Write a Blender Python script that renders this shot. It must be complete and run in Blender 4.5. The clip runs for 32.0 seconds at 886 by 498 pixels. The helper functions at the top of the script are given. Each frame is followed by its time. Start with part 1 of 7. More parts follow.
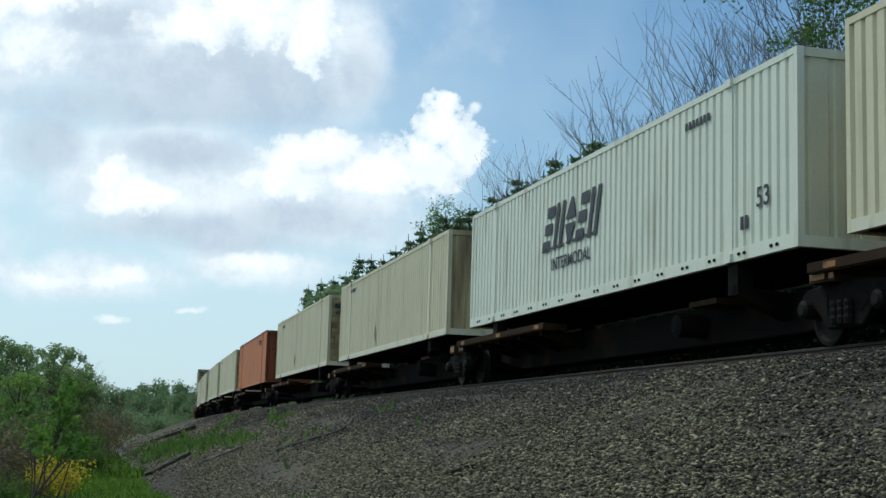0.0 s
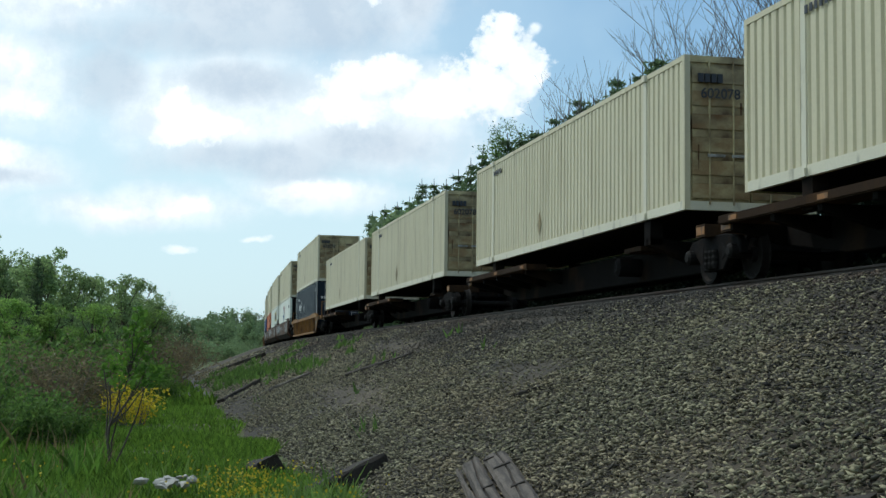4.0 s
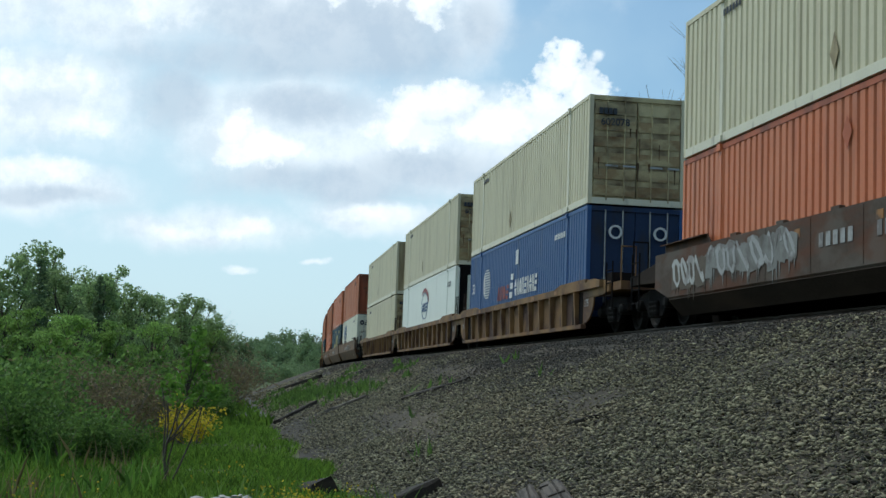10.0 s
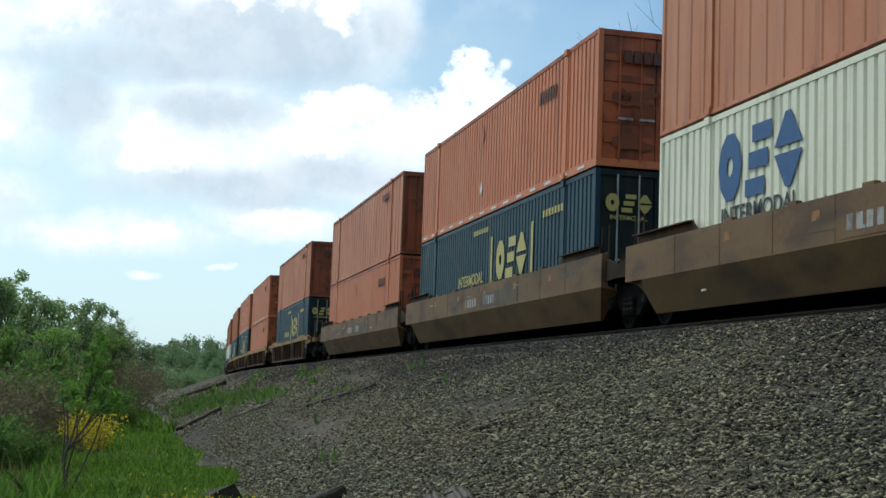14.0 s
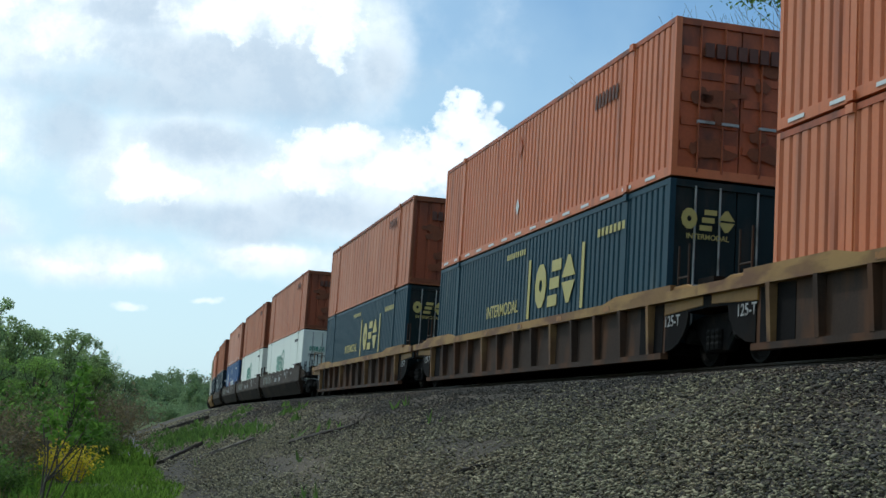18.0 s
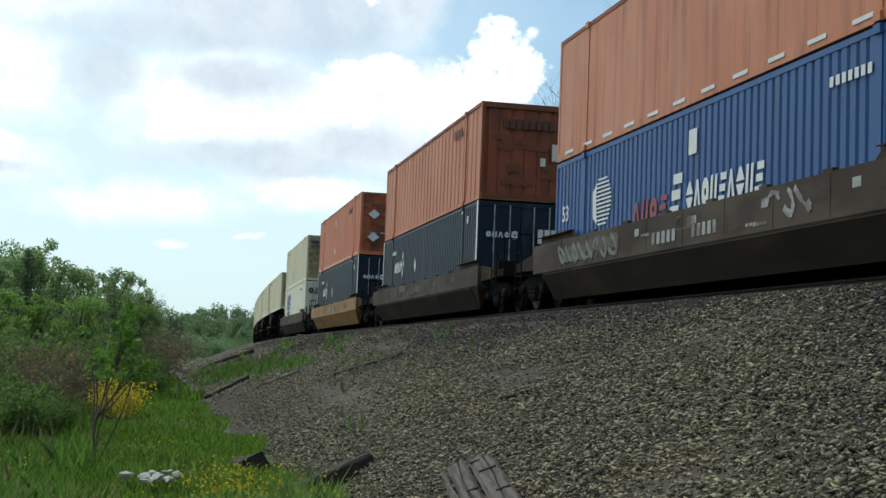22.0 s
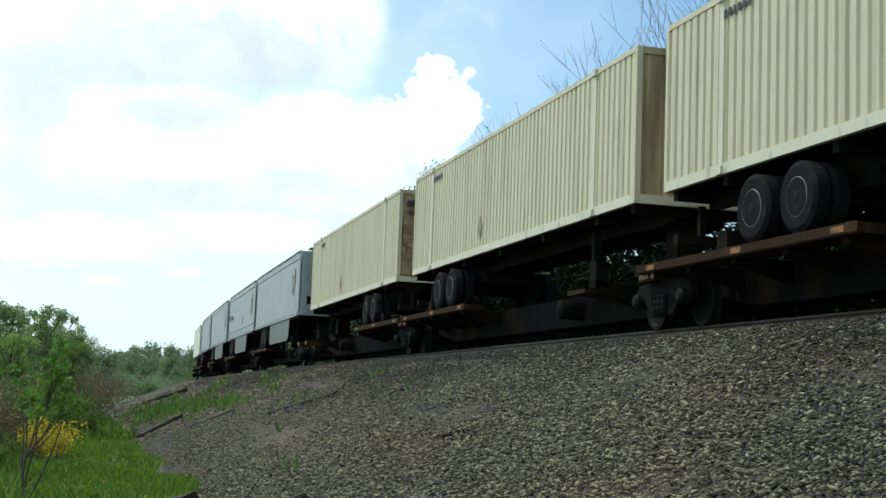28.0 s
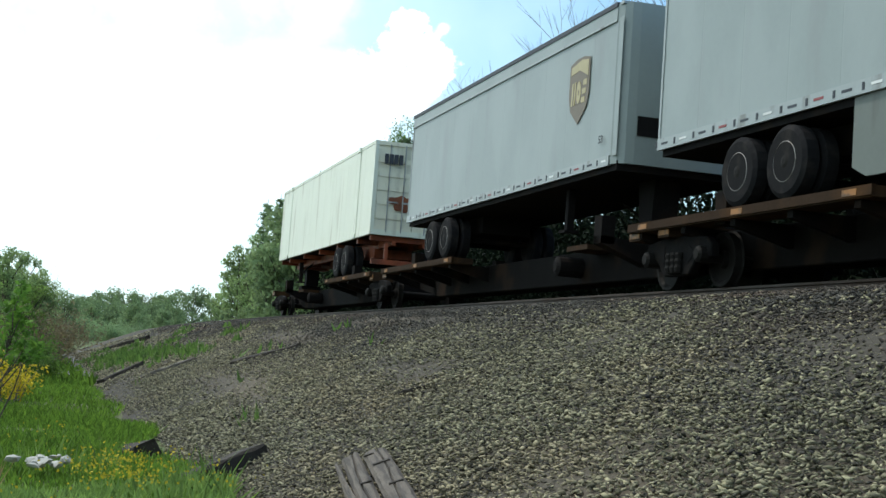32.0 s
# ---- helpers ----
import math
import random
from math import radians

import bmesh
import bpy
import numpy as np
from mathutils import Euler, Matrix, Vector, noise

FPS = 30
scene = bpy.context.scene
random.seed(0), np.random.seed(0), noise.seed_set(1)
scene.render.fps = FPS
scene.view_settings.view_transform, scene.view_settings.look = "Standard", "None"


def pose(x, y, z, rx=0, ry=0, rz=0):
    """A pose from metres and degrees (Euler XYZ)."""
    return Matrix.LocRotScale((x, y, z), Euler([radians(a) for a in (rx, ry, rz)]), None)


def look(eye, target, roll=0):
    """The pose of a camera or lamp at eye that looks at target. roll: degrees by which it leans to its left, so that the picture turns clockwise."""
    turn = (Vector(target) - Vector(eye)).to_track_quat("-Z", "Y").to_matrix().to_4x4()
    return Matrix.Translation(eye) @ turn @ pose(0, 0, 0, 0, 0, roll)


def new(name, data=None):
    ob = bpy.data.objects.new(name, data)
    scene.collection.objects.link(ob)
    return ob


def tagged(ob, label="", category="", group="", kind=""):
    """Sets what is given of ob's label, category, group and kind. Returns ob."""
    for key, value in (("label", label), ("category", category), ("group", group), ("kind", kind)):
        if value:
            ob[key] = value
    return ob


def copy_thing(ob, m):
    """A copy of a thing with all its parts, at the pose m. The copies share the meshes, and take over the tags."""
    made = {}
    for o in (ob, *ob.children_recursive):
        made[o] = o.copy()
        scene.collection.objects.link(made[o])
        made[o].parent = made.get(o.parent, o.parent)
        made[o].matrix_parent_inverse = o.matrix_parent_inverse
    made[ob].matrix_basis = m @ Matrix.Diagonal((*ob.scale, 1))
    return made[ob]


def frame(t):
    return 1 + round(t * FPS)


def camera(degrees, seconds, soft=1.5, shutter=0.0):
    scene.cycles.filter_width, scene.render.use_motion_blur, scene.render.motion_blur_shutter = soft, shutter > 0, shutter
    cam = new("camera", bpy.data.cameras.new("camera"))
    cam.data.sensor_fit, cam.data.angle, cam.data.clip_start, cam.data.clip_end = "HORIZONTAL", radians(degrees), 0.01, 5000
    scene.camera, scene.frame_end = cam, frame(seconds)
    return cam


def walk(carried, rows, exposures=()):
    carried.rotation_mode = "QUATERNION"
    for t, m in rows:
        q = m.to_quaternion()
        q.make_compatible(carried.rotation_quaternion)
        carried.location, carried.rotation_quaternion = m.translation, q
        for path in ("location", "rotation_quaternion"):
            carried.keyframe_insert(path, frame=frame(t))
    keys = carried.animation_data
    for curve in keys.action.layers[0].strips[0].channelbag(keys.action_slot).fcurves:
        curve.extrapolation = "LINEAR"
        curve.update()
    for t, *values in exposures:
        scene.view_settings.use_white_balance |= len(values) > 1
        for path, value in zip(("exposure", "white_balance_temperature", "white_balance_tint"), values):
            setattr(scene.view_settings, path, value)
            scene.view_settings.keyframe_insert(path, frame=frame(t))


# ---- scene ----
# ---- camera: a person stands by the embankment and turns the camera ----
EYE = (0.0, 0.0, 1.5)
cam = camera(36.27, 32.0, soft=1.5)
walk(cam, [(t, pose(*EYE, 90 + pitch, roll, yaw)) for t, yaw, pitch, roll in (
    (0, -16.09, 7.93, -1.71), (0.5, -15.34, 8.01, -2.48), (1, -14.57, 6.99, -3.46), (1.5, -15.40, 6.30, -2.36), (2, -16.11, 4.72, -3.51),
    (2.5, -15.98, 6.03, -2.79), (3, -13.88, 6.52, -3.20), (3.5, -13.38, 6.37, -1.43), (4, -13.27, 4.65, -0.69), (4.5, -12.54, 6.04, -2.16),
    (6.5, -16.96, 6.84, -1.21), (7, -18.65, 8.03, -1.05), (7.5, -13.76, 6.10, -2.50), (8, -13.52, 6.41, -0.20), (8.5, -12.43, 6.91, -1.05),
    (9, -13.02, 8.00, -2.84), (9.5, -10.91, 7.41, -3.43), (10, -10.90, 5.66, -2.04), (10.5, -11.73, 6.80, -0.34), (11, -11.99, 7.06, -1.04),
    (11.5, -11.35, 4.59, -1.74), (12, -10.20, 7.28, -1.18), (12.5, -9.93, 8.89, -2.23), (13, -9.84, 6.19, -2.15), (13.5, -12.15, 4.84, -3.03),
    (14, -14.88, 6.09, -2.07), (14.5, -15.34, 7.10, -2.57), (15, -13.27, 6.81, -3.35), (15.5, -12.06, 7.07, -3.01), (17.5, -16.87, 8.88, -3.51),
    (18, -15.58, 7.82, -3.62), (18.5, -15.47, 5.24, -3.57), (19, -15.26, 2.82, -2.80), (19.5, -15.68, 3.04, -3.04), (20, -16.79, 3.84, -1.21),
    (20.5, -15.61, 5.06, -3.05), (21, -16.79, 7.07, -3.36), (21.5, -14.91, 6.15, -2.39), (22, -13.76, 4.74, -2.19), (22.5, -10.95, 5.70, -1.61),
    (23, -14.46, 7.01, -1.41), (23.5, -13.20, 4.80, -0.40), (24, -13.73, 6.13, -0.34), (24.5, -13.58, 8.67, -1.96), (25, -12.57, 8.84, -2.86),
    (25.5, -14.43, 6.88, -3.72), (27.5, -18.08, 5.76, -1.80), (28, -16.46, 6.46, -2.18), (28.5, -14.49, 4.85, -2.95), (29, -14.75, 3.92, -3.77),
    (29.5, -13.80, 3.88, -4.63), (30, -15.38, 4.68, -4.74), (30.5, -16.27, 3.46, -4.57), (31, -17.30, 3.49, -3.83), (31.5, -19.04, 4.74, -4.60),
    (32, -18.06, 4.72, -4.09),)], exposures=[(t, e, k, 10 + (k - 6500) * 0.005) for t, e, k in (
    (0, -0.53, 6140), (1, -0.7, 6140), (2, -0.2, 6500), (3, -0.2, 6340), (4, -0.4, 6260), (7, -0.35, 6060), (8, -0.47, 6060), (9, -0.6, 6020), (10, -0.5, 6060), (11, -0.55, 6060), (12, -0.65, 5980), (12.5, -0.9, 5980), (13, -0.71, 5980), (14, -0.32, 6340), (15, -0.25, 6420), (18, -0.4, 6060), (19, 0.12, 6500), (20, 0.4, 6500), (21, -0.2, 6500), (22, -0.25, 6500), (23, -0.25, 6420), (24, -0.3, 6500), (25, -0.8, 6100), (28, 0, 6500), (29, 0.1, 6500), (30, 0.2, 6500), (31, 0.25, 6500), (32, 0.3, 6500),)])

# ---- light: bright sun through thin cloud, ahead of the camera and to its left ----
SUN_AZ, SUN_EL = 42.0, 56.0       # degrees left of the y axis, above the horizon
sun_way = Vector((-math.sin(radians(SUN_AZ)) * math.cos(radians(SUN_EL)), math.cos(radians(SUN_AZ)) * math.cos(radians(SUN_EL)), math.sin(radians(SUN_EL))))
sun = new("sun", bpy.data.lights.new("sun", "SUN"))
sun.data.energy, sun.data.angle, sun.data.color = 2.25, radians(3.0), (1.0, 0.95, 0.87)
sun.matrix_world = look(sun_way * 100, (0, 0, 0))
SKY_YAW, SKY_PITCH = radians(-16.0), radians(8.0)


def make_world():
    """Blue sky with cumulus and a veil of thin cloud; the clouds are laid out in a tangent plane ahead of the camera."""
    w = bpy.data.worlds.new("sky")
    scene.world = w
    w.use_nodes = True
    nt = w.node_tree
    nt.nodes.clear()
    N, L = nt.nodes.new, nt.links.new

    def math_(op, a, b=None, c=None, clamp=False):
        n = N("ShaderNodeMath")
        n.operation, n.use_clamp = op, clamp
        for i, v in enumerate((a, b, c)):
            if v is None:
                continue
            if isinstance(v, (int, float)):
                n.inputs[i].default_value = v
            else:
                L(v, n.inputs[i])
        return n.outputs[0]

    def vec(op, a, b, out=0):
        n = N("ShaderNodeVectorMath")
        n.operation = op
        for i, v in enumerate((a, b)):
            if isinstance(v, (tuple, list, Vector)):
                n.inputs[i].default_value = v
            elif v is not None:
                L(v, n.inputs[i])
        return n.outputs[out]

    def ramp(v, lo, hi, a=0.0, b=1.0):
        n = N("ShaderNodeMapRange")
        n.interpolation_type = "SMOOTHSTEP"
        L(v, n.inputs[0])
        for i, x in enumerate((lo, hi, a, b)):
            n.inputs[i + 1].default_value = x
        return n.outputs[0]

    def mix(f, a, b):
        n = N("ShaderNodeMix")
        n.data_type = "RGBA"
        for i, v in ((0, f), (6, a), (7, b)):
            if isinstance(v, (int, float, tuple)):
                n.inputs[i].default_value = (*v, 1) if isinstance(v, tuple) else v
            else:
                L(v, n.inputs[i])
        return n.outputs[2]

    co = N("ShaderNodeTexCoord").outputs["Generated"]
    r = pose(0, 0, 0, 90 + math.degrees(SKY_PITCH), 0, math.degrees(SKY_YAW)).to_3x3()
    right, up, ahead = r.col[0], r.col[1], -r.col[2]
    front = vec("DOT_PRODUCT", co, tuple(ahead), 1)
    safe = math_("MAXIMUM", front, 0.05)
    u = math_("DIVIDE", vec("DOT_PRODUCT", co, tuple(right), 1), safe)
    v = math_("DIVIDE", vec("DOT_PRODUCT", co, tuple(up), 1), safe)
    uv = N("ShaderNodeCombineXYZ")
    L(u, uv.inputs[0]), L(v, uv.inputs[1])
    uv = uv.outputs[0]

    def noise_(scale, detail=6.0, rough=0.55, at=uv, off=(0, 0, 0)):
        n = N("ShaderNodeTexNoise")
        n.inputs["Scale"].default_value, n.inputs["Detail"].default_value, n.inputs["Roughness"].default_value = scale, detail, rough
        L(vec("ADD", at, off), n.inputs["Vector"])
        return n
    def scaled(v, k):
        n = N("ShaderNodeVectorMath")
        n.operation = "SCALE"
        L(v, n.inputs[0])
        n.inputs["Scale"].default_value = k
        return n.outputs[0]
    wob = noise_(9.0, 4.0, 0.55)
    warped = vec("ADD", uv, scaled(vec("SUBTRACT", wob.outputs["Color"], (0.5, 0.5, 0.5)), 0.030))
    billow = noise_(52.0, 6.0, 0.60, off=(3, 1, 0)).outputs[0]
    wisp = noise_(11.0, 6.0, 0.58, off=(1, 8, 0)).outputs[0]

    def field(rows):
        """Highest at the heart of an oval of the tangent plane (thousandths), 0 on its rim, falling outside."""
        out = None
        for x, y, rx, ry in rows:
            d = vec("MULTIPLY", vec("SUBTRACT", warped, (x / 1000, y / 1000, 0)), (1000 / rx, 1000 / ry, 0))
            d = math_("SUBTRACT", 1.0, vec("LENGTH", d, None, 1))
            out = d if out is None else math_("MAXIMUM", out, d)
        return math_("MAXIMUM", out, -1.5)

    def edge_of(f, rough, amount, lo, hi):
        return ramp(math_("ADD", f, math_("MULTIPLY", math_("SUBTRACT", rough, 0.5), amount)), lo, hi)
    body = edge_of(field(CLOUD_BODY), wisp, 2.2, -0.60, 0.50)
    grey = edge_of(field(CLOUD_GREY), wisp, 1.8, -0.70, 0.60)
    crisp_f = field(CLOUD_CRISP)
    crisp = edge_of(crisp_f, billow, 2.4, -0.20, 0.12)
    core = edge_of(crisp_f, billow, 2.2, -0.05, 0.60)
    soft_ = edge_of(field(CLOUD_SOFT), billow, 3.0, -0.55, 0.75)
    sky = N("ShaderNodeTexSky")
    sky.sky_type, sky.sun_disc = "NISHITA", False
    sky.sun_elevation, sky.sun_rotation = radians(SUN_EL), radians(-SUN_AZ)
    sky.air_density, sky.dust_density = 1.0, 1.5
    col = vec("MULTIPLY", sky.outputs[0], (0.098, 0.128, 0.134))
    # thin haze everywhere, thicker near the horizon and towards the sun
    sep = N("ShaderNodeSeparateXYZ")
    L(co, sep.inputs[0])
    low = ramp(sep.outputs[2], 0.26, 0.0)
    left = ramp(u, 0.25, -0.38)
    veil_n = noise_(5.0, 5.0, 0.5, at=co)
    veil = math_("ADD", math_("MULTIPLY", low, 0.50), math_("MULTIPLY", left, 0.95))
    veil = math_("ADD", veil, math_("MULTIPLY", math_("SUBTRACT", veil_n.outputs[0], 0.46), 1.5), clamp=True)
    col = mix(math_("MULTIPLY", veil, 0.75), col, (0.78, 0.97, 1.03))
    front_mask = ramp(front, 0.2, 0.5)

    def laid(mask, k):
        return math_("MULTIPLY", math_("MULTIPLY", mask, front_mask), k)
    shade = ramp(noise_(24.0, 7.0, 0.66, off=(7, 2, 0)).outputs[0], 0.36, 0.62)
    col = mix(laid(body, 0.85), col, mix(shade, (0.88, 0.97, 1.03), (1.10, 1.16, 1.18)))
    col = mix(laid(grey, 0.72), col, mix(shade, (0.57, 0.68, 0.79), (0.65, 0.75, 0.84)))
    col = mix(laid(soft_, 0.85), col, mix(shade, (1.02, 1.09, 1.11), (1.26, 1.30, 1.31)))
    col = mix(laid(crisp, 0.80), col, mix(shade, (0.90, 0.99, 1.04), (1.16, 1.22, 1.24)))
    col = mix(laid(core, 0.85), col, mix(shade, (1.14, 1.20, 1.22), (1.36, 1.38, 1.38)))
    # cloud cover outside the view
    back = ramp(noise_(2.2, 6.0, 0.55, at=co, off=(5, 0, 2)).outputs[0], 0.48, 0.64, 0.0, 0.7)
    back = math_("MULTIPLY", back, math_("MULTIPLY", math_("SUBTRACT", 1.0, front_mask), ramp(sep.outputs[2], -0.02, 0.15)))
    col = mix(back, col, (0.60, 0.66, 0.72))
    bg = N("ShaderNodeBackground")
    L(col, bg.inputs[0])
    bg.inputs[1].default_value = 1.25
    out = N("ShaderNodeOutputWorld")
    L(bg.outputs[0], out.inputs[0])


# cloud layout: x, y, half width, half height
CLOUD_BODY = (
    (-211, 164, 150, 63), (-347, 154, 75, 46), (-74, 139, 29, 46), (-195, 43, 88, 42), (-92, 38, 79, 36), (-398, 67, 79, 38), (-401, 0, 63, 19),
    (-267, -29, 75, 15), (-146, -18, 58, 13), (-441, 149, 58, 38))
CLOUD_GREY = (
    (-245, 157, 40, 13), (-175, 119, 113, 23), (-209, 100, 113, 14), (-123, 104, 54, 18), (-69, 123, 17, 25), (-195, 65, 38, 13), (-181, 6, 77, 13),
    (-104, 17, 46, 13), (-305, 73, 25, 21), (-400, -7, 38, 6))
CLOUD_CRISP = (
    (-312, 180, 44, 21), (-358, 165, 21, 14), (-148, 177, 48, 32), (-180, 158, 26, 18), (-106, 168, 19, 36), (-113, 146, 14, 22), (-228, 32, 27, 14),
    (-248, 44, 14, 16), (-251, 28, 14, 14), (-104, 66, 36, 14), (-116, 50, 34, 16), (-80, 69, 16, 13), (-54, 51, 28, 13), (-18, 62, 31, 22),
    (-10, 90, 17, 19), (-4, 102, 10, 11), (10, 73, 18, 19), (-36, 56, 26, 16))
CLOUD_SOFT = (
    (-259, 193, 88, 15), (-306, 137, 25, 15), (-392, 154, 18, 11), (-433, 168, 22, 8), (-425, 80, 26, 16), (-380, 80, 23, 13), (-380, 50, 36, 11),
    (-401, 12, 33, 10), (-311, -26, 22, 6), (-240, -29, 18, 6), (-280, -31, 13, 4), (-146, -14, 35, 6), (-244, -59, 10, 3), (-192, -53, 11, 2),
    (45, 201, 17, 5), (18, 101, 4, 3), (17, 91, 3, 2), (-447, 51, 17, 9), (-210, 155, 25, 11))
make_world()

# ---- materials ----


def mat(name, rgb, rough=0.6, metal=0.0, vary=0.12, scale=3.0, stain=None, stain_amt=0.0, stain_scale=(1.5, 1.5, 0.35), bump=0.0, bump_scale=60.0, spread=0.12, coord="Object", rand=0.0, spec=0.4, island=False, dust=None, dust_scale=(1.1, 0.45, 1.6), dust_amt=0.5):
    """A surface of one base colour with large and fine variation, an optional stain of another colour, and fine relief."""
    m = bpy.data.materials.new(name)
    m.use_nodes = True
    nt = m.node_tree
    N, L = nt.nodes.new, nt.links.new
    b = nt.nodes["Principled BSDF"]
    b.inputs["Roughness"].default_value, b.inputs["Metallic"].default_value = rough, metal
    b.inputs["Specular IOR Level"].default_value = spec
    co = N("ShaderNodeTexCoord").outputs[coord]

    def tex(sc, detail=4.0):
        mp = N("ShaderNodeMapping")
        mp.inputs["Scale"].default_value = sc if isinstance(sc, tuple) else (sc, sc, sc)
        L(co, mp.inputs[0])
        n = N("ShaderNodeTexNoise")
        n.inputs["Scale"].default_value, n.inputs["Detail"].default_value = 1.0, detail
        L(mp.outputs[0], n.inputs["Vector"])
        return n.outputs[0]

    def mixc(f, a, bb, kind="MIX"):
        n = N("ShaderNodeMix")
        n.data_type, n.blend_type = "RGBA", kind
        for i, v in ((0, f), (6, a), (7, bb)):
            if isinstance(v, (int, float)):
                n.inputs[i].default_value = v
            elif isinstance(v, tuple):
                n.inputs[i].default_value = (*v, 1)
            else:
                L(v, n.inputs[i])
        return n.outputs[2]

    def ramp(v, lo, hi, a, bb):
        n = N("ShaderNodeMapRange")
        L(v, n.inputs[0])
        for i, x in enumerate((lo, hi, a, bb)):
            n.inputs[i + 1].default_value = x
        return n.outputs[0]
    dark, light = tuple(c * (1 - vary) for c in rgb), tuple(min(1, c * (1 + vary)) for c in rgb)
    col = mixc(ramp(tex(scale), 0.3, 0.7, 0, 1), dark, light)
    col = mixc(0.5, col, mixc(ramp(tex(scale * 14, 3.0), 0.3, 0.7, 0, 1), dark, light))
    if stain:
        s = ramp(tex(stain_scale, 6.0), 0.62 - stain_amt * 0.3, 0.62 - stain_amt * 0.3 + spread, 0, min(1.0, 0.35 + stain_amt))
        col = mixc(s, col, stain)
    if dust:
        col = mixc(ramp(tex(dust_scale, 7.0), 0.46, 0.58, 0, dust_amt), col, dust)
    if rand:
        info = N("ShaderNodeObjectInfo").outputs["Random"] if not island else N("ShaderNodeNewGeometry").outputs["Random Per Island"]
        n = N("ShaderNodeHueSaturation")
        L(ramp(info, 0, 1, 1 - rand, 1 + rand), n.inputs["Value"])
        L(col, n.inputs["Color"])
        col = n.outputs[0]
    L(col, b.inputs["Base Color"])
    if bump:
        bn = N("ShaderNodeBump")
        bn.inputs["Strength"].default_value, bn.inputs["Distance"].default_value = bump, 0.02
        L(tex(bump_scale, 5.0), bn.inputs["Height"])
        L(bn.outputs[0], b.inputs["Normal"])
    return m


def leaf_mat(name, rgb, vary=0.35, through_=0.35, gloss=0.12):
    """Leaves: varied from leaf to leaf, some light passes through."""
    m = bpy.data.materials.new(name)
    m.use_nodes = True
    nt = m.node_tree
    N, L = nt.nodes.new, nt.links.new
    b, out = nt.nodes["Principled BSDF"], nt.nodes["Material Output"]
    b.inputs["Roughness"].default_value = 0.6
    b.inputs["Specular IOR Level"].default_value = gloss
    isl = N("ShaderNodeNewGeometry").outputs["Random Per Island"]
    rnd = N("ShaderNodeObjectInfo").outputs["Random"]
    cr = N("ShaderNodeMix")
    cr.data_type = "RGBA"
    L(isl, cr.inputs[0])
    cr.inputs[6].default_value = (*[c * (1 - vary) for c in rgb], 1)
    cr.inputs[7].default_value = (rgb[0] * (1 + vary * 1.3), rgb[1] * (1 + vary), rgb[2] * (1 + vary * 0.5), 1)
    hs = N("ShaderNodeHueSaturation")
    mr = N("ShaderNodeMapRange")
    L(rnd, mr.inputs[0])
    mr.inputs[3].default_value, mr.inputs[4].default_value = 0.8, 1.2
    L(mr.outputs[0], hs.inputs["Value"])
    L(cr.outputs[2], hs.inputs["Color"])
    L(hs.outputs[0], b.inputs["Base Color"])
    tr = N("ShaderNodeBsdfTranslucent")
    L(hs.outputs[0], tr.inputs[0])
    mx = N("ShaderNodeMixShader")
    mx.inputs[0].default_value = through_
    L(b.outputs[0], mx.inputs[1]), L(tr.outputs[0], mx.inputs[2])
    L(mx.outputs[0], out.inputs[0])
    return m


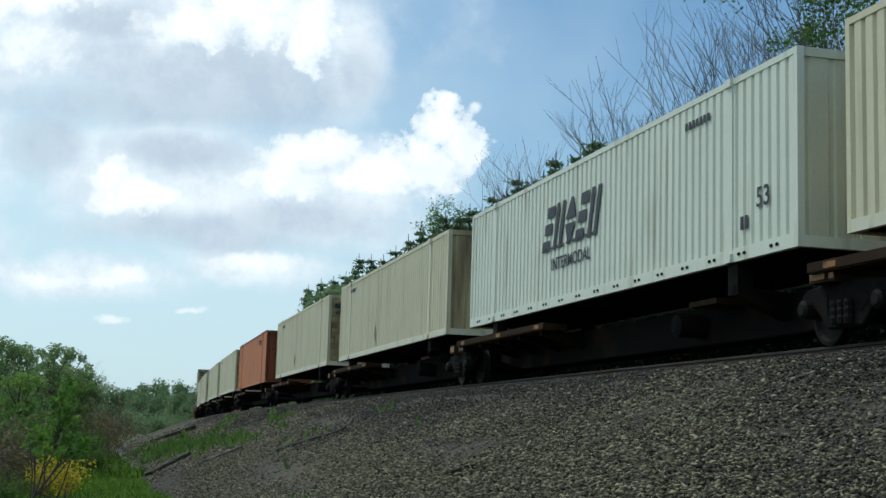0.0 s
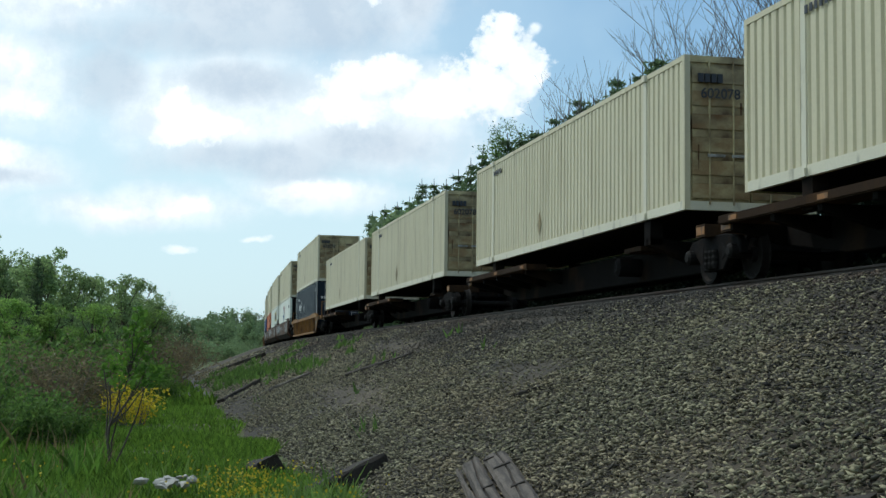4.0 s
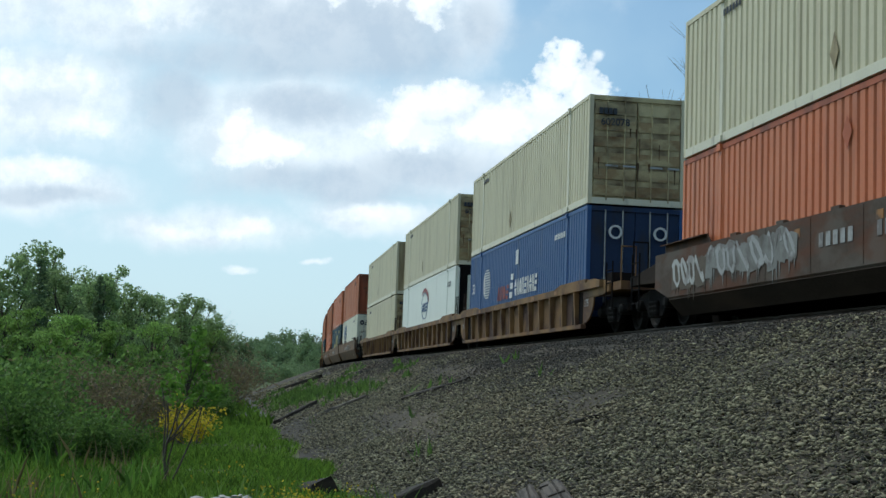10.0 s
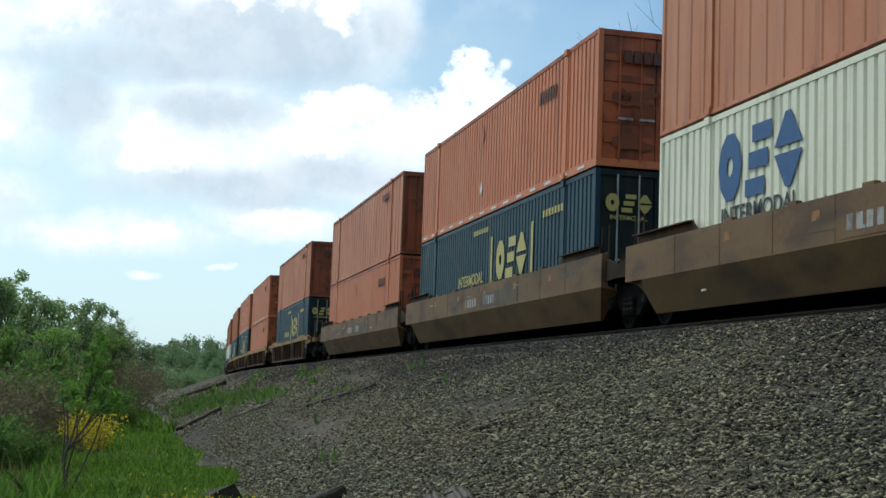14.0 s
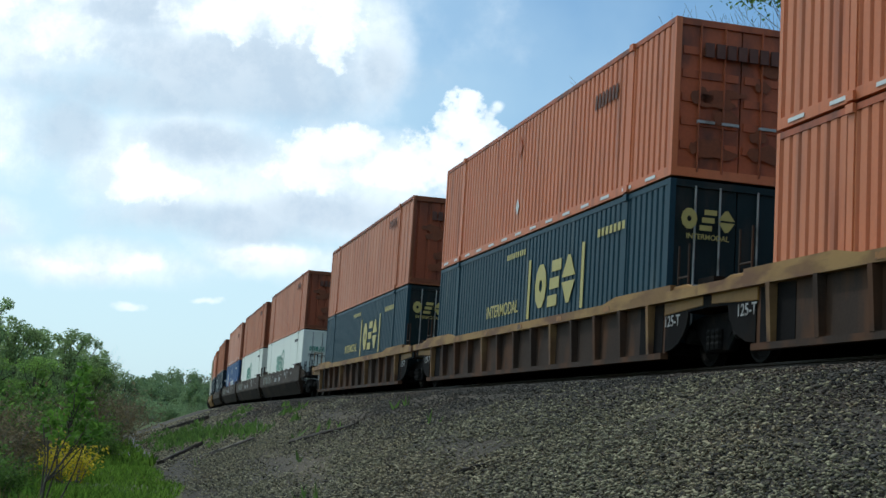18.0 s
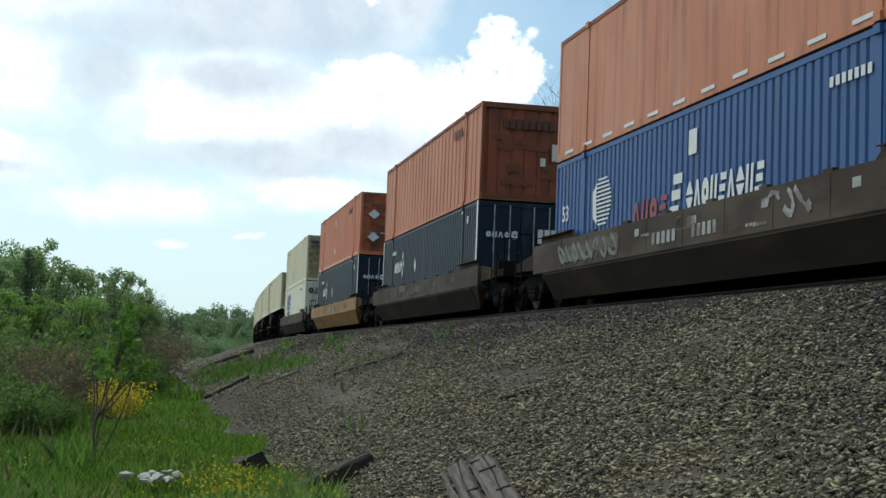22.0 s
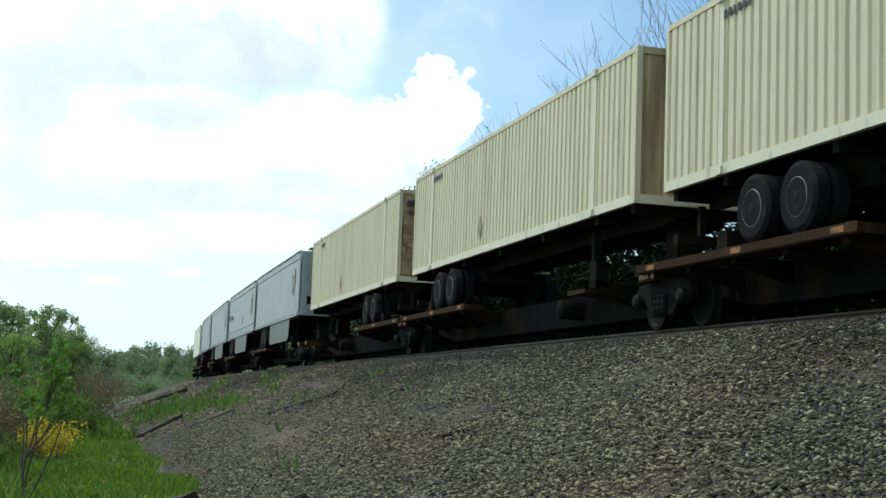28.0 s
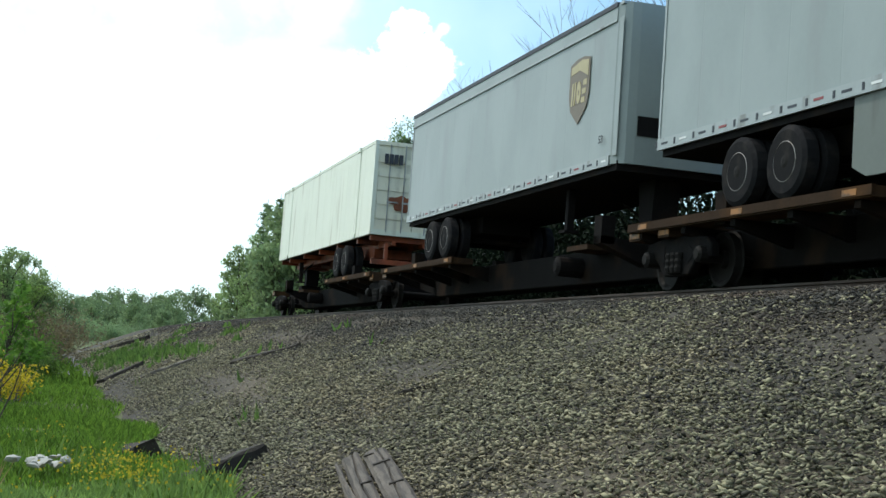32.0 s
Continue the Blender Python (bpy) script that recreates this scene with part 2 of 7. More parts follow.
RUST, GRIME = (0.13, 0.055, 0.025), (0.09, 0.075, 0.05)
M = {
    "tan": mat("cream_paint", (0.61, 0.56, 0.385), 0.55, 0, 0.06, 1.2, (0.34, 0.285, 0.175), 0.30, (3.2, 3.2, 0.22), spread=0.2),
    "tan_rail": mat("cream_rail_paint", (0.65, 0.62, 0.48), 0.55, 0, 0.06, 2.0, GRIME, 0.15, (3, 3, 1)),
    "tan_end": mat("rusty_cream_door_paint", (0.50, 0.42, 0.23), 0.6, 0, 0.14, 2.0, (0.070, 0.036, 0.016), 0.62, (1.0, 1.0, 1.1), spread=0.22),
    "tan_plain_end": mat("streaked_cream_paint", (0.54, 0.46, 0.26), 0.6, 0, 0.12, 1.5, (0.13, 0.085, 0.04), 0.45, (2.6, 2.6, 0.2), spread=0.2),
    "swift": mat("pale_green_white_paint", (0.68, 0.71, 0.60), 0.5, 0, 0.05, 1.2, (0.38, 0.36, 0.26), 0.2, (2.5, 2.5, 0.3)),
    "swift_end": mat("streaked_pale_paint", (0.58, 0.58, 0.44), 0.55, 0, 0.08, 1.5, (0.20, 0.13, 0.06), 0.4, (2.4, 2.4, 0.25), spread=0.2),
    "red": mat("faded_orange_paint", (0.47, 0.165, 0.080), 0.55, 0, 0.10, 1.0, (0.185, 0.062, 0.034), 0.36, (3.2, 3.2, 0.18), spread=0.2, dust=(0.56, 0.25, 0.15), dust_amt=0.40, dust_scale=(1.2, 0.8, 0.4)),
    "orange_old": mat("sunned_orange_paint", (0.54, 0.185, 0.072), 0.55, 0, 0.07, 1.0, (0.30, 0.10, 0.05), 0.25, (2.0, 2.0, 0.3)),
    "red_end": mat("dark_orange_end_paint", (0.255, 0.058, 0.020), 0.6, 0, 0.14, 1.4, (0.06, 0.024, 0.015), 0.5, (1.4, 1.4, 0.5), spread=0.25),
    "orange": mat("orange_paint", (0.53, 0.150, 0.054), 0.5, 0, 0.09, 1.0, (0.22, 0.065, 0.03), 0.32, (3.0, 3.0, 0.2), spread=0.2, dust=(0.55, 0.21, 0.10), dust_amt=0.3, dust_scale=(1.2, 0.8, 0.4)),
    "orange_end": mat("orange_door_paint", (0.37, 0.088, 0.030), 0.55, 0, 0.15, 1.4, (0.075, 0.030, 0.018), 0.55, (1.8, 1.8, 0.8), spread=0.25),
    "umax": mat("navy_black_paint", (0.013, 0.023, 0.036), 0.5, 0, 0.12, 1.2, (0.07, 0.075, 0.08), 0.15, (2, 2, 0.3), spec=0.2),
    "csxblue": mat("dark_teal_blue_paint", (0.011, 0.041, 0.060), 0.5, 0, 0.12, 1.2, (0.08, 0.10, 0.10), 0.15, (2, 2, 0.3), spec=0.2),
    # the side's teal darkened for end walls that face away from the sun
    "csxblue_end": mat("shaded_teal_end_paint", (0.008, 0.019, 0.021), 0.5, 0, 0.15, 1.2, (0.035, 0.032, 0.026), 0.3, (2, 2, 0.6), spec=0.2),
    "blue": mat("blue_paint", (0.024, 0.080, 0.22), 0.5, 0, 0.08, 1.2, (0.05, 0.08, 0.15), 0.2, (2, 2, 0.3)),
    # blue for the ends, darker than on the sides
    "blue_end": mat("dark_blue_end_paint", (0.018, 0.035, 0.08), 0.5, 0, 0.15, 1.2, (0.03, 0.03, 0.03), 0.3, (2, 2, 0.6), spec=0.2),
    "white": mat("white_paint", (0.70, 0.73, 0.65), 0.45, 0, 0.03, 1.0, (0.48, 0.48, 0.42), 0.15, (2, 2, 0.3)),
    "csxwhite": mat("off_white_paint", (0.70, 0.68, 0.54), 0.5, 0, 0.05, 1.0, (0.38, 0.36, 0.28), 0.2, (2.5, 2.5, 0.3)),
    "trailer": mat("grey_trailer_skin", (0.245, 0.28, 0.272), 0.4, 0.1, 0.04, 0.8, (0.22, 0.235, 0.23), 0.2, (1.5, 1.5, 0.3), dust=(0.30, 0.335, 0.33), dust_amt=0.45, dust_scale=(0.8, 0.5, 0.3)),
    "trailer_rail": mat("trailer_rail_metal", (0.30, 0.325, 0.32), 0.4, 0.3, 0.08, 3.0, GRIME, 0.2, (3, 3, 1)),
    "skirt": mat("grey_skirt_panel", (0.118, 0.135, 0.120), 0.5, 0, 0.06, 1.0, (0.085, 0.09, 0.08), 0.35, (2, 2, 0.5)),
    "yellow_car": mat("weathered_yellow_steel", (0.245, 0.112, 0.021), 0.65, 0, 0.2, 1.5, (0.080, 0.034, 0.013), 0.5, (1.3, 1.3, 0.6), bump=0.1, spread=0.12, dust=(0.30, 0.155, 0.040), dust_amt=0.5, dust_scale=(1.3, 0.9, 1.3)),
    "rust_car": mat("rusty_yellow_steel", (0.185, 0.095, 0.032), 0.7, 0, 0.25, 1.5, (0.075, 0.036, 0.018), 0.6, (1.2, 1.2, 0.4), bump=0.1, spread=0.12, dust=(0.24, 0.145, 0.055), dust_amt=0.45, dust_scale=(1.3, 0.9, 1.3)),
    "brown_car": mat("brown_car_paint", (0.132, 0.069, 0.028), 0.65, 0, 0.22, 0.8, (0.062, 0.036, 0.020), 0.55, (0.8, 0.55, 1.2), spread=0.12, bump=0.08, dust=(0.180, 0.106, 0.044), dust_amt=0.45, dust_scale=(1.1, 0.45, 1.6)),
    "grey_car": mat("grey_brown_car_paint", (0.070, 0.049, 0.036), 0.7, 0, 0.3, 0.9, (0.098, 0.040, 0.021), 0.55, (0.7, 0.5, 1.6), spread=0.1, bump=0.08, spec=0.2, dust=(0.125, 0.108, 0.088), dust_amt=0.55, dust_scale=(1.6, 0.9, 1.6)),
    "graffiti_grey": mat("dulled_graffiti_fill", (0.20, 0.20, 0.185), 0.65, 0, 0.3, 2.5, (0.075, 0.060, 0.048), 0.5, (2.0, 2.0, 2.0), spread=0.2),
    "dark_car": mat("dark_brown_car_paint", (0.048, 0.033, 0.024), 0.7, 0, 0.25, 0.9, (0.036, 0.021, 0.014), 0.55, (0.8, 0.5, 1.2), spread=0.12, bump=0.08, spec=0.2, dust=(0.105, 0.082, 0.060), dust_amt=0.5, dust_scale=(1.1, 0.45, 1.6)),
    "gold_car": mat("smooth_yellow_car_paint", (0.255, 0.125, 0.024), 0.6, 0, 0.18, 0.8, (0.12, 0.055, 0.016), 0.5, (0.8, 0.5, 1.0), spread=0.12, bump=0.08, dust=(0.31, 0.172, 0.048), dust_amt=0.55, dust_scale=(1.1, 0.45, 1.6)),
    "dark_rib": mat("dark_rusty_steel", (0.038, 0.024, 0.017), 0.75, 0, 0.3, 1.5, (0.088, 0.039, 0.018), 0.5, (1.2, 1.2, 0.5), bump=0.1, spread=0.12, spec=0.2),
    "yellow_chord": mat("dirty_yellow_chord", (0.19, 0.100, 0.030), 0.65, 0, 0.15, 1.5, RUST, 0.45, (1.0, 0.7, 1.0), spread=0.12, dust=(0.35, 0.205, 0.062), dust_amt=0.65, dust_scale=(1.3, 0.7, 2.0)),
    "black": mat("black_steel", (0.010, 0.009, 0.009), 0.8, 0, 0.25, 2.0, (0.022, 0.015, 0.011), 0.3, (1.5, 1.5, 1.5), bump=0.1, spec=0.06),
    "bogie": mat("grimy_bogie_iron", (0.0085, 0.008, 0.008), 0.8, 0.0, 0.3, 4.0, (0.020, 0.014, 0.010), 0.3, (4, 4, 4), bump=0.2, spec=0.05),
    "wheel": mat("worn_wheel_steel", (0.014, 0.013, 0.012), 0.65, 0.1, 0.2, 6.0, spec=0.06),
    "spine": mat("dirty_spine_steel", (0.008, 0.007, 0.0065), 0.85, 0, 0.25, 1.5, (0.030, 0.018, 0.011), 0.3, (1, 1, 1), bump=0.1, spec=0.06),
    "deck": mat("rusty_deck_steel", (0.034, 0.021, 0.013), 0.8, 0, 0.25, 1.5, (0.105, 0.050, 0.018), 0.45, (1.5, 1.0, 1), bump=0.15, spread=0.3, spec=0.06),
    "warn": mat("dirty_orange_reflector", (0.27, 0.115, 0.026), 0.55, 0, 0.2, 5.0, (0.07, 0.04, 0.02), 0.5, (6, 6, 6)),
    "tyre": mat("black_tyre_rubber", (0.013, 0.013, 0.014), 0.85, 0, 0.2, 6.0, (0.03, 0.027, 0.025), 0.3, (3, 3, 3), spec=0.06),
    "rim": mat("dull_steel_rim", (0.26, 0.25, 0.235), 0.6, 0.2, 0.1, 6.0, GRIME, 0.4, (5, 5, 5)),
    "mark_dark": mat("dark_lettering_paint", (0.035, 0.04, 0.05), 0.6, 0, 0.2, 8.0),
    "mark_navy": mat("blue_marking_paint", (0.03, 0.09, 0.22), 0.55, 0, 0.15, 8.0),
    "mark_white": mat("white_marking_paint", (0.62, 0.63, 0.62), 0.55, 0, 0.1, 8.0),
    "mark_yellow": mat("yellow_marking_paint", (0.42, 0.36, 0.12), 0.55, 0, 0.12, 8.0),
    "mark_green": mat("green_marking_paint", (0.08, 0.28, 0.20), 0.55, 0, 0.12, 8.0),
    "mark_red": mat("dark_red_marking_paint", (0.24, 0.05, 0.05), 0.55, 0, 0.12, 8.0),
    "mark_brown": mat("brown_shield_paint", (0.15, 0.12, 0.085), 0.5, 0, 0.12, 8.0),
    "mark_gold": mat("gold_shield_paint", (0.40, 0.34, 0.19), 0.5, 0, 0.12, 8.0),
    "graffiti": mat("pale_graffiti_paint", (0.33, 0.33, 0.32), 0.6, 0, 0.2, 3.0, (0.13, 0.11, 0.10), 0.5, (3, 3, 3)),
    "rail": mat("worn_rail_steel", (0.050, 0.040, 0.033), 0.6, 0.2, 0.2, 4.0, (0.035, 0.020, 0.012), 0.45, (3, 0.6, 3), spec=0.2),
    "sleeper": mat("oily_sleeper_wood", (0.034, 0.028, 0.022), 0.9, 0, 0.25, 3.0, (0.02, 0.016, 0.013), 0.4, (6, 1.2, 6), bump=0.4, bump_scale=30.0, spec=0.1),
    # near-black brown; on the lower sills it stands for their shade
    "dull_brown": mat("dull_dark_brown", (0.036, 0.026, 0.019), 0.85, 0, 0.35, 1.2, (0.060, 0.040, 0.027), 0.45, (0.8, 0.5, 1.2), spread=0.25, spec=0.1, dust=(0.018, 0.014, 0.012), dust_amt=0.45, dust_scale=(0.9, 0.35, 2.0)),
    "faded_mark": mat("faded_dark_lettering", (0.105, 0.042, 0.028), 0.65, 0, 0.25, 6.0),
    "tie": mat("weathered_tie_wood", (0.16, 0.14, 0.115), 0.85, 0, 0.25, 3.0, (0.05, 0.04, 0.03), 0.4, (6, 1.2, 6), bump=0.5, bump_scale=30.0),
    "tie_dark": mat("dark_rotten_wood", (0.034, 0.027, 0.02), 0.9, 0, 0.3, 4.0, (0.02, 0.016, 0.012), 0.3, (5, 1.5, 5), bump=0.6, bump_scale=25.0),
    "tie_grey": mat("silvered_plank_wood", (0.102, 0.084, 0.068), 0.85, 0, 0.25, 5.0, (0.040, 0.033, 0.027), 0.48, (22, 1.2, 22), bump=0.8, bump_scale=30.0, spread=0.10),
    "stone": mat("grey_tan_ballast_stone", (0.158, 0.147, 0.089), 0.8, 0, 0.25, 0.6, (0.205, 0.155, 0.094), 0.4, (0.5, 0.3, 0.5), island=True, rand=0.92, spread=0.3),
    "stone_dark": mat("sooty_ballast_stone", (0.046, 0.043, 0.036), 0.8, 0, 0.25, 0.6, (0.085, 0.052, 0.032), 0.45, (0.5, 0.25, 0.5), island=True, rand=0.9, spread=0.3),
    "bed": mat("ballast_fines", (0.043, 0.037, 0.027), 0.95, 0, 0.35, 0.6, (0.112, 0.088, 0.056), 0.5, (0.25, 0.10, 0.3), bump=1.0, bump_scale=18.0, spread=0.25),
    "earth": mat("grassy_earth", (0.078, 0.108, 0.030), 0.95, 0, 0.35, 0.25, (0.105, 0.09, 0.05), 0.3, (0.15, 0.1, 1), bump=0.6, bump_scale=6.0),
    "path": mat("grey_gravel_path", (0.10, 0.096, 0.088), 0.95, 0, 0.2, 0.8, (0.10, 0.10, 0.06), 0.3, (0.5, 0.3, 1), bump=0.6, bump_scale=20.0),
    "bark": mat("grey_brown_bark", (0.09, 0.075, 0.06), 0.9, 0, 0.25, 3.0, (0.05, 0.045, 0.035), 0.3, (6, 6, 1), bump=0.5, bump_scale=20.0),
    "twig": mat("pale_twig_bark", (0.17, 0.155, 0.14), 0.9, 0, 0.2, 3.0),
    "pale_rock": mat("pale_rubble", (0.42, 0.41, 0.38), 0.9, 0, 0.2, 6.0, (0.3, 0.28, 0.22), 0.3, (5, 5, 5)),
    "leaf": leaf_mat("spring_leaf", (0.108, 0.205, 0.056), 0.45, 0.45),
    # leaf green paled so that distance haze is part of the colour
    "leaf_hazy": leaf_mat("haze_pale_leaf", (0.265, 0.390, 0.185), 0.40, 0.55),
    "leaf_light": leaf_mat("fresh_leaf", (0.225, 0.380, 0.110), 0.45, 0.5),
    "leaf_dark": leaf_mat("conifer_needle", (0.125, 0.195, 0.105), 0.4, 0.4),
    # far leaf: the haze is mixed into the green itself
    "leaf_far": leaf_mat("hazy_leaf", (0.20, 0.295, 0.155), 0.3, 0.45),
    # near-black leaf: the shade behind the train is put into its colour
    "shade_leaf": leaf_mat("shade_black_leaf", (0.008, 0.014, 0.008), 0.4, 0.05, 0.02),
    "lock": mat("pale_lock_rod_steel", (0.34, 0.35, 0.34), 0.5, 0.2, 0.15, 6.0, GRIME, 0.3, (5, 5, 2)),
    "patch": mat("dull_repaint_patch", (0.10, 0.078, 0.055), 0.7, 0, 0.2, 2.0, (0.07, 0.05, 0.035), 0.4, (2, 2, 2)),
    "graffiti_blue": mat("grey_blue_graffiti_fill", (0.15, 0.19, 0.21), 0.65, 0, 0.25, 2.5, (0.10, 0.085, 0.075), 0.45, (2.5, 2.5, 2.5)),
    "graffiti_white": mat("white_graffiti_fill", (0.40, 0.40, 0.38), 0.65, 0, 0.2, 2.5, (0.18, 0.16, 0.15), 0.4, (2.5, 2.5, 2.5)),
    "rust_panel": mat("rusted_recess_plate", (0.145, 0.078, 0.028), 0.75, 0, 0.28, 1.8, (0.045, 0.020, 0.012), 0.62, (0.9, 0.8, 0.9), bump=0.15, spread=0.12),
    "rust_run": mat("dark_rust_run", (0.085, 0.040, 0.016), 0.8, 0, 0.3, 4.0, (0.04, 0.022, 0.012), 0.4, (3, 3, 1)),
    "rusty_panel": mat("rust_eaten_cream_panel", (0.43, 0.35, 0.185), 0.65, 0, 0.18, 2.0, (0.080, 0.042, 0.018), 0.82, (1.3, 1.3, 2.1), spread=0.36, dust=(0.20, 0.095, 0.030), dust_amt=0.5, dust_scale=(2.2, 2.2, 3.5)),
    "burn": mat("dark_worn_door_paint", (0.20, 0.058, 0.022), 0.7, 0, 0.3, 3.0, (0.07, 0.030, 0.018), 0.5, (3, 3, 3), spread=0.3),
    "dry": leaf_mat("dry_brush_stem", (0.195, 0.168, 0.105), 0.4, 0.25),
    "grass": leaf_mat("grass_blade", (0.128, 0.245, 0.042), 0.5, 0.4),
    "straw": leaf_mat("dry_grass_stalk", (0.26, 0.22, 0.12), 0.4, 0.3),
    "sap_leaf": leaf_mat("sapling_leaf", (0.115, 0.240, 0.045), 0.4, 0.45),
    "weed": leaf_mat("grey_green_weed", (0.185, 0.300, 0.090), 0.35, 0.4),
    "flower": leaf_mat("yellow_flower", (0.56, 0.47, 0.045), 0.25, 0.3),
}

# ---- mesh helpers ----


def part(name, bm, material, parent=None, label=""):
    """Links a bmesh as one mesh object, under a thing or a part."""
    me = bpy.data.meshes.new(name)
    bm.to_mesh(me)
    bm.free()
    me.materials.append(M[material] if isinstance(material, str) else material)
    ob = new(name, me)
    if parent is not None:
        ob.parent = parent
    if label:
        ob["label"] = label
    return ob


def share(name, me, parent, m=None):
    """One more object on the mesh me."""
    ob = new(name, me)
    ob.parent = parent
    if m is not None:
        ob.matrix_basis = m
    return ob


def box(bm, x0, x1, y0, y1, z0, z1):
    vs = [bm.verts.new((x, y, z)) for z in (z0, z1) for y in (y0, y1) for x in (x0, x1)]
    for f in ((0, 2, 3, 1), (4, 5, 7, 6), (0, 1, 5, 4), (2, 6, 7, 3), (0, 4, 6, 2), (1, 3, 7, 5)):
        bm.faces.new([vs[i] for i in f])
    return bm


def prism(bm, pts, a, b, axis="x"):
    """A polygon pushed from a to b along an axis. pts: (y, z) for x, (x, z) for y, (x, y) for z."""
    def at(p, k):
        return {"x": (k, p[0], p[1]), "y": (p[0], k, p[1]), "z": (p[0], p[1], k)}[axis]
    lo, hi = [bm.verts.new(at(p, a)) for p in pts], [bm.verts.new(at(p, b)) for p in pts]
    n = len(pts)
    bm.faces.new(lo[::-1]), bm.faces.new(hi)
    for i in range(n):
        bm.faces.new((lo[i], lo[(i + 1) % n], hi[(i + 1) % n], hi[i]))
    bmesh.ops.recalc_face_normals(bm, faces=bm.faces[:])
    return bm


def rod(bm, p, q, r, n=8, r2=None):
    p, q = Vector(p), Vector(q)
    d = (q - p).normalized()
    a = d.orthogonal().normalized()
    b = d.cross(a)
    rings = []
    for c, rr in ((p, r), (q, r if r2 is None else r2)):
        rings.append([bm.verts.new(c + (a * math.cos(2 * math.pi * i / n) + b * math.sin(2 * math.pi * i / n)) * rr) for i in range(n)])
    for i in range(n):
        bm.faces.new((rings[0][i], rings[0][(i + 1) % n], rings[1][(i + 1) % n], rings[1][i]))
    bm.faces.new(rings[0][::-1]), bm.faces.new(rings[1])
    return bm


def B():
    return bmesh.new()


def lathe(bm, prof, x0=0.0, y0=0.0, z0=0.0, n=20):
    """Turns (x, radius) pairs round an axle along x."""
    rings = [[bm.verts.new((x0 + x, y0 + r * math.cos(2 * math.pi * i / n), z0 + r * math.sin(2 * math.pi * i / n))) for i in range(n)] for x, r in prof]
    for a, b in zip(rings, rings[1:]):
        for i in range(n):
            bm.faces.new((a[i], a[(i + 1) % n], b[(i + 1) % n], b[i]))
    bm.faces.new(rings[0][::-1]), bm.faces.new(rings[-1])
    bmesh.ops.recalc_face_normals(bm, faces=bm.faces[:])
    return bm


def soft_edges(bm, w):
    bmesh.ops.bevel(bm, geom=[e for e in bm.edges if e.calc_face_angle(0) > 0.6], offset=w, segments=1, affect="EDGES")
    return bm


def mesh_from(name, verts, faces, material):
    me = bpy.data.meshes.new(name)
    verts, faces = np.asarray(verts, np.float32), np.asarray(faces, np.int32)
    k = faces.shape[1]
    me.vertices.add(len(verts))
    me.vertices.foreach_set("co", verts.ravel())
    me.loops.add(faces.size)
    me.loops.foreach_set("vertex_index", faces.ravel())
    me.polygons.add(len(faces))
    me.polygons.foreach_set("loop_start", np.arange(0, faces.size, k, dtype=np.int32))
    me.update(calc_edges=True)
    me.materials.append(M[material])
    return me


# ---- the line of the track: heading from curvature, metres along it from the point abreast of the camera ----
RAIL_Z = 2.90
_s = np.arange(-900.0, 900.0, 1.0)
_k = np.interp(_s, [-60, 0, 50, 100, 125, 160, 220, 300], [0.0, 0.000835, 0.000298, 0.000587, 0.00055, 0.0005, 0.0005, 0.0004])
_psi = np.cumsum(_k)
_psi -= np.interp(0, _s, _psi)
_x, _y = np.cumsum(np.sin(_psi)), np.cumsum(np.cos(_psi))
_x += 10.913 - np.interp(0, _s, _x)
_y -= np.interp(0, _s, _y)


def on_track(s, side=0.0, z=0.0):
    """The pose on the track at s: x away from the camera, y along the line, z from the top of the rail."""
    a = float(np.interp(s, _s, _psi))
    x, y = float(np.interp(s, _s, _x)), float(np.interp(s, _s, _y))
    return pose(x + side * math.cos(a), y - side * math.sin(a), RAIL_Z + z, 0, 0, -math.degrees(a))


SPEED, GAIN = 22.4443, 0.0132
RUN = []          # (thing, metres along at the start, height, turn)


def riding(ob, u, z, turn=0):
    """The thing ob rides with the train, u metres along the line at the start, turned by that many degrees."""
    ob.matrix_basis = on_track(u, 0, z) @ pose(0, 0, 0, 0, 0, turn)
    RUN.append((ob, u, z, turn))
    return ob

# ---- the setting: ground, embankment, track ----


def make_ground():
    xs = sorted(set([-2600, -1200, -600, -300, -150, -90] + list(range(-60, 61, 2)) + [90, 150, 300, 600, 1200, 2600]))
    ys = sorted(set([-2600, -1000, -400, -150, -60] + list(range(-40, 121, 2)) + [150, 200, 300, 500, 900, 1600, 3000]))
    bm = B()
    rows = []
    for y in ys:
        row = []
        for x in xs:
            z = 0.0
            if -70 < x < 70 and -50 < y < 130:
                z = 0.10 * noise.noise((x * 0.25, y * 0.25, 0)) + 0.05 * noise.noise((x * 0.9, y * 0.9, 3))
            if x > 24:
                z += min(1.8, (x - 24) * 0.12)
            row.append(bm.verts.new((x, y, z - 0.04)))
        rows.append(row)
    for a, b in zip(rows, rows[1:]):
        for i in range(len(xs) - 1):
            bm.faces.new((a[i], a[i + 1], b[i + 1], b[i]))
    for f in bm.faces:
        f.smooth = True
    return tagged(part("ground", bm, "earth"), "uneven grassy earth reaching to the horizon", "ground", kind="structure")


# lateral distance towards the camera, height: the embankment's section
SECTION = ((9.4, -0.25), (8.75, -0.02), (7.2, 0.62), (5.6, 1.28), (4.0, 1.91), (2.9, 2.37), (2.4, 2.50), (1.9, 2.60), (1.5, 2.655), (0.0, 2.67), (-1.6, 2.65), (-2.4, 2.60), (-4.5, 1.6), (-7.0, 0.3), (-8.0, -0.2))


def bank_height(lat):
    return float(np.interp(-lat, [-p[0] for p in SECTION], [p[1] for p in SECTION]))


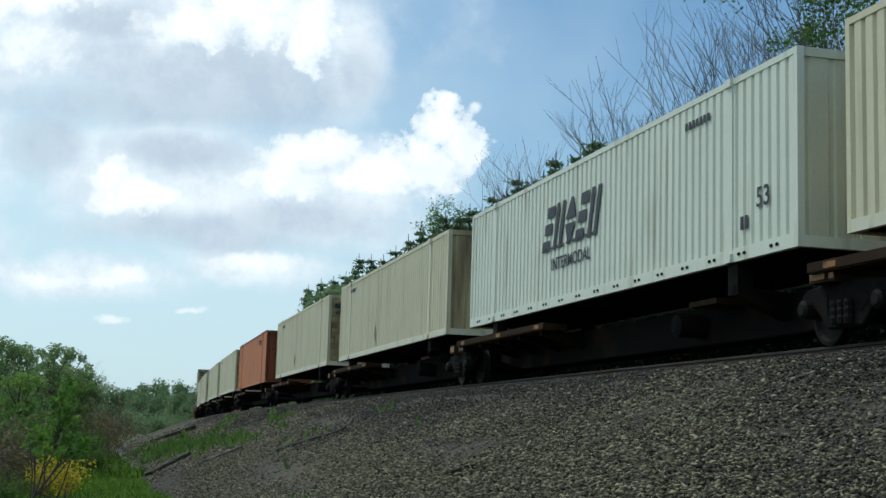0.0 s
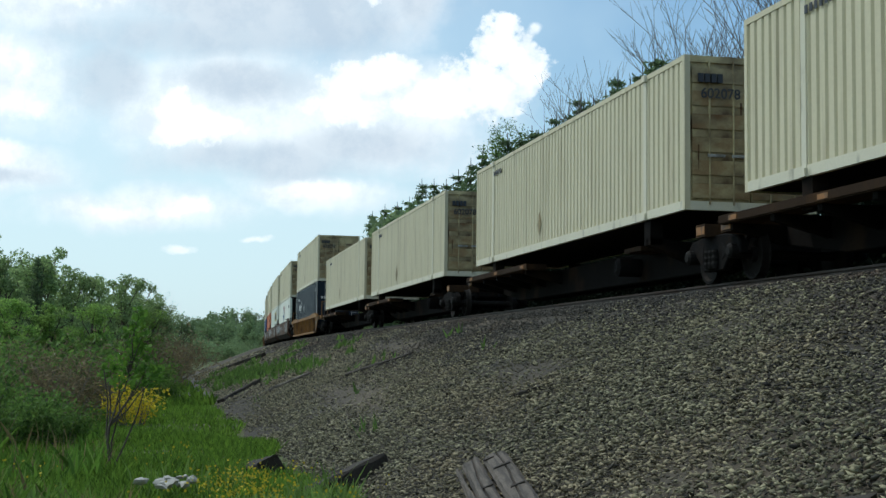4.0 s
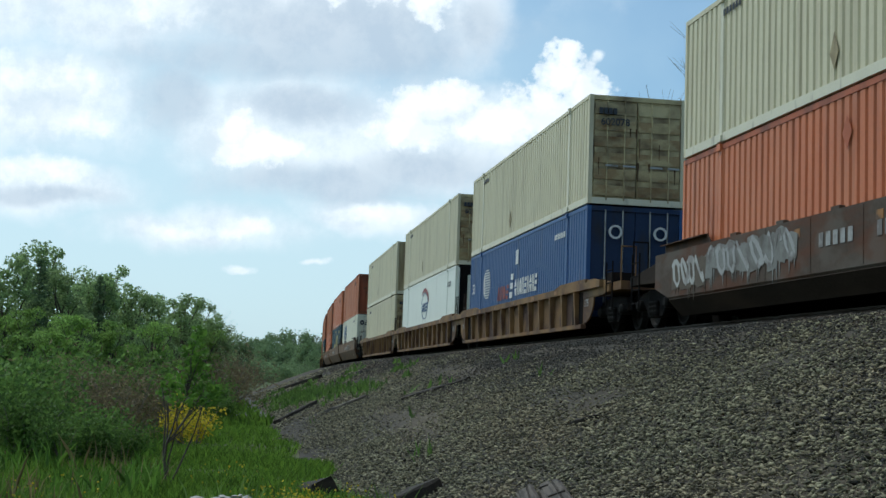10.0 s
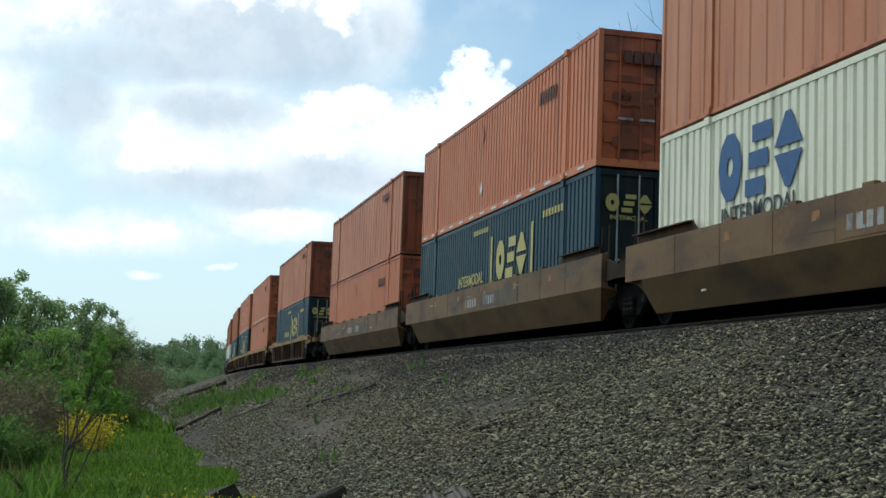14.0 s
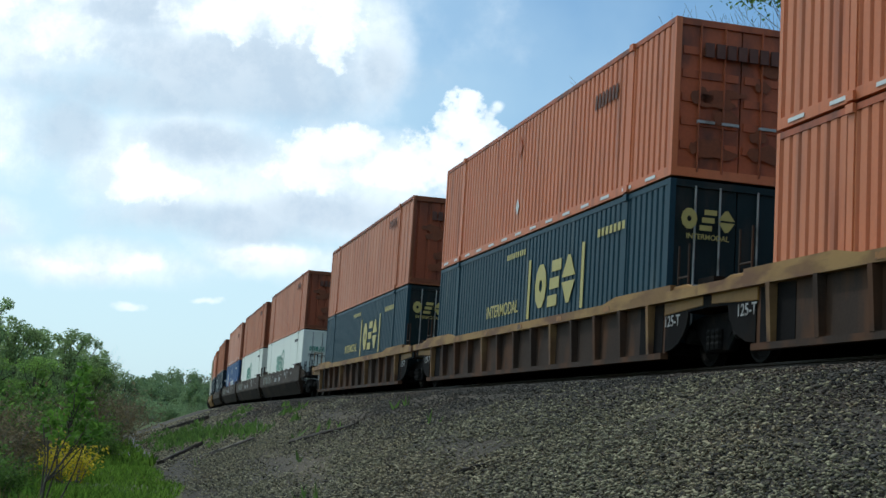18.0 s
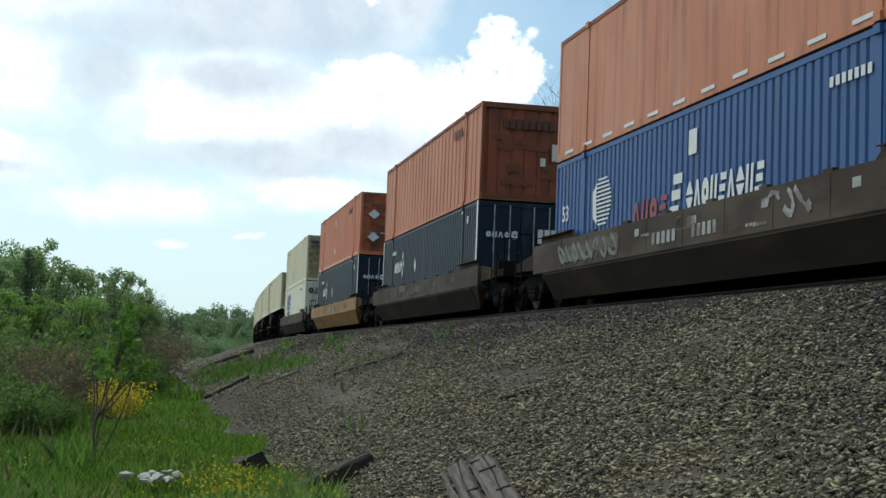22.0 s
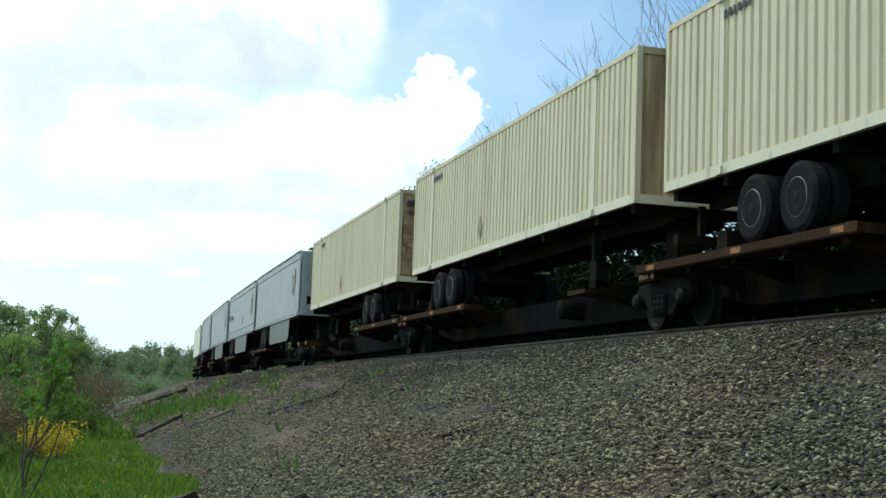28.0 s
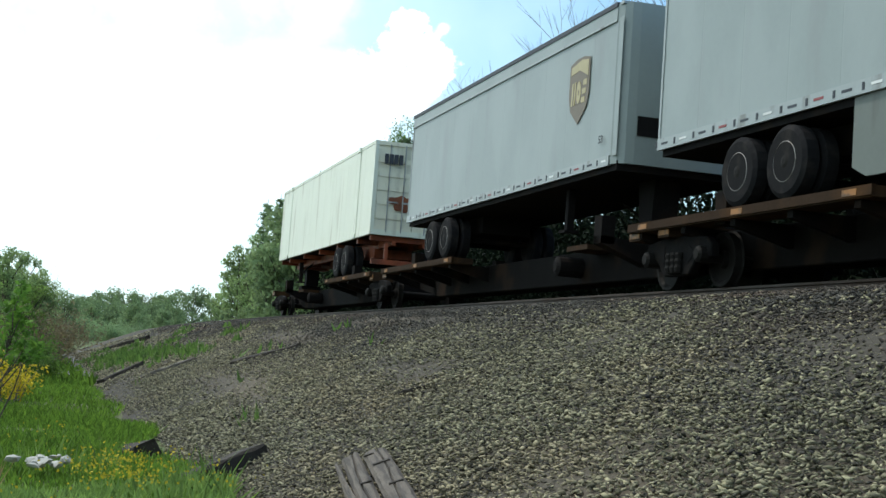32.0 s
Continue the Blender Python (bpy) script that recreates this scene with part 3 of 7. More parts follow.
def make_bank():
    bm = B()
    rows = []
    for s in list(range(-840, -90, 25)) + list(range(-90, 120, 1)) + list(range(120, 700, 10)):
        row = []
        for lat, z in SECTION:
            m = on_track(s, -lat)
            x, y = m.translation[0], m.translation[1]
            wob = 0.07 * noise.noise((x * 0.5, y * 0.5, 7)) if abs(lat) > 2.6 else 0.015 * noise.noise((x, y, 7))
            row.append(bm.verts.new((x, y, z + wob)))
        rows.append(row)
    for a, b in zip(rows, rows[1:]):
        for i in range(len(a) - 1):
            bm.faces.new((a[i], a[i + 1], b[i + 1], b[i]))
    bmesh.ops.recalc_face_normals(bm, faces=bm.faces[:])
    for f in bm.faces:
        f.smooth = True
    return tagged(part("embankment", bm, "bed"), "railway embankment of grey crushed stone and fines", "embankment", kind="structure")


def make_stones(name, sooty, material, label):
    """Crushed stone on the near slope (grey) or near the rails (sooty), thinner and larger with distance."""
    rng = np.random.default_rng(4)
    shapes = []
    for k in range(10):
        v = np.array([(1, 0.2, 0), (-1, -0.1, 0.1), (0, 1, -0.1), (0.1, -1, 0.1), (0.3, 0.25, 0.8), (-0.35, -0.2, 0.75), (0, 0, -0.6)], float)
        v += rng.uniform(-0.28, 0.28, v.shape)
        shapes.append(v)
    shapes = np.array(shapes)
    tri = np.array([(0, 2, 4), (2, 5, 4), (2, 1, 5), (1, 3, 5), (3, 4, 5), (3, 0, 4), (0, 6, 2), (2, 6, 1), (1, 6, 3), (3, 6, 0)])
    zones = ((2, 14, 900), (14, 24, 720), (24, 38, 460), (38, 60, 190), (60, 100, 60), (-12, 2, 220))
    allv, allf, base = [], [], 0
    lat_k, z_k = np.array([-p[0] for p in SECTION]), np.array([p[1] for p in SECTION])
    for s0, s1, dens in zones:
        n = int((s1 - s0) * 8.0 * dens)
        s, lat = rng.uniform(s0, s1, n), rng.uniform(1.45, 9.4, n)
        keep = lat < 8.75 + 0.45 * np.sin(s * 0.9) * np.sin(s * 0.31) + rng.uniform(-0.35, 0.35, n)
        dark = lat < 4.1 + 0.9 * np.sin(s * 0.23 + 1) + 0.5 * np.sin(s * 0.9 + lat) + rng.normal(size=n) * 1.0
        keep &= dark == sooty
        # bare strips of fines along the slope
        strip = np.sin(lat * 2.3 + 0.6 * np.sin(s * 0.12) + s * 0.05) * np.sin(s * 0.21 + lat * 0.8) + 0.35 * rng.normal(size=n)
        keep &= (strip < 0.55) | (s < 17) | (lat < 3.0)
        s, lat = s[keep], lat[keep]
        n = len(s)
        a = np.interp(s, _s, _psi)
        x = np.interp(s, _s, _x) - lat * np.cos(a)
        y = np.interp(s, _s, _y) + lat * np.sin(a)
        z = np.interp(-lat, lat_k, z_k) + 0.0
        size = (0.013 + 0.031 * rng.uniform(0, 1, n) ** 1.7) * (1.0 if s1 <= 38 else 1.3 if s1 <= 60 else 2.0)
        if s0 < 0:
            size *= 1.25
        v = shapes[rng.integers(0, len(shapes), n)] * size[:, None, None] * np.stack([np.ones(n), rng.uniform(0.34, 0.75, n), rng.uniform(0.26, 0.62, n)], 1)[:, None, :]
        t1, t2 = rng.uniform(0, 6.28, n), rng.uniform(-0.6, 0.6, n)
        c, si = np.cos(t2)[:, None], np.sin(t2)[:, None]
        vx, vz = v[..., 0] * c - v[..., 2] * si, v[..., 0] * si + v[..., 2] * c
        c, si = np.cos(t1)[:, None], np.sin(t1)[:, None]
        v = np.stack([vx * c - v[..., 1] * si, vx * si + v[..., 1] * c, vz], -1)
        v += np.stack([x, y, z + rng.uniform(-0.01, 0.06, n)], 1)[:, None, :]
        allv.append(v.reshape(-1, 3))
        allf.append((tri[None] + (base + np.arange(n) * 7)[:, None, None]).reshape(-1, 3))
        base += n * 7
    me = mesh_from(name, np.concatenate(allv), np.concatenate(allf), material)
    return tagged(new(name, me), label, "gravel", kind="stuff")


def make_track():
    for side in (-0.755, 0.755):
        bm = B()
        prof = ((-0.07, -0.18), (0.07, -0.18), (0.07, -0.165), (0.012, -0.14), (0.012, -0.05), (0.036, -0.035), (0.036, -0.004), (0.03, 0.0), (-0.03, 0.0), (-0.036, -0.004), (-0.036, -0.035), (-0.012, -0.05), (-0.012, -0.14), (-0.07, -0.165))
        rings = []
        for s in list(range(-840, -90, 30)) + list(range(-90, 200, 3)) + list(range(200, 700, 20)):
            m = on_track(s, side)
            rings.append([bm.verts.new(m @ Vector((x, 0, z))) for x, z in prof])
        for a, b in zip(rings, rings[1:]):
            for i in range(len(prof)):
                bm.faces.new((a[i], a[(i + 1) % len(prof)], b[(i + 1) % len(prof)], b[i]))
        tagged(part("rail", bm, "rail"), "steel rail with a worn bright head and rusty web", "rail", "rails", kind="structure")
    bm = box(B(), -1.3, 1.3, -0.115, 0.115, -0.36, -0.185)
    first = part("sleeper", soft_edges(bm, 0.012), "sleeper")
    tagged(first, "weathered wooden sleeper bedded in the ballast", "sleeper", "sleepers under the rails", kind="structure")
    first.matrix_basis = on_track(-6)
    for i in range(1, 230):
        copy_thing(first, on_track(-6 + i * 0.53))


make_ground()
make_bank()
make_track()
make_stones("ballast", False, "stone", "loose angular grey and tan crushed stone on the embankment")
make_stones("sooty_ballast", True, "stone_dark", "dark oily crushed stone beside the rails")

# ---- lettering and marks ----
_text = {}


def lettering(parent, words, size, x, y, z, material, name="lettering", label="", end=False):
    """Words on the near side of a thing (reading from -y ... the viewer sees them left to right along -y), or on its front end."""
    key = (words, size)
    if key not in _text:
        cu = bpy.data.curves.new("lettering", "FONT")
        cu.body, cu.size, cu.extrude, cu.align_x, cu.align_y = words, size, 0.002, "CENTER", "CENTER"
        cu.offset = size * 0.012
        tmp = new("lettering", cu)
        me = bpy.data.meshes.new_from_object(tmp.evaluated_get(bpy.context.evaluated_depsgraph_get()))
        bpy.data.objects.remove(tmp)
        _text[key] = me
    me = _text[key].copy()
    me.materials.clear()
    me.materials.append(M[material])
    ob = share(name, me, parent, pose(x, y, z, 90, 0, 0) if end else pose(x, y, z, 90, 0, -90))
    ob["kind"] = "stuff"
    if label:
        ob["label"] = label
    return ob


def plate(parent, pts, x, material, name="marking", label="", end=False, thick=0.006):
    """A flat painted shape on the near side: pts (y, z); or, on the front end, pts (x, z) at y = x."""
    bm = prism(B(), pts, x - thick, x, "y" if end else "x")
    return part(name, bm, material, parent, label)


def shapes(parent, kinds, y, z, w, h, x, material, lean=0.0, name="logo", label="", end=False, thick=0.006):
    """A brand mark as a row of plain shapes in its colour: r disc with a hole, s staggered bars, h split diamond, p two slanted bars, b bar, w wedge."""
    bm = B()
    n = len(kinds)
    step = w / n

    def add(k, pts):
        q = []
        for a, b in pts:
            # the viewer reads along -y on the side, along +x on the end
            u = -w / 2 + (k + 0.06 + 0.86 * a) * step + lean * h * b
            q.append(((y + u) if end else (y - u), z - h / 2 + h * b))
        prism(bm, q, x - thick, x, "y" if end else "x")
    for k, kind in enumerate(kinds):
        if kind == "r":
            ro = [(0.5 + 0.5 * math.cos(i * math.pi / 5), 0.5 + 0.5 * math.sin(i * math.pi / 5)) for i in range(10)]
            ri = [(0.5 + (a - 0.5) * 0.28, 0.5 + (b - 0.5) * 0.28) for a, b in ro]
            for i in range(10):
                j = (i + 1) % 10
                add(k, [ro[i], ro[j], ri[j], ri[i]])
        elif kind == "s":
            for b0, a0, a1 in ((0.0, 0.0, 0.78), (0.37, 0.14, 0.92), (0.74, 0.28, 1.06)):
                add(k, [(a0, b0), (a1, b0), (a1, b0 + 0.24), (a0, b0 + 0.24)])
        elif kind == "h":
            add(k, [(0.42, 0), (0.62, 0), (1.04, 0.45), (0.0, 0.45)])
            add(k, [(0.0, 0.55), (1.04, 0.55), (0.62, 1), (0.42, 1)])
        elif kind == "p":
            add(k, [(0.0, 0), (0.30, 0), (0.42, 1), (0.12, 1)])
            add(k, [(0.58, 0), (0.88, 0), (1.0, 1), (0.70, 1)])
        elif kind == "w":
            add(k, [(0, 0), (0.28, 0), (0.62, 1), (0.38, 1)])
            add(k, [(0.72, 0), (1.0, 0), (0.62, 1), (0.5, 0.75)])
        else:
            add(k, [(0.3, 0), (0.7, 0), (0.7, 1), (0.3, 1)])
    return tagged(part(name, bm, material, parent, label), kind="stuff")


def rail_slots(c, n=16):
    """Pairs of dark oval slots along the bottom rail."""
    bm = B()
    for i in range(n):
        for k in (0, 0.17):
            y = -7.5 + i * 0.98 + k
            prism(bm, [(y + 0.05 * math.cos(a * 0.785), 0.10 + 0.028 * math.sin(a * 0.785)) for a in range(8)], XS - 0.004, XS + 0.002, "x")
    return tagged(part("rail_slot", bm, "black", c), kind="stuff")


def bars(parent, y, z, w, h, n, x, material, lean=0.0, name="logo", label="", hollow=0.0):
    """A mark drawn as n plain blocks side by side."""
    bm = B()
    step = w / n
    for i in range(n):
        y0, y1 = y - w / 2 + i * step, y - w / 2 + (i + 0.62) * step
        cuts = ((0, 1, 0, 1),)
        if hollow:
            k, v = hollow * h / (y1 - y0), hollow
            cuts = ((0, 1, 0, v), (0, 1, 1 - v, 1), (0, k, v, 1 - v), (1 - k, 1, v, 1 - v))
        for a0, a1, b0, b1 in cuts:
            q = [(y0 + (y1 - y0) * a - lean * h * b, z - h / 2 + h * b) for a, b in ((a0, b0), (a1, b0), (a1, b1), (a0, b1))]
            prism(bm, q, x - 0.006, x, "x")
    return tagged(part(name, bm, material, parent, label), kind="stuff")


# ---- containers ----
CL, CW = 16.15, 2.59


def corrugated(y0, y1, z0, z1, x_out, depth, pitch, flat=0.5):
    """A pressed steel wall along y with upright folds; outer faces at x_out (towards -x)."""
    prof = []
    n = max(1, round((y1 - y0) / pitch))
    p = (y1 - y0) / n
    for i in range(n):
        a = y0 + i * p
        g = min(p * (1 - flat) / 3.4, 0.03)
        prof += [(a, x_out), (a + p * flat, x_out), (a + p * flat + g, x_out + depth), (a + p - g, x_out + depth)]
    prof.append((y1, x_out))
    bm = B()
    lo, hi = [bm.verts.new((x, y, z0)) for y, x in prof], [bm.verts.new((x, y, z1)) for y, x in prof]
    for i in range(len(prof) - 1):
        bm.faces.new((lo[i], hi[i], hi[i + 1], lo[i + 1]))
    return bm


def make_container(kind, height=2.875, length=CL, doors=True, wall="fine", paint="tan", rail=None, end=None, label="", rail_h=0.17):
    """A 53-foot box; origin at the middle of its underside, front end towards -y."""
    rail, end = rail or paint, end or paint
    c = tagged(new(kind), label, "container", "containers of the train")
    h2, w2 = length / 2, CW / 2
    depth, pitch, flat = {"fine": (0.038, 0.255, 0.60), "wide": (0.020, 0.55, 0.09), "flat": (0.006, 1.2, 0.84)}[wall]
    for sgn in (-1, 1):
        bm = corrugated(-h2 + 0.1, h2 - 0.1, rail_h, height - 0.08, -(w2 - 0.012), depth, pitch, flat)
        if sgn > 0:
            bmesh.ops.rotate(bm, verts=bm.verts[:], cent=(0, 0, 0), matrix=Matrix.Rotation(math.pi, 3, "Z"))
        part("side_wall", bm, paint, c)
        bm = soft_edges(box(B(), -w2, -w2 + 0.09, -h2 + 0.1, h2 - 0.1, 0.0, rail_h), 0.008)
        x = 0 if sgn < 0 else CW - 0.09
        part("bottom_rail", bm, rail, c).location.x = x
        bm = soft_edges(box(B(), -w2, -w2 + 0.07, -h2 + 0.1, h2 - 0.1, height - 0.10, height - 0.004), 0.008)
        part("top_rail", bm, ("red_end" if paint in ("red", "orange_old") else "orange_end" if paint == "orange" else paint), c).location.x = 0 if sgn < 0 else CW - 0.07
        for y in (-6.06, 6.06):
            part("load_post", soft_edges(box(B(), sgn * w2 - 0.02, sgn * w2 + 0.02, y - 0.075, y + 0.075, 0.0, height), 0.006), rail if wall == "fine" else paint, c).location.x = -sgn * 0.012
            for z in (0.0, height - 0.12):
                part("corner_fitting", soft_edges(box(B(), sgn * w2 - 0.05, sgn * w2 + 0.012, y - 0.09, y + 0.09, z - 0.004, z + 0.124), 0.01), rail, c)
        for y in (-h2, h2):
            d = 0.1 if y < 0 else -0.1
            part("corner_post", soft_edges(box(B(), sgn * w2 - 0.11 * (sgn > 0), sgn * w2 + 0.11 * (sgn < 0), min(y, y + d), max(y, y + d), 0.0, height - 0.002), 0.015), paint, c)
    part("roof", box(B(), -w2 + 0.06, w2 - 0.06, -h2 + 0.08, h2 - 0.08, height - 0.06, height - 0.02), paint, c)
    part("floor", box(B(), -w2 + 0.08, w2 - 0.08, -h2 + 0.05, h2 - 0.05, 0.03, 0.14), "black", c)
    for face in (-1, 1):
        y = face * (h2 - 0.05)
        if (face < 0) == doors:
            for k in (-1, 1):
                x0, x1 = (-w2 + 0.11, -0.012) if k < 0 else (0.012, w2 - 0.11)
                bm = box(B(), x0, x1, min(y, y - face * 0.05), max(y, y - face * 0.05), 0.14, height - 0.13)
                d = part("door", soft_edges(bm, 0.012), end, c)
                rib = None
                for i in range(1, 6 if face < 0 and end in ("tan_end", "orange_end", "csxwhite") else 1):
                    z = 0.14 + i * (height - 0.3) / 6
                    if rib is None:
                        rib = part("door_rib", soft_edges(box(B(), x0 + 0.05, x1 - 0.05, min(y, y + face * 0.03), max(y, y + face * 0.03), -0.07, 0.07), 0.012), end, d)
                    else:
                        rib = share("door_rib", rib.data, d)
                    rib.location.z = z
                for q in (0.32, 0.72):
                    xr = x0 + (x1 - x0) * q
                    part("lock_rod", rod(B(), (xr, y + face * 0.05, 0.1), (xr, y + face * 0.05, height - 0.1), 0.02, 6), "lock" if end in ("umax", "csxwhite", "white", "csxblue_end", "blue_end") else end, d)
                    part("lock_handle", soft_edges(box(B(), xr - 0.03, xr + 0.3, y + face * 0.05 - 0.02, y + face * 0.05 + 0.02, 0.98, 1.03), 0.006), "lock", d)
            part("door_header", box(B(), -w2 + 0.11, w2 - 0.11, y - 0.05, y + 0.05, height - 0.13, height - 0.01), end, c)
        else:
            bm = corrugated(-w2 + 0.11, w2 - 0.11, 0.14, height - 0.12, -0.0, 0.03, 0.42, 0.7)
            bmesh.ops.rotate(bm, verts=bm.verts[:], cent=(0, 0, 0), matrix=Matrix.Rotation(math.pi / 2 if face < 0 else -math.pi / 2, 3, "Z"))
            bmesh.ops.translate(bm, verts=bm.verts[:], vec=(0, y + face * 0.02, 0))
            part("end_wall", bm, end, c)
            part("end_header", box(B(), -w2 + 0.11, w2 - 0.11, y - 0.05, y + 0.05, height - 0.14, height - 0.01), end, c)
        part("end_sill", box(B(), -w2 + 0.11, w2 - 0.11, y - 0.05, y + 0.05, 0.0, 0.16), rail, c)
    return c


XS = -CW / 2 - 0.008      # the near side's outer face


def small_marks(c, material, h=2.9):
    """Short rows of small print near the upper front corner and low by the posts."""
    bars(c, -4.9, h - 0.42, 0.95, 0.13, 7, XS, material, name="serial_marking")
    bars(c, -6.5, 0.55, 0.28, 0.2, 2, XS, material, name="small_marking")


def diamond(c, y, z, material, s=0.2):
    plate(c, [(y - s * 0.8, z), (y, z - s * 1.3), (y + s * 0.8, z), (y, z + s * 1.3)], XS, material, "diamond_placard")


KINDS = {}


def define_containers():
    K = KINDS
    K["tan_door"] = c = make_container("container", 2.85, label="cream corrugated container with rusty ribbed doors facing ahead", paint="tan", rail="tan_rail", end="tan_end")
    bars(c, 5.6, 2.5, 0.9, 0.13, 6, XS, "mark_dark", name="serial_marking")
    plate(c, [(1.2, 0.62), (1.35, 0.35), (1.5, 0.62), (1.35, 0.95)], XS, "tan_end", "diamond_placard")
    lettering(c, "602078", 0.26, -0.62, -CL / 2 - 0.07, 2.13, "mark_dark", end=True)
    bars_end(c, -0.8, 2.42, 0.5, 0.16, 4, "mark_dark")
    rusty_doors(c)
    K["tan_plain"] = c = make_container("container", 2.85, doors=False, label="cream corrugated container with a brown-streaked plain end", paint="tan", rail="tan_rail", end="tan_plain_end")
    bars(c, 5.6, 2.5, 0.9, 0.13, 6, XS, "mark_dark", name="serial_marking")
    plate(c, [(1.2, 0.62), (1.35, 0.35), (1.5, 0.62), (1.35, 0.95)], XS, "tan_end", "diamond_placard")
    K["swift"] = c = make_container("container", 2.85, doors=False, label="pale green-white corrugated container with a dark slanted mark", paint="swift", rail="swift", end="swift_end", rail_h=0.2)
    shapes(c, "sphsp", 1.0, 1.68, 3.3, 0.95, XS, "mark_dark", 0.22)
    bars(c, 1.1, 1.25, 3.0, 0.05, 9, XS, "mark_dark", name="logo_dash")
    lettering(c, "INTERMODAL", 0.36, XS, 0.9, 0.88, "mark_dark")
    rail_slots(c)
    small_marks(c, "mark_dark", 2.85)
    lettering(c, "53", 0.42, XS, -7.1, 0.85, "mark_dark")
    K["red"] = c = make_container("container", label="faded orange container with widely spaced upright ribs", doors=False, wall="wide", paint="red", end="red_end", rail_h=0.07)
    bars(c, -5.0, 2.35, 1.3, 0.26, 6, XS - 0.01, "faded_mark", lean=0.1)
    bars_end(c, 0.15, 2.25, 1.6, 0.28, 8, "faded_mark")
    worn_doors(c, 41, 11, 0.15, 1.9)
    end_frames(c)
    for x, z, w, h in ((0.85, 1.22, 0.24, 0.5), (0.5, 1.05, 0.16, 0.24)):
        plate(c, [(x, z), (x + w, z), (x + w, z + h), (x, z + h)], -CL / 2 - 0.05, "tan_rail", "paper_sheet", end=True)
    K["orange_old"] = c = make_container("container", label="sun-faded orange container with widely spaced upright ribs", doors=False, wall="wide", paint="orange_old", end="red_end", rail_h=0.07)
    bars(c, -5.0, 2.35, 1.3, 0.26, 6, XS - 0.01, "faded_mark", lean=0.1)
    bars_end(c, 0.15, 2.25, 1.6, 0.28, 8, "faded_mark")
    worn_doors(c, 41, 11, 0.15, 1.9)
    end_frames(c)
    plate(c, [(0.3, 0.9), (0.65, 0.9), (0.65, 1.15), (0.3, 1.15)], -CL / 2 - 0.05, "tan_rail", "paper_sheet", end=True)
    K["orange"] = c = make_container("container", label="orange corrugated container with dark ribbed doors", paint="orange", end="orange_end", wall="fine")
    bars(c, -4.7, 2.15, 1.3, 0.3, 7, XS, "faded_mark", lean=0.1)
    bars_end(c, 0.1, 2.3, 1.7, 0.26, 8, "faded_mark")
    diamond(c, 0.9, 2.2, "orange_end")
    diamond(c, 0.9, 0.75, "mark_white", 0.16)
    for i in range(14):
        y = -7.4 + i * 1.13
        plate(c, [(y, 0.05), (y + 0.45, 0.05), (y + 0.45, 0.11), (y, 0.11)], XS, "mark_white", "reflector_strip")
    worn_doors(c, 23)
    K["orange_diamond"] = c = make_container("container", label="orange corrugated container with white diamond placards on its doors", paint="orange", end="orange_end", wall="fine")
    bars(c, -4.7, 2.3, 1.2, 0.26, 7, XS, "faded_mark", lean=0.1)
    for z in (2.2, 0.75):
        diamond(c, 0.9, z, "mark_white", 0.18)
    for z in (1.85, 0.8):
        plate(c, [(-0.95, z), (-0.68, z - 0.22), (-0.41, z), (-0.68, z + 0.22)], -CL / 2 - 0.09, "mark_white", "diamond_placard", end=True)
    plate(c, [(0.5, 0.75), (0.85, 0.75), (0.85, 1.1), (0.5, 1.1)], -CL / 2 - 0.09, "mark_white", "paper_sheet", end=True)
    for i in range(14):
        y = -7.4 + i * 1.13
        plate(c, [(y, 0.05), (y + 0.45, 0.05), (y + 0.45, 0.11), (y, 0.11)], XS, "mark_white", "reflector_strip")
    worn_doors(c, 29)
    K["red_flat"] = c = make_container("container", label="faded orange smooth-sided container with a row of reflector strips", doors=True, wall="flat", paint="red", end="red_end")
    bars(c, -5.0, 2.0, 1.3, 0.3, 6, XS, "faded_mark", lean=0.1)
    for i in range(12):
        y = -7.2 + i * 1.28
        plate(c, [(y, 0.10), (y + 0.55, 0.10), (y + 0.55, 0.17), (y, 0.17)], XS, "mark_white", "reflector_strip")
    K["umax"] = c = make_container("container", label="navy corrugated container with white corner posts and small white mark", paint="umax", end="umax", wall="fine")
    shapes(c, "rpwh", 4.75, 1.66, 1.3, 0.40, XS, "mark_white", 0.1)
    for dy, dz in ((0.0, 0.32), (0.16, 0.0), (-0.16, 0.0), (0.0, -0.3)):
        plate(c, [(3.75 + dy - 0.11, 1.72 + dz), (3.75 + dy, 1.72 + dz - 0.17), (3.75 + dy + 0.11, 1.72 + dz), (3.75 + dy, 1.72 + dz + 0.17)], XS, "mark_white", "logo_diamond")
    diamond(c, 1.3, 1.55, "mark_white", 0.2)
    plate(c, [(-6.15, 2.66), (-5.97, 2.66), (-5.97, 2.88), (-6.15, 2.88)], XS - 0.01, "mark_white", "white_corner_plate")
    bars(c, 5.6, 2.25, 0.8, 0.13, 5, XS, "mark_white", name="serial_marking")
    bars(c, -6.75, 2.42, 0.26, 0.22, 3, XS, "mark_white", name="small_marking")
    plate(c, [(-8.07, 0.02), (-7.9, 0.02), (-7.9, 2.88), (-8.07, 2.88)], XS, "mark_white", "white_post_face")
    plate(c, [(7.95, 0.02), (8.07, 0.02), (8.07, 2.88), (7.95, 2.88)], XS, "mark_white", "white_post_face")
    shapes(c, "rpwh", -0.72, 1.9, 0.72, 0.17, -CL / 2 - 0.076, "mark_white", name="end_marking", end=True)
    shapes(c, "r", -0.2, 1.9, 0.26, 0.26, -CL / 2 - 0.076, "mark_white", name="end_marking", end=True)
    bars_end(c, 0.8, 1.9, 0.6, 0.42, 3, "mark_white")
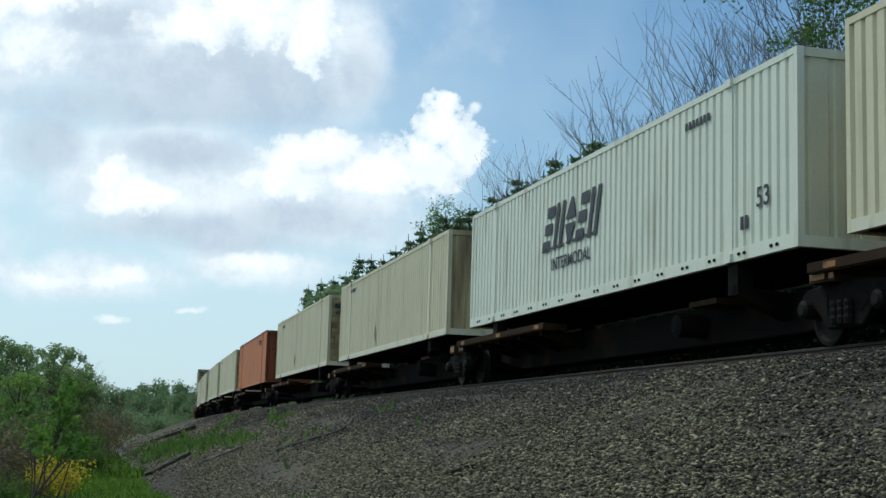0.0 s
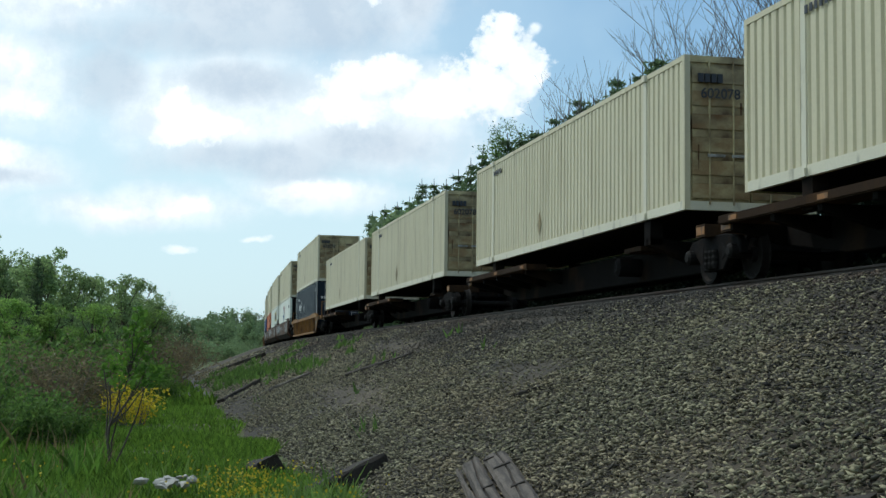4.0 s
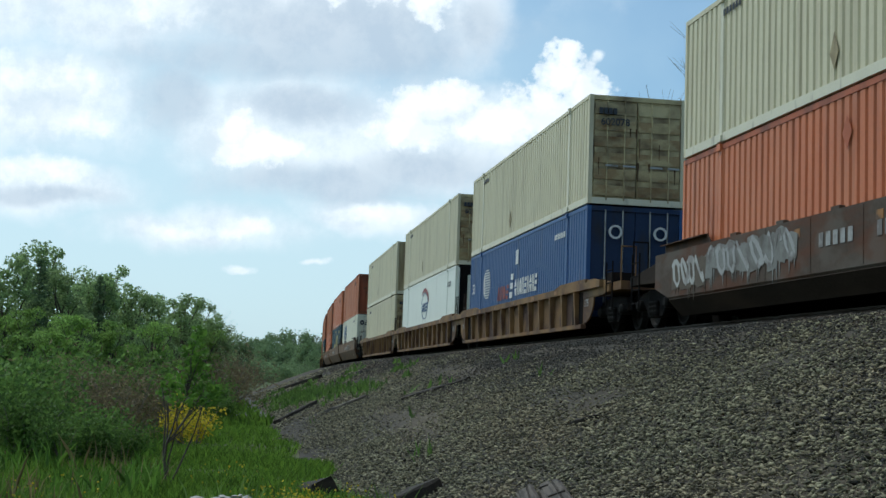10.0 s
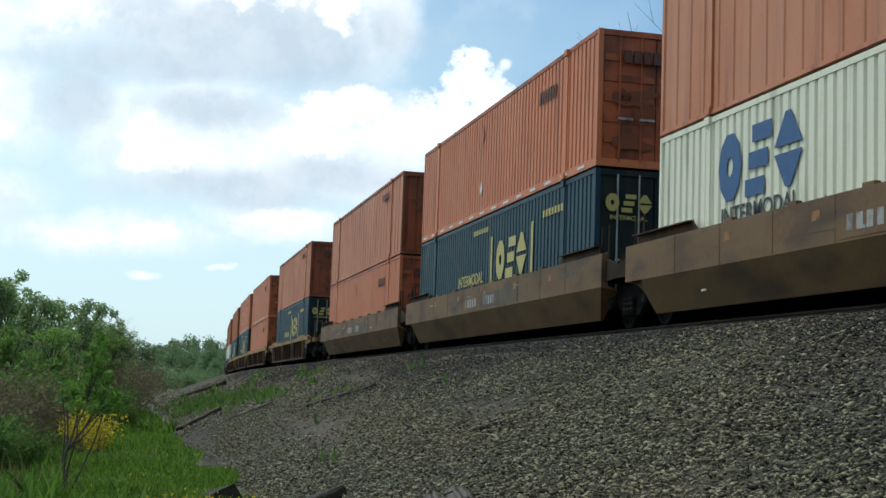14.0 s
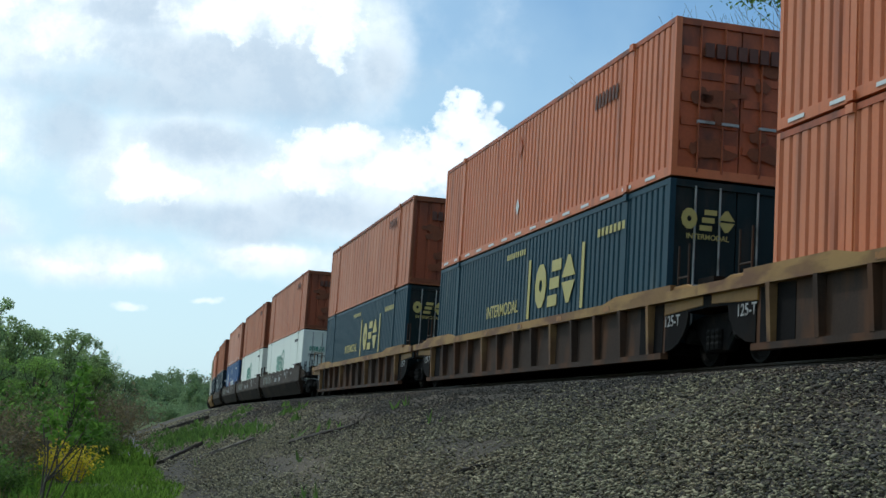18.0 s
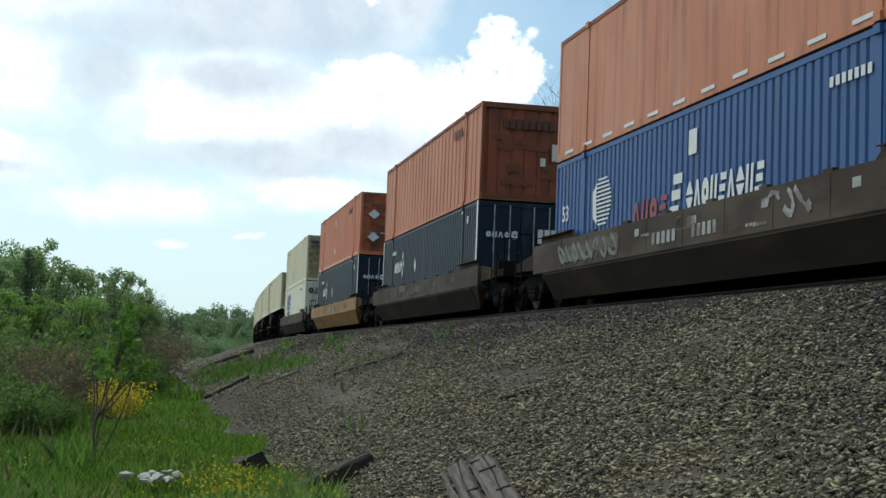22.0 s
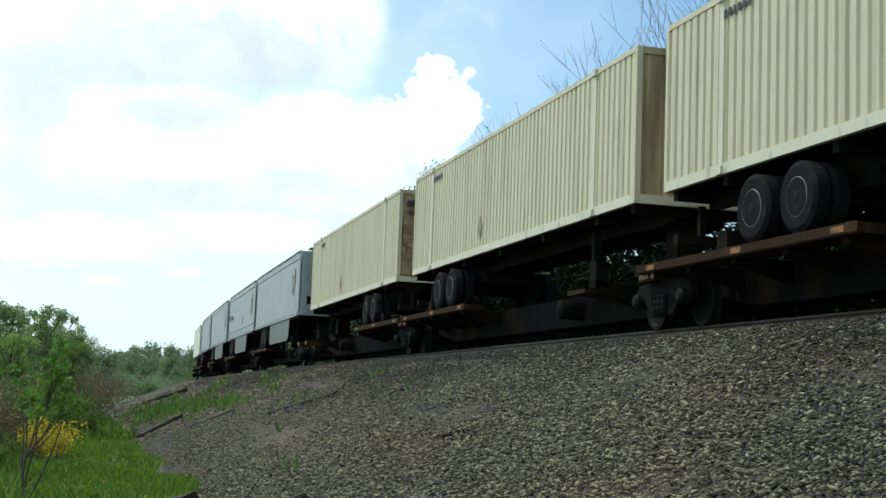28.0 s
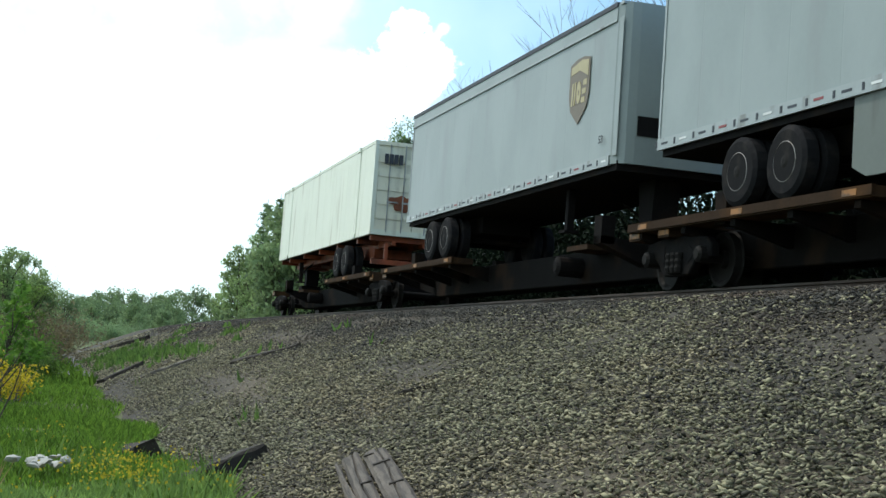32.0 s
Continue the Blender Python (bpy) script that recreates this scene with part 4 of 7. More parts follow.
    K["csxblue"] = c = make_container("container", label="dark blue corrugated container with a yellow block mark", paint="csxblue", end="csxblue_end", wall="fine")
    shapes(c, "rsh", -2.1, 1.58, 2.7, 1.02, XS, "mark_yellow")
    for y in (-3.85, -0.35):
        plate(c, [(y - 0.08, 0.9), (y + 0.08, 0.9), (y + 0.08, 2.25), (y - 0.08, 2.25)], XS, "mark_yellow", "mark_bracket")
    lettering(c, "INTERMODAL", 0.42, XS, 1.75, 1.25, "mark_yellow")
    bars(c, -5.3, 2.32, 1.5, 0.16, 7, XS, "mark_yellow", name="serial_marking")
    bars(c, 0.8, 2.5, 1.5, 0.13, 9, XS, "mark_yellow", name="small_marking")
    lettering(c, "INTERMODAL", 0.13, -0.6, -CL / 2 - 0.09, 1.86, "mark_yellow", end=True)
    shapes(c, "rsh", -0.6, 2.17, 1.05, 0.38, -CL / 2 - 0.081, "mark_yellow", name="end_marking", end=True)
    K["csxwhite"] = c = make_container("container", label="off-white corrugated container with a blue block mark", paint="csxwhite", end="csxwhite", wall="fine")
    shapes(c, "rsh", 4.3, 1.92, 2.8, 1.12, XS, "mark_navy")
    lettering(c, "INTERMODAL", 0.40, XS, 4.3, 1.12, "mark_dark")
    small_marks(c, "mark_dark")
    shapes(c, "rsh", -0.6, 2.3, 1.05, 0.36, -CL / 2 - 0.076, "mark_dark", name="end_marking", end=True)
    diamond(c, 2.3, 0.9, "mark_dark", 0.14)
    K["nfi"] = c = make_container("container", label="white smooth-sided container with a ringed red and blue mark", doors=False, wall="flat", paint="white", end="black")
    oval = ring(c, 0.2, 1.66, 0.60, "mark_navy", 0.03)
    oval.scale.y, oval.location.y = 1.6, -0.12
    shapes(c, "hps", 0.2, 1.60, 1.6, 0.40, XS - 0.002, "mark_navy", 0.15)
    arc = [radians(a) for a in range(40, 171, 13)]
    swoosh = [(0.25 + 1.35 * math.cos(a), 1.62 + 0.86 * math.sin(a)) for a in arc] + [(0.25 + 1.57 * (0.84 - 0.17 * math.sin((a - 0.7) * 1.35)) * math.cos(a), 1.62 + (0.84 - 0.17 * math.sin((a - 0.7) * 1.35)) * math.sin(a)) for a in arc[::-1]]
    plate(c, swoosh, XS - 0.004, "mark_red", "logo_swoosh")
    lettering(c, "611072", 0.3, XS, -6.6, 2.2, "mark_dark")
    unit = part("cooling_unit", soft_edges(box(B(), -0.8, 0.8, -CL / 2 - 0.16, -CL / 2 + 0.02, 0.7, 2.5), 0.03), "white", c, "white cooling unit on the dark end wall")
    part("unit_grille", box(B(), -0.5, 0.1, -CL / 2 - 0.18, -CL / 2 - 0.15, 1.3, 1.9), "black", unit)
    for x in (-1.2, 1.14):
        part("end_frame_post", box(B(), x, x + 0.06, -CL / 2 - 0.08, -CL / 2 + 0.02, 0.1, 2.8), "white", c)
    K["hunt"] = c = make_container("container", label="white corrugated container with a yellow panel mark", wall="fine", paint="white", end="csxwhite")
    plate(c, [(-5.45, 1.6), (-1.55, 1.6), (-1.55, 2.45), (-5.45, 2.45)], XS, "mark_yellow", "logo_panel")
    shapes(c, "pshprphs", -3.5, 2.02, 3.5, 0.46, XS - 0.006, "mark_dark", 0.08)
    lettering(c, "Intermodal", 0.82, XS, -3.5, 1.08, "mark_dark")
    small_marks(c, "mark_dark")
    K["blue"] = c = make_container("container", label="blue corrugated container with white block lettering bars", wall="fine", paint="blue", end="blue_end")
    shapes(c, "s", 0.80, 1.36, 0.6, 0.78, XS, "mark_white")
    shapes(c, "hwrpswhps", -1.2, 1.26, 3.1, 0.52, XS, "mark_white")
    shapes(c, "wprs", 2.1, 1.2, 1.8, 0.46, XS, "mark_red")
    stripes = B()
    for i in range(12):
        zz = -0.48 + i * 0.087
        half = math.sqrt(max(0.02, 0.3 - zz * zz))
        prism(stripes, [(4.8 - half, 1.65 + zz), (4.8 + half, 1.65 + zz), (4.8 + half, 1.65 + zz + 0.04), (4.8 - half, 1.65 + zz + 0.04)], XS - 0.006, XS, "x")
    tagged(part("logo_stripe", stripes, "mark_white", c), kind="stuff")
    plate(c, [(5.1, 1.2), (5.35, 1.35), (5.4, 1.9), (5.15, 2.1), (5.18, 1.65)], XS - 0.006, "mark_white", "logo_edge")
    lettering(c, "53", 0.50, XS, 7.3, 1.62, "mark_white")
    plate(c, [(-0.1, 2.0), (0.25, 2.0), (0.25, 2.45), (-0.1, 2.45)], XS, "mark_white", "paper_sheet")
    bars(c, -5.3, 2.34, 1.2, 0.15, 7, XS, "mark_white", name="serial_marking")
    ring_end(c, -0.55, 2.2, 0.18, "mark_white")
    ring_end(c, 0.65, 2.2, 0.18, "mark_white")
    K["tiger"] = c = make_container("container", label="white smooth-sided refrigerated container with a green mark", wall="flat", paint="white", end="white")
    shapes(c, "hprsw", 1.7, 1.55, 2.3, 0.85, XS, "mark_green", 0.15)
    ring(c, -0.2, 1.62, 0.60, "mark_green", 0.07)
    ring(c, -0.1, 1.45, 0.33, "mark_green", 0.06)
    bars(c, -5.5, 2.45, 1.3, 0.14, 8, XS, "mark_dark", name="serial_marking")
    shapes(c, "hprsw", -0.6, 1.95, 0.8, 0.24, -CL / 2 - 0.076, "mark_green", 0.1, "end_marking", end=True)
    lettering(c, "Cool Express", 0.19, -0.5, -CL / 2 - 0.09, 1.62, "mark_dark", end=True)
    lettering(c, "560389", 0.24, 0.72, -CL / 2 - 0.09, 1.95, "mark_dark", end=True)
    K["last"] = c = make_container("container", 2.85, label="clean pale green-white container with ribbed doors", paint="swift", rail="swift", end="csxwhite", wall="flat")
    bars_end(c, -0.7, 2.3, 0.6, 0.3, 4, "mark_dark")
    worn_doors(c, 31, 6, 0.4, 1.2)


def rusty_doors(c):
    """Rust-eaten pressed panels between the door ribs, and a few dark runs."""
    rng = random.Random(17)
    for row in range(6):
        for x0, x1 in ((-1.15, -0.03), (0.03, 1.15)):
            z = 0.14 + (row + 0.5) * 0.425
            bm = soft_edges(box(B(), x0, x1, -CL / 2 - 0.006, -CL / 2 + 0.004, z - 0.135, z + 0.135), 0.004)
            part("pressed_panel", bm, "rusty_panel" if row < 5 else "tan_end", c)
    bm = B()
    for i in range(9):
        x, z, l, w = rng.uniform(-1.1, 1.1), rng.uniform(0.7, 2.0), rng.uniform(0.2, 0.5), rng.uniform(0.02, 0.05)
        prism(bm, [(x, z), (x + w, z), (x + w * 0.7, z - l), (x + w * 0.35, z - l * 1.1)], -CL / 2 - 0.0085, -CL / 2 + 0.001, "y")
    tagged(part("rust_run", bm, "rust_run", c), kind="stuff")


def end_frames(c):
    """Dark frame round the pressed front wall and its stiffening bars."""
    for z, hgt in ((0.04, 0.14), (2.70, 0.16)):
        part("frame_bar", soft_edges(box(B(), -1.24, 1.24, -CL / 2 - 0.045, -CL / 2 - 0.012, z, z + hgt), 0.008), "burn", c)
    for x in (-1.27, 1.19):
        part("frame_post", soft_edges(box(B(), x, x + 0.08, -CL / 2 - 0.045, -CL / 2 - 0.012, 0.19, 2.69), 0.008), "burn", c)


def worn_doors(c, seed, count=13, low_=0.2, high_=2.1):
    """Dark worn and sooty places on orange doors, each with a ragged outline."""
    rng = random.Random(seed)
    bm = B()
    for i in range(count):
        w, hh = rng.uniform(0.3, 0.85), rng.uniform(0.14, 0.36)
        x, z = rng.uniform(-1.12, 1.1 - w), rng.uniform(low_, high_)
        n, f = 16, rng.uniform(0.5, 0.9)
        bulge = [math.sin(math.pi * k / n) ** 0.5 for k in range(n + 1)]
        low = [(x + w * k / n, z + hh * (0.5 - bulge[k] * (0.4 + 0.12 * math.sin(k * f)) + rng.uniform(-0.04, 0.04))) for k in range(n + 1)]
        high = [(x + w * k / n, z + hh * (0.56 + bulge[k] * (0.4 + 0.12 * math.cos(k * f)) + rng.uniform(-0.04, 0.04))) for k in range(n, -1, -1)]
        prism(bm, low + high, -CL / 2 - 0.003 - 0.0005 * (i % 4), -CL / 2 + 0.001, "y")
    return tagged(part("worn_paint", bm, "burn", c), kind="stuff")


def bars_end(c, x, z, w, h, n, material, proud=0.0):
    bm = B()
    step = w / n
    for i in range(n):
        box(bm, x - w / 2 + i * step, x - w / 2 + (i + 0.75) * step, -CL / 2 - 0.082 - proud, -CL / 2 - 0.03, z - h / 2, z + h / 2)
    return tagged(part("end_marking", bm, material, c), kind="stuff")


def annulus(cx, cz, r, w, lo, hi, axis, n=28):
    """A flat ring with thickness, one closed mesh."""
    bm = B()
    loops = []
    for d, rr in ((lo, r), (hi, r), (hi, r - w), (lo, r - w)):
        pts = [(cx + math.cos(2 * math.pi * i / n) * rr, cz + math.sin(2 * math.pi * i / n) * rr) for i in range(n)]
        loops.append([bm.verts.new((d, p, q) if axis == "x" else (p, d, q)) for p, q in pts])
    for k in range(4):
        for i in range(n):
            u, v = loops[k], loops[(k + 1) % 4]
            bm.faces.new((u[i], u[(i + 1) % n], v[(i + 1) % n], v[i]))
    bmesh.ops.recalc_face_normals(bm, faces=bm.faces[:])
    return bm


def ring(c, y, z, r, material, w=0.08, x=None):
    x = XS if x is None else x
    return part("ring_mark", annulus(y, z, r, w, x - 0.008, x, "x"), material, c)


def ring_end(c, x, z, r, material, w=0.05):
    return part("ring_mark", annulus(x, z, r, w, -CL / 2 - 0.088, -CL / 2 - 0.03, "y", 20), material, c)


define_containers()
_used = set()


def container(kind, u, z):
    """A container of that kind with its middle u metres along the line at the start."""
    src = KINDS[kind]
    if kind in _used:
        src = copy_thing(src, Matrix())
    _used.add(kind)
    return riding(src, u, z)

# ---- rolling stock ----


def make_bogie(parent, y, name="bogie"):
    """Two-axle truck: side frames, springs, bolster, wheelsets."""
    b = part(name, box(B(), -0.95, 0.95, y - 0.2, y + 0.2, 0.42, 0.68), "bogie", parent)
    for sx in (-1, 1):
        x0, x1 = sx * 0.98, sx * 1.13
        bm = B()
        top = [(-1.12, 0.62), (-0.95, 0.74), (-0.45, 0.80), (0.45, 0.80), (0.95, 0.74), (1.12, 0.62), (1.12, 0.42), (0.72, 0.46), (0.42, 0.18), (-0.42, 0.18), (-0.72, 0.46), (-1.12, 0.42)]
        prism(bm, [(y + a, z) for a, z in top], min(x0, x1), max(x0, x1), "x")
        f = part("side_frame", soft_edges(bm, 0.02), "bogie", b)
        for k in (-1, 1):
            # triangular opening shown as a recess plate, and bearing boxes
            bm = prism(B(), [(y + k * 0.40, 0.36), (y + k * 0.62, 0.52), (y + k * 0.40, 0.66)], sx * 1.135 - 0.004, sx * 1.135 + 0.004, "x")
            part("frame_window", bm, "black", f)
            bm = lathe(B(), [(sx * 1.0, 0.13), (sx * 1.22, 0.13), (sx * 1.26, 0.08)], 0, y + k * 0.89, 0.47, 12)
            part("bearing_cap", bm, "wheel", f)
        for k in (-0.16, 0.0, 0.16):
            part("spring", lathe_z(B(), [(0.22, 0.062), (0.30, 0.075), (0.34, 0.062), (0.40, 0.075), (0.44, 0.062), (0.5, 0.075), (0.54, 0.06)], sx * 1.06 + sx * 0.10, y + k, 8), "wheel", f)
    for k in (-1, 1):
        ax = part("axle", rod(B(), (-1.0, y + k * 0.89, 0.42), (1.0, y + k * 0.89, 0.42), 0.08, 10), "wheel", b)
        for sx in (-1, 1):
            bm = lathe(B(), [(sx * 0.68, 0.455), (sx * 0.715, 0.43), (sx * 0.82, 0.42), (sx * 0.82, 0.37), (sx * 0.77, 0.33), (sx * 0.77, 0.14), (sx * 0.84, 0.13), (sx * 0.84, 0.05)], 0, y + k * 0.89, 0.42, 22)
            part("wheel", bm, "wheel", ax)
    return b


def lathe_z(bm, prof, x, y, n=8):
    rings = [[bm.verts.new((x + r * math.cos(2 * math.pi * i / n), y + r * math.sin(2 * math.pi * i / n), z)) for i in range(n)] for z, r in prof]
    for a, b in zip(rings, rings[1:]):
        for i in range(n):
            bm.faces.new((a[i], a[(i + 1) % n], b[(i + 1) % n], b[i]))
    bm.faces.new(rings[0][::-1]), bm.faces.new(rings[-1])
    return bm


def graffiti(parent, y0, y1, z0, z1, seed, material="graffiti", x=-1.508, fill=None):
    """Sprayed scrawl: a filled patch with drips and looping bands over it, no writing."""
    rng = random.Random(seed)
    if fill:
        bm = B()
        y = y0
        while y < y1:
            w = rng.uniform(0.3, 0.6)
            a, b = z0 + rng.uniform(-0.05, 0.14), z1 - rng.uniform(0.0, 0.16)
            prism(bm, [(y, a), (y + w * 1.08, a + rng.uniform(-0.06, 0.1)), (y + w * 1.12, b + rng.uniform(-0.1, 0.06)), (y + w * 0.5, b + 0.06), (y - 0.03, b)], x - 0.003 - rng.uniform(0, 0.0015), x, "x")
            for _ in range(2):
                d = y + rng.uniform(0, w)
                prism(bm, [(d, a - rng.uniform(0.08, 0.3)), (d + 0.035, a + 0.05), (d - 0.03, a + 0.05)], x - 0.003, x, "x")
            y += w
        tagged(part("graffiti", bm, fill, parent), kind="stuff")
        x -= 0.005
    bm = B()
    y = y0
    while y < y1:
        w = rng.uniform(0.35, 0.62)
        k = rng.randint(0, 4)
        pts = []
        for i in range(9):
            t = i / 8
            a = 6.28 * t * (0.45 + 0.22 * k) + k
            pts.append((y + w * (0.5 + 0.44 * math.cos(a)) + 0.12 * t, z0 + (z1 - z0) * (0.5 + 0.45 * math.sin(a + k * 0.7))))
        for (a, b), (c, d) in zip(pts, pts[1:]):
            n = Vector((-(d - b), c - a))
            if n.length < 1e-3:
                continue
            n = n.normalized() * rng.uniform(0.025, 0.06)
            prism(bm, [(a - n[0], b - n[1]), (c - n[0], d - n[1]), (c + n[0], d + n[1]), (a + n[0], b + n[1])], x - 0.004 - rng.uniform(0, 0.002), x, "x")
        y += w * 1.0
    return tagged(part("graffiti", bm, material, parent), kind="stuff")


def block_piece(parent, y0, y1, z0, z1, seed, x=-1.508):
    """A large sprayed piece: swollen leaning forms that overlap, with dark slashes, an outline and drips, no writing."""
    rng = random.Random(seed)
    pale, dark = B(), B()
    n = 6
    step = (y1 - y0) / n
    for i in range(n):
        cy, cz = y0 + (i + 0.5) * step + rng.uniform(-0.06, 0.06), (z0 + z1) / 2 + rng.uniform(-0.04, 0.04)
        ry, rz, lean = step * rng.uniform(0.58, 0.78), (z1 - z0) / 2 * rng.uniform(0.86, 1.08), rng.uniform(-0.35, 0.35)
        form = []
        for k in range(14):
            a = 2 * math.pi * k / 14
            ca, sa = math.cos(a), math.sin(a)
            w = rng.uniform(0.86, 1.08)
            dz = rz * w * math.copysign(abs(sa) ** 0.55, sa)
            form.append((cy + ry * w * math.copysign(abs(ca) ** 0.6, ca) + lean * dz, cz + dz))
        prism(dark, [(cy + (a - cy) * 1.09, cz + (b - cz) * 1.06) for a, b in form], x - 0.0025 - 0.0012 * i, x, "x")
        prism(pale, form, x - 0.0035 - 0.0012 * i, x, "x")
        for k in range(2):
            q, b, l = cy + rng.uniform(-0.5, 0.2) * ry, cz + rng.uniform(-0.55, 0.35) * rz, rng.uniform(0.5, 0.9) * ry
            t = rng.uniform(-0.2, 0.3)
            prism(dark, [(q, b), (q + l, b + t), (q + l * 0.9, b + t + 0.10), (q + 0.02, b + 0.12)], x - 0.0045 - 0.0012 * i, x, "x")
        d = cy + rng.uniform(-0.4, 0.4) * ry
        prism(pale, [(d, z0 - rng.uniform(0.02, 0.12)), (d + 0.03, z0 + 0.1), (d - 0.03, z0 + 0.1)], x - 0.0025, x, "x")
    tagged(part("graffiti", pale, "graffiti_grey", parent), kind="stuff")
    return tagged(part("graffiti_outline", dark, "dull_brown", parent), kind="stuff")


def car_end(car, y, sgn, paint, single):
    """What stands between the well and the coupler: platform, rails, brake gear; sgn -1 ahead, +1 behind."""
    reach = 3.0 if single else 1.75
    plat = part("end_platform", soft_edges(box(B(), -1.33, 1.33, min(y, y + sgn * reach), max(y, y + sgn * reach), 0.92, 1.12), 0.02), paint, car)
    part("draft_sill", box(B(), -0.35, 0.35, min(y, y + sgn * (reach + 0.3)), max(y, y + sgn * (reach + 0.3)), 0.62, 0.93), "black", plat)
    far_end = 2.3 if single else 1.5
    for x in (-1.41, 1.35):
        bm = prism(B(), [(y, 0.84), (y + sgn * far_end, 0.90), (y + sgn * far_end, 1.14), (y + sgn * 0.9, 1.30), (y, 1.30)], x, x + 0.06, "x")
        part("end_gusset", soft_edges(bm, 0.01), {"black": "dull_brown", "yellow_chord": "gold_car"}.get(paint, paint), plat)
    if single:
        part("coupler", soft_edges(box(B(), -0.12, 0.12, min(y + sgn * reach, y + sgn * (reach + 0.85)), max(y + sgn * reach, y + sgn * (reach + 0.85)), 0.7, 0.96), 0.03), "bogie", plat)
        for x in (-1.3, -0.95, 0.95, 1.3):
            part("handrail", rod(B(), (x, y + sgn * (reach - 0.1), 1.0), (x, y + sgn * (reach - 0.1), 1.95), 0.018, 6), paint if x < 0 else "black", plat)
        part("rail_bar", rod(B(), (-1.3, y + sgn * (reach - 0.1), 1.93), (-0.95, y + sgn * (reach - 0.1), 1.93), 0.018, 6), paint, plat)
        for i in range(4):
            part("ladder_rung", rod(B(), (-1.42, y + sgn * (reach - 0.9), 0.5 + 0.3 * i), (-1.42, y + sgn * (reach - 0.4), 0.5 + 0.3 * i), 0.014, 6), "black", plat)
        for k in (0.9, 0.4):
            part("ladder_side", rod(B(), (-1.42, y + sgn * (reach - k), 0.4), (-1.42, y + sgn * (reach - k), 1.6), 0.018, 6), "black", plat)
        if sgn < 0:
            bm = B()
            for i in range(20):
                a, b = 2 * math.pi * i / 20, 2 * math.pi * (i + 1) / 20
                rod(bm, (0.2 + 0.28 * math.cos(a), y - reach + 0.25, 1.85 + 0.28 * math.sin(a)), (0.2 + 0.28 * math.cos(b), y - reach + 0.25, 1.85 + 0.28 * math.sin(b)), 0.02, 5)
            for i in range(3):
                a = 2.1 * i
                rod(bm, (0.2, y - reach + 0.25, 1.85), (0.2 + 0.28 * math.cos(a), y - reach + 0.25, 1.85 + 0.28 * math.sin(a)), 0.014, 5)
            part("brake_wheel", bm, "black", plat)
            part("brake_stand", soft_edges(box(B(), 0.05, 0.35, y - reach + 0.28, y - reach + 0.5, 1.1, 2.05), 0.03), "black", plat)
    else:
        for k in (0.35, 0.75):
            part("handrail", rod(B(), (-1.33, y + sgn * k, 0.95), (-1.33, y + sgn * k, 2.0), 0.02, 6), "dark_rib", plat)
        part("rail_bar", rod(B(), (-1.33, y + sgn * 0.35, 1.45), (-1.33, y + sgn * 0.75, 1.45), 0.018, 6), "dark_rib", plat)
    bm = box(B(), -0.9, -0.3, min(y + sgn * 0.2, y + sgn * 0.8), max(y + sgn * 0.2, y + sgn * 0.8), 1.12, 1.5)
    part("brake_cylinder", soft_edges(bm, 0.05), "black", plat)
    return plat


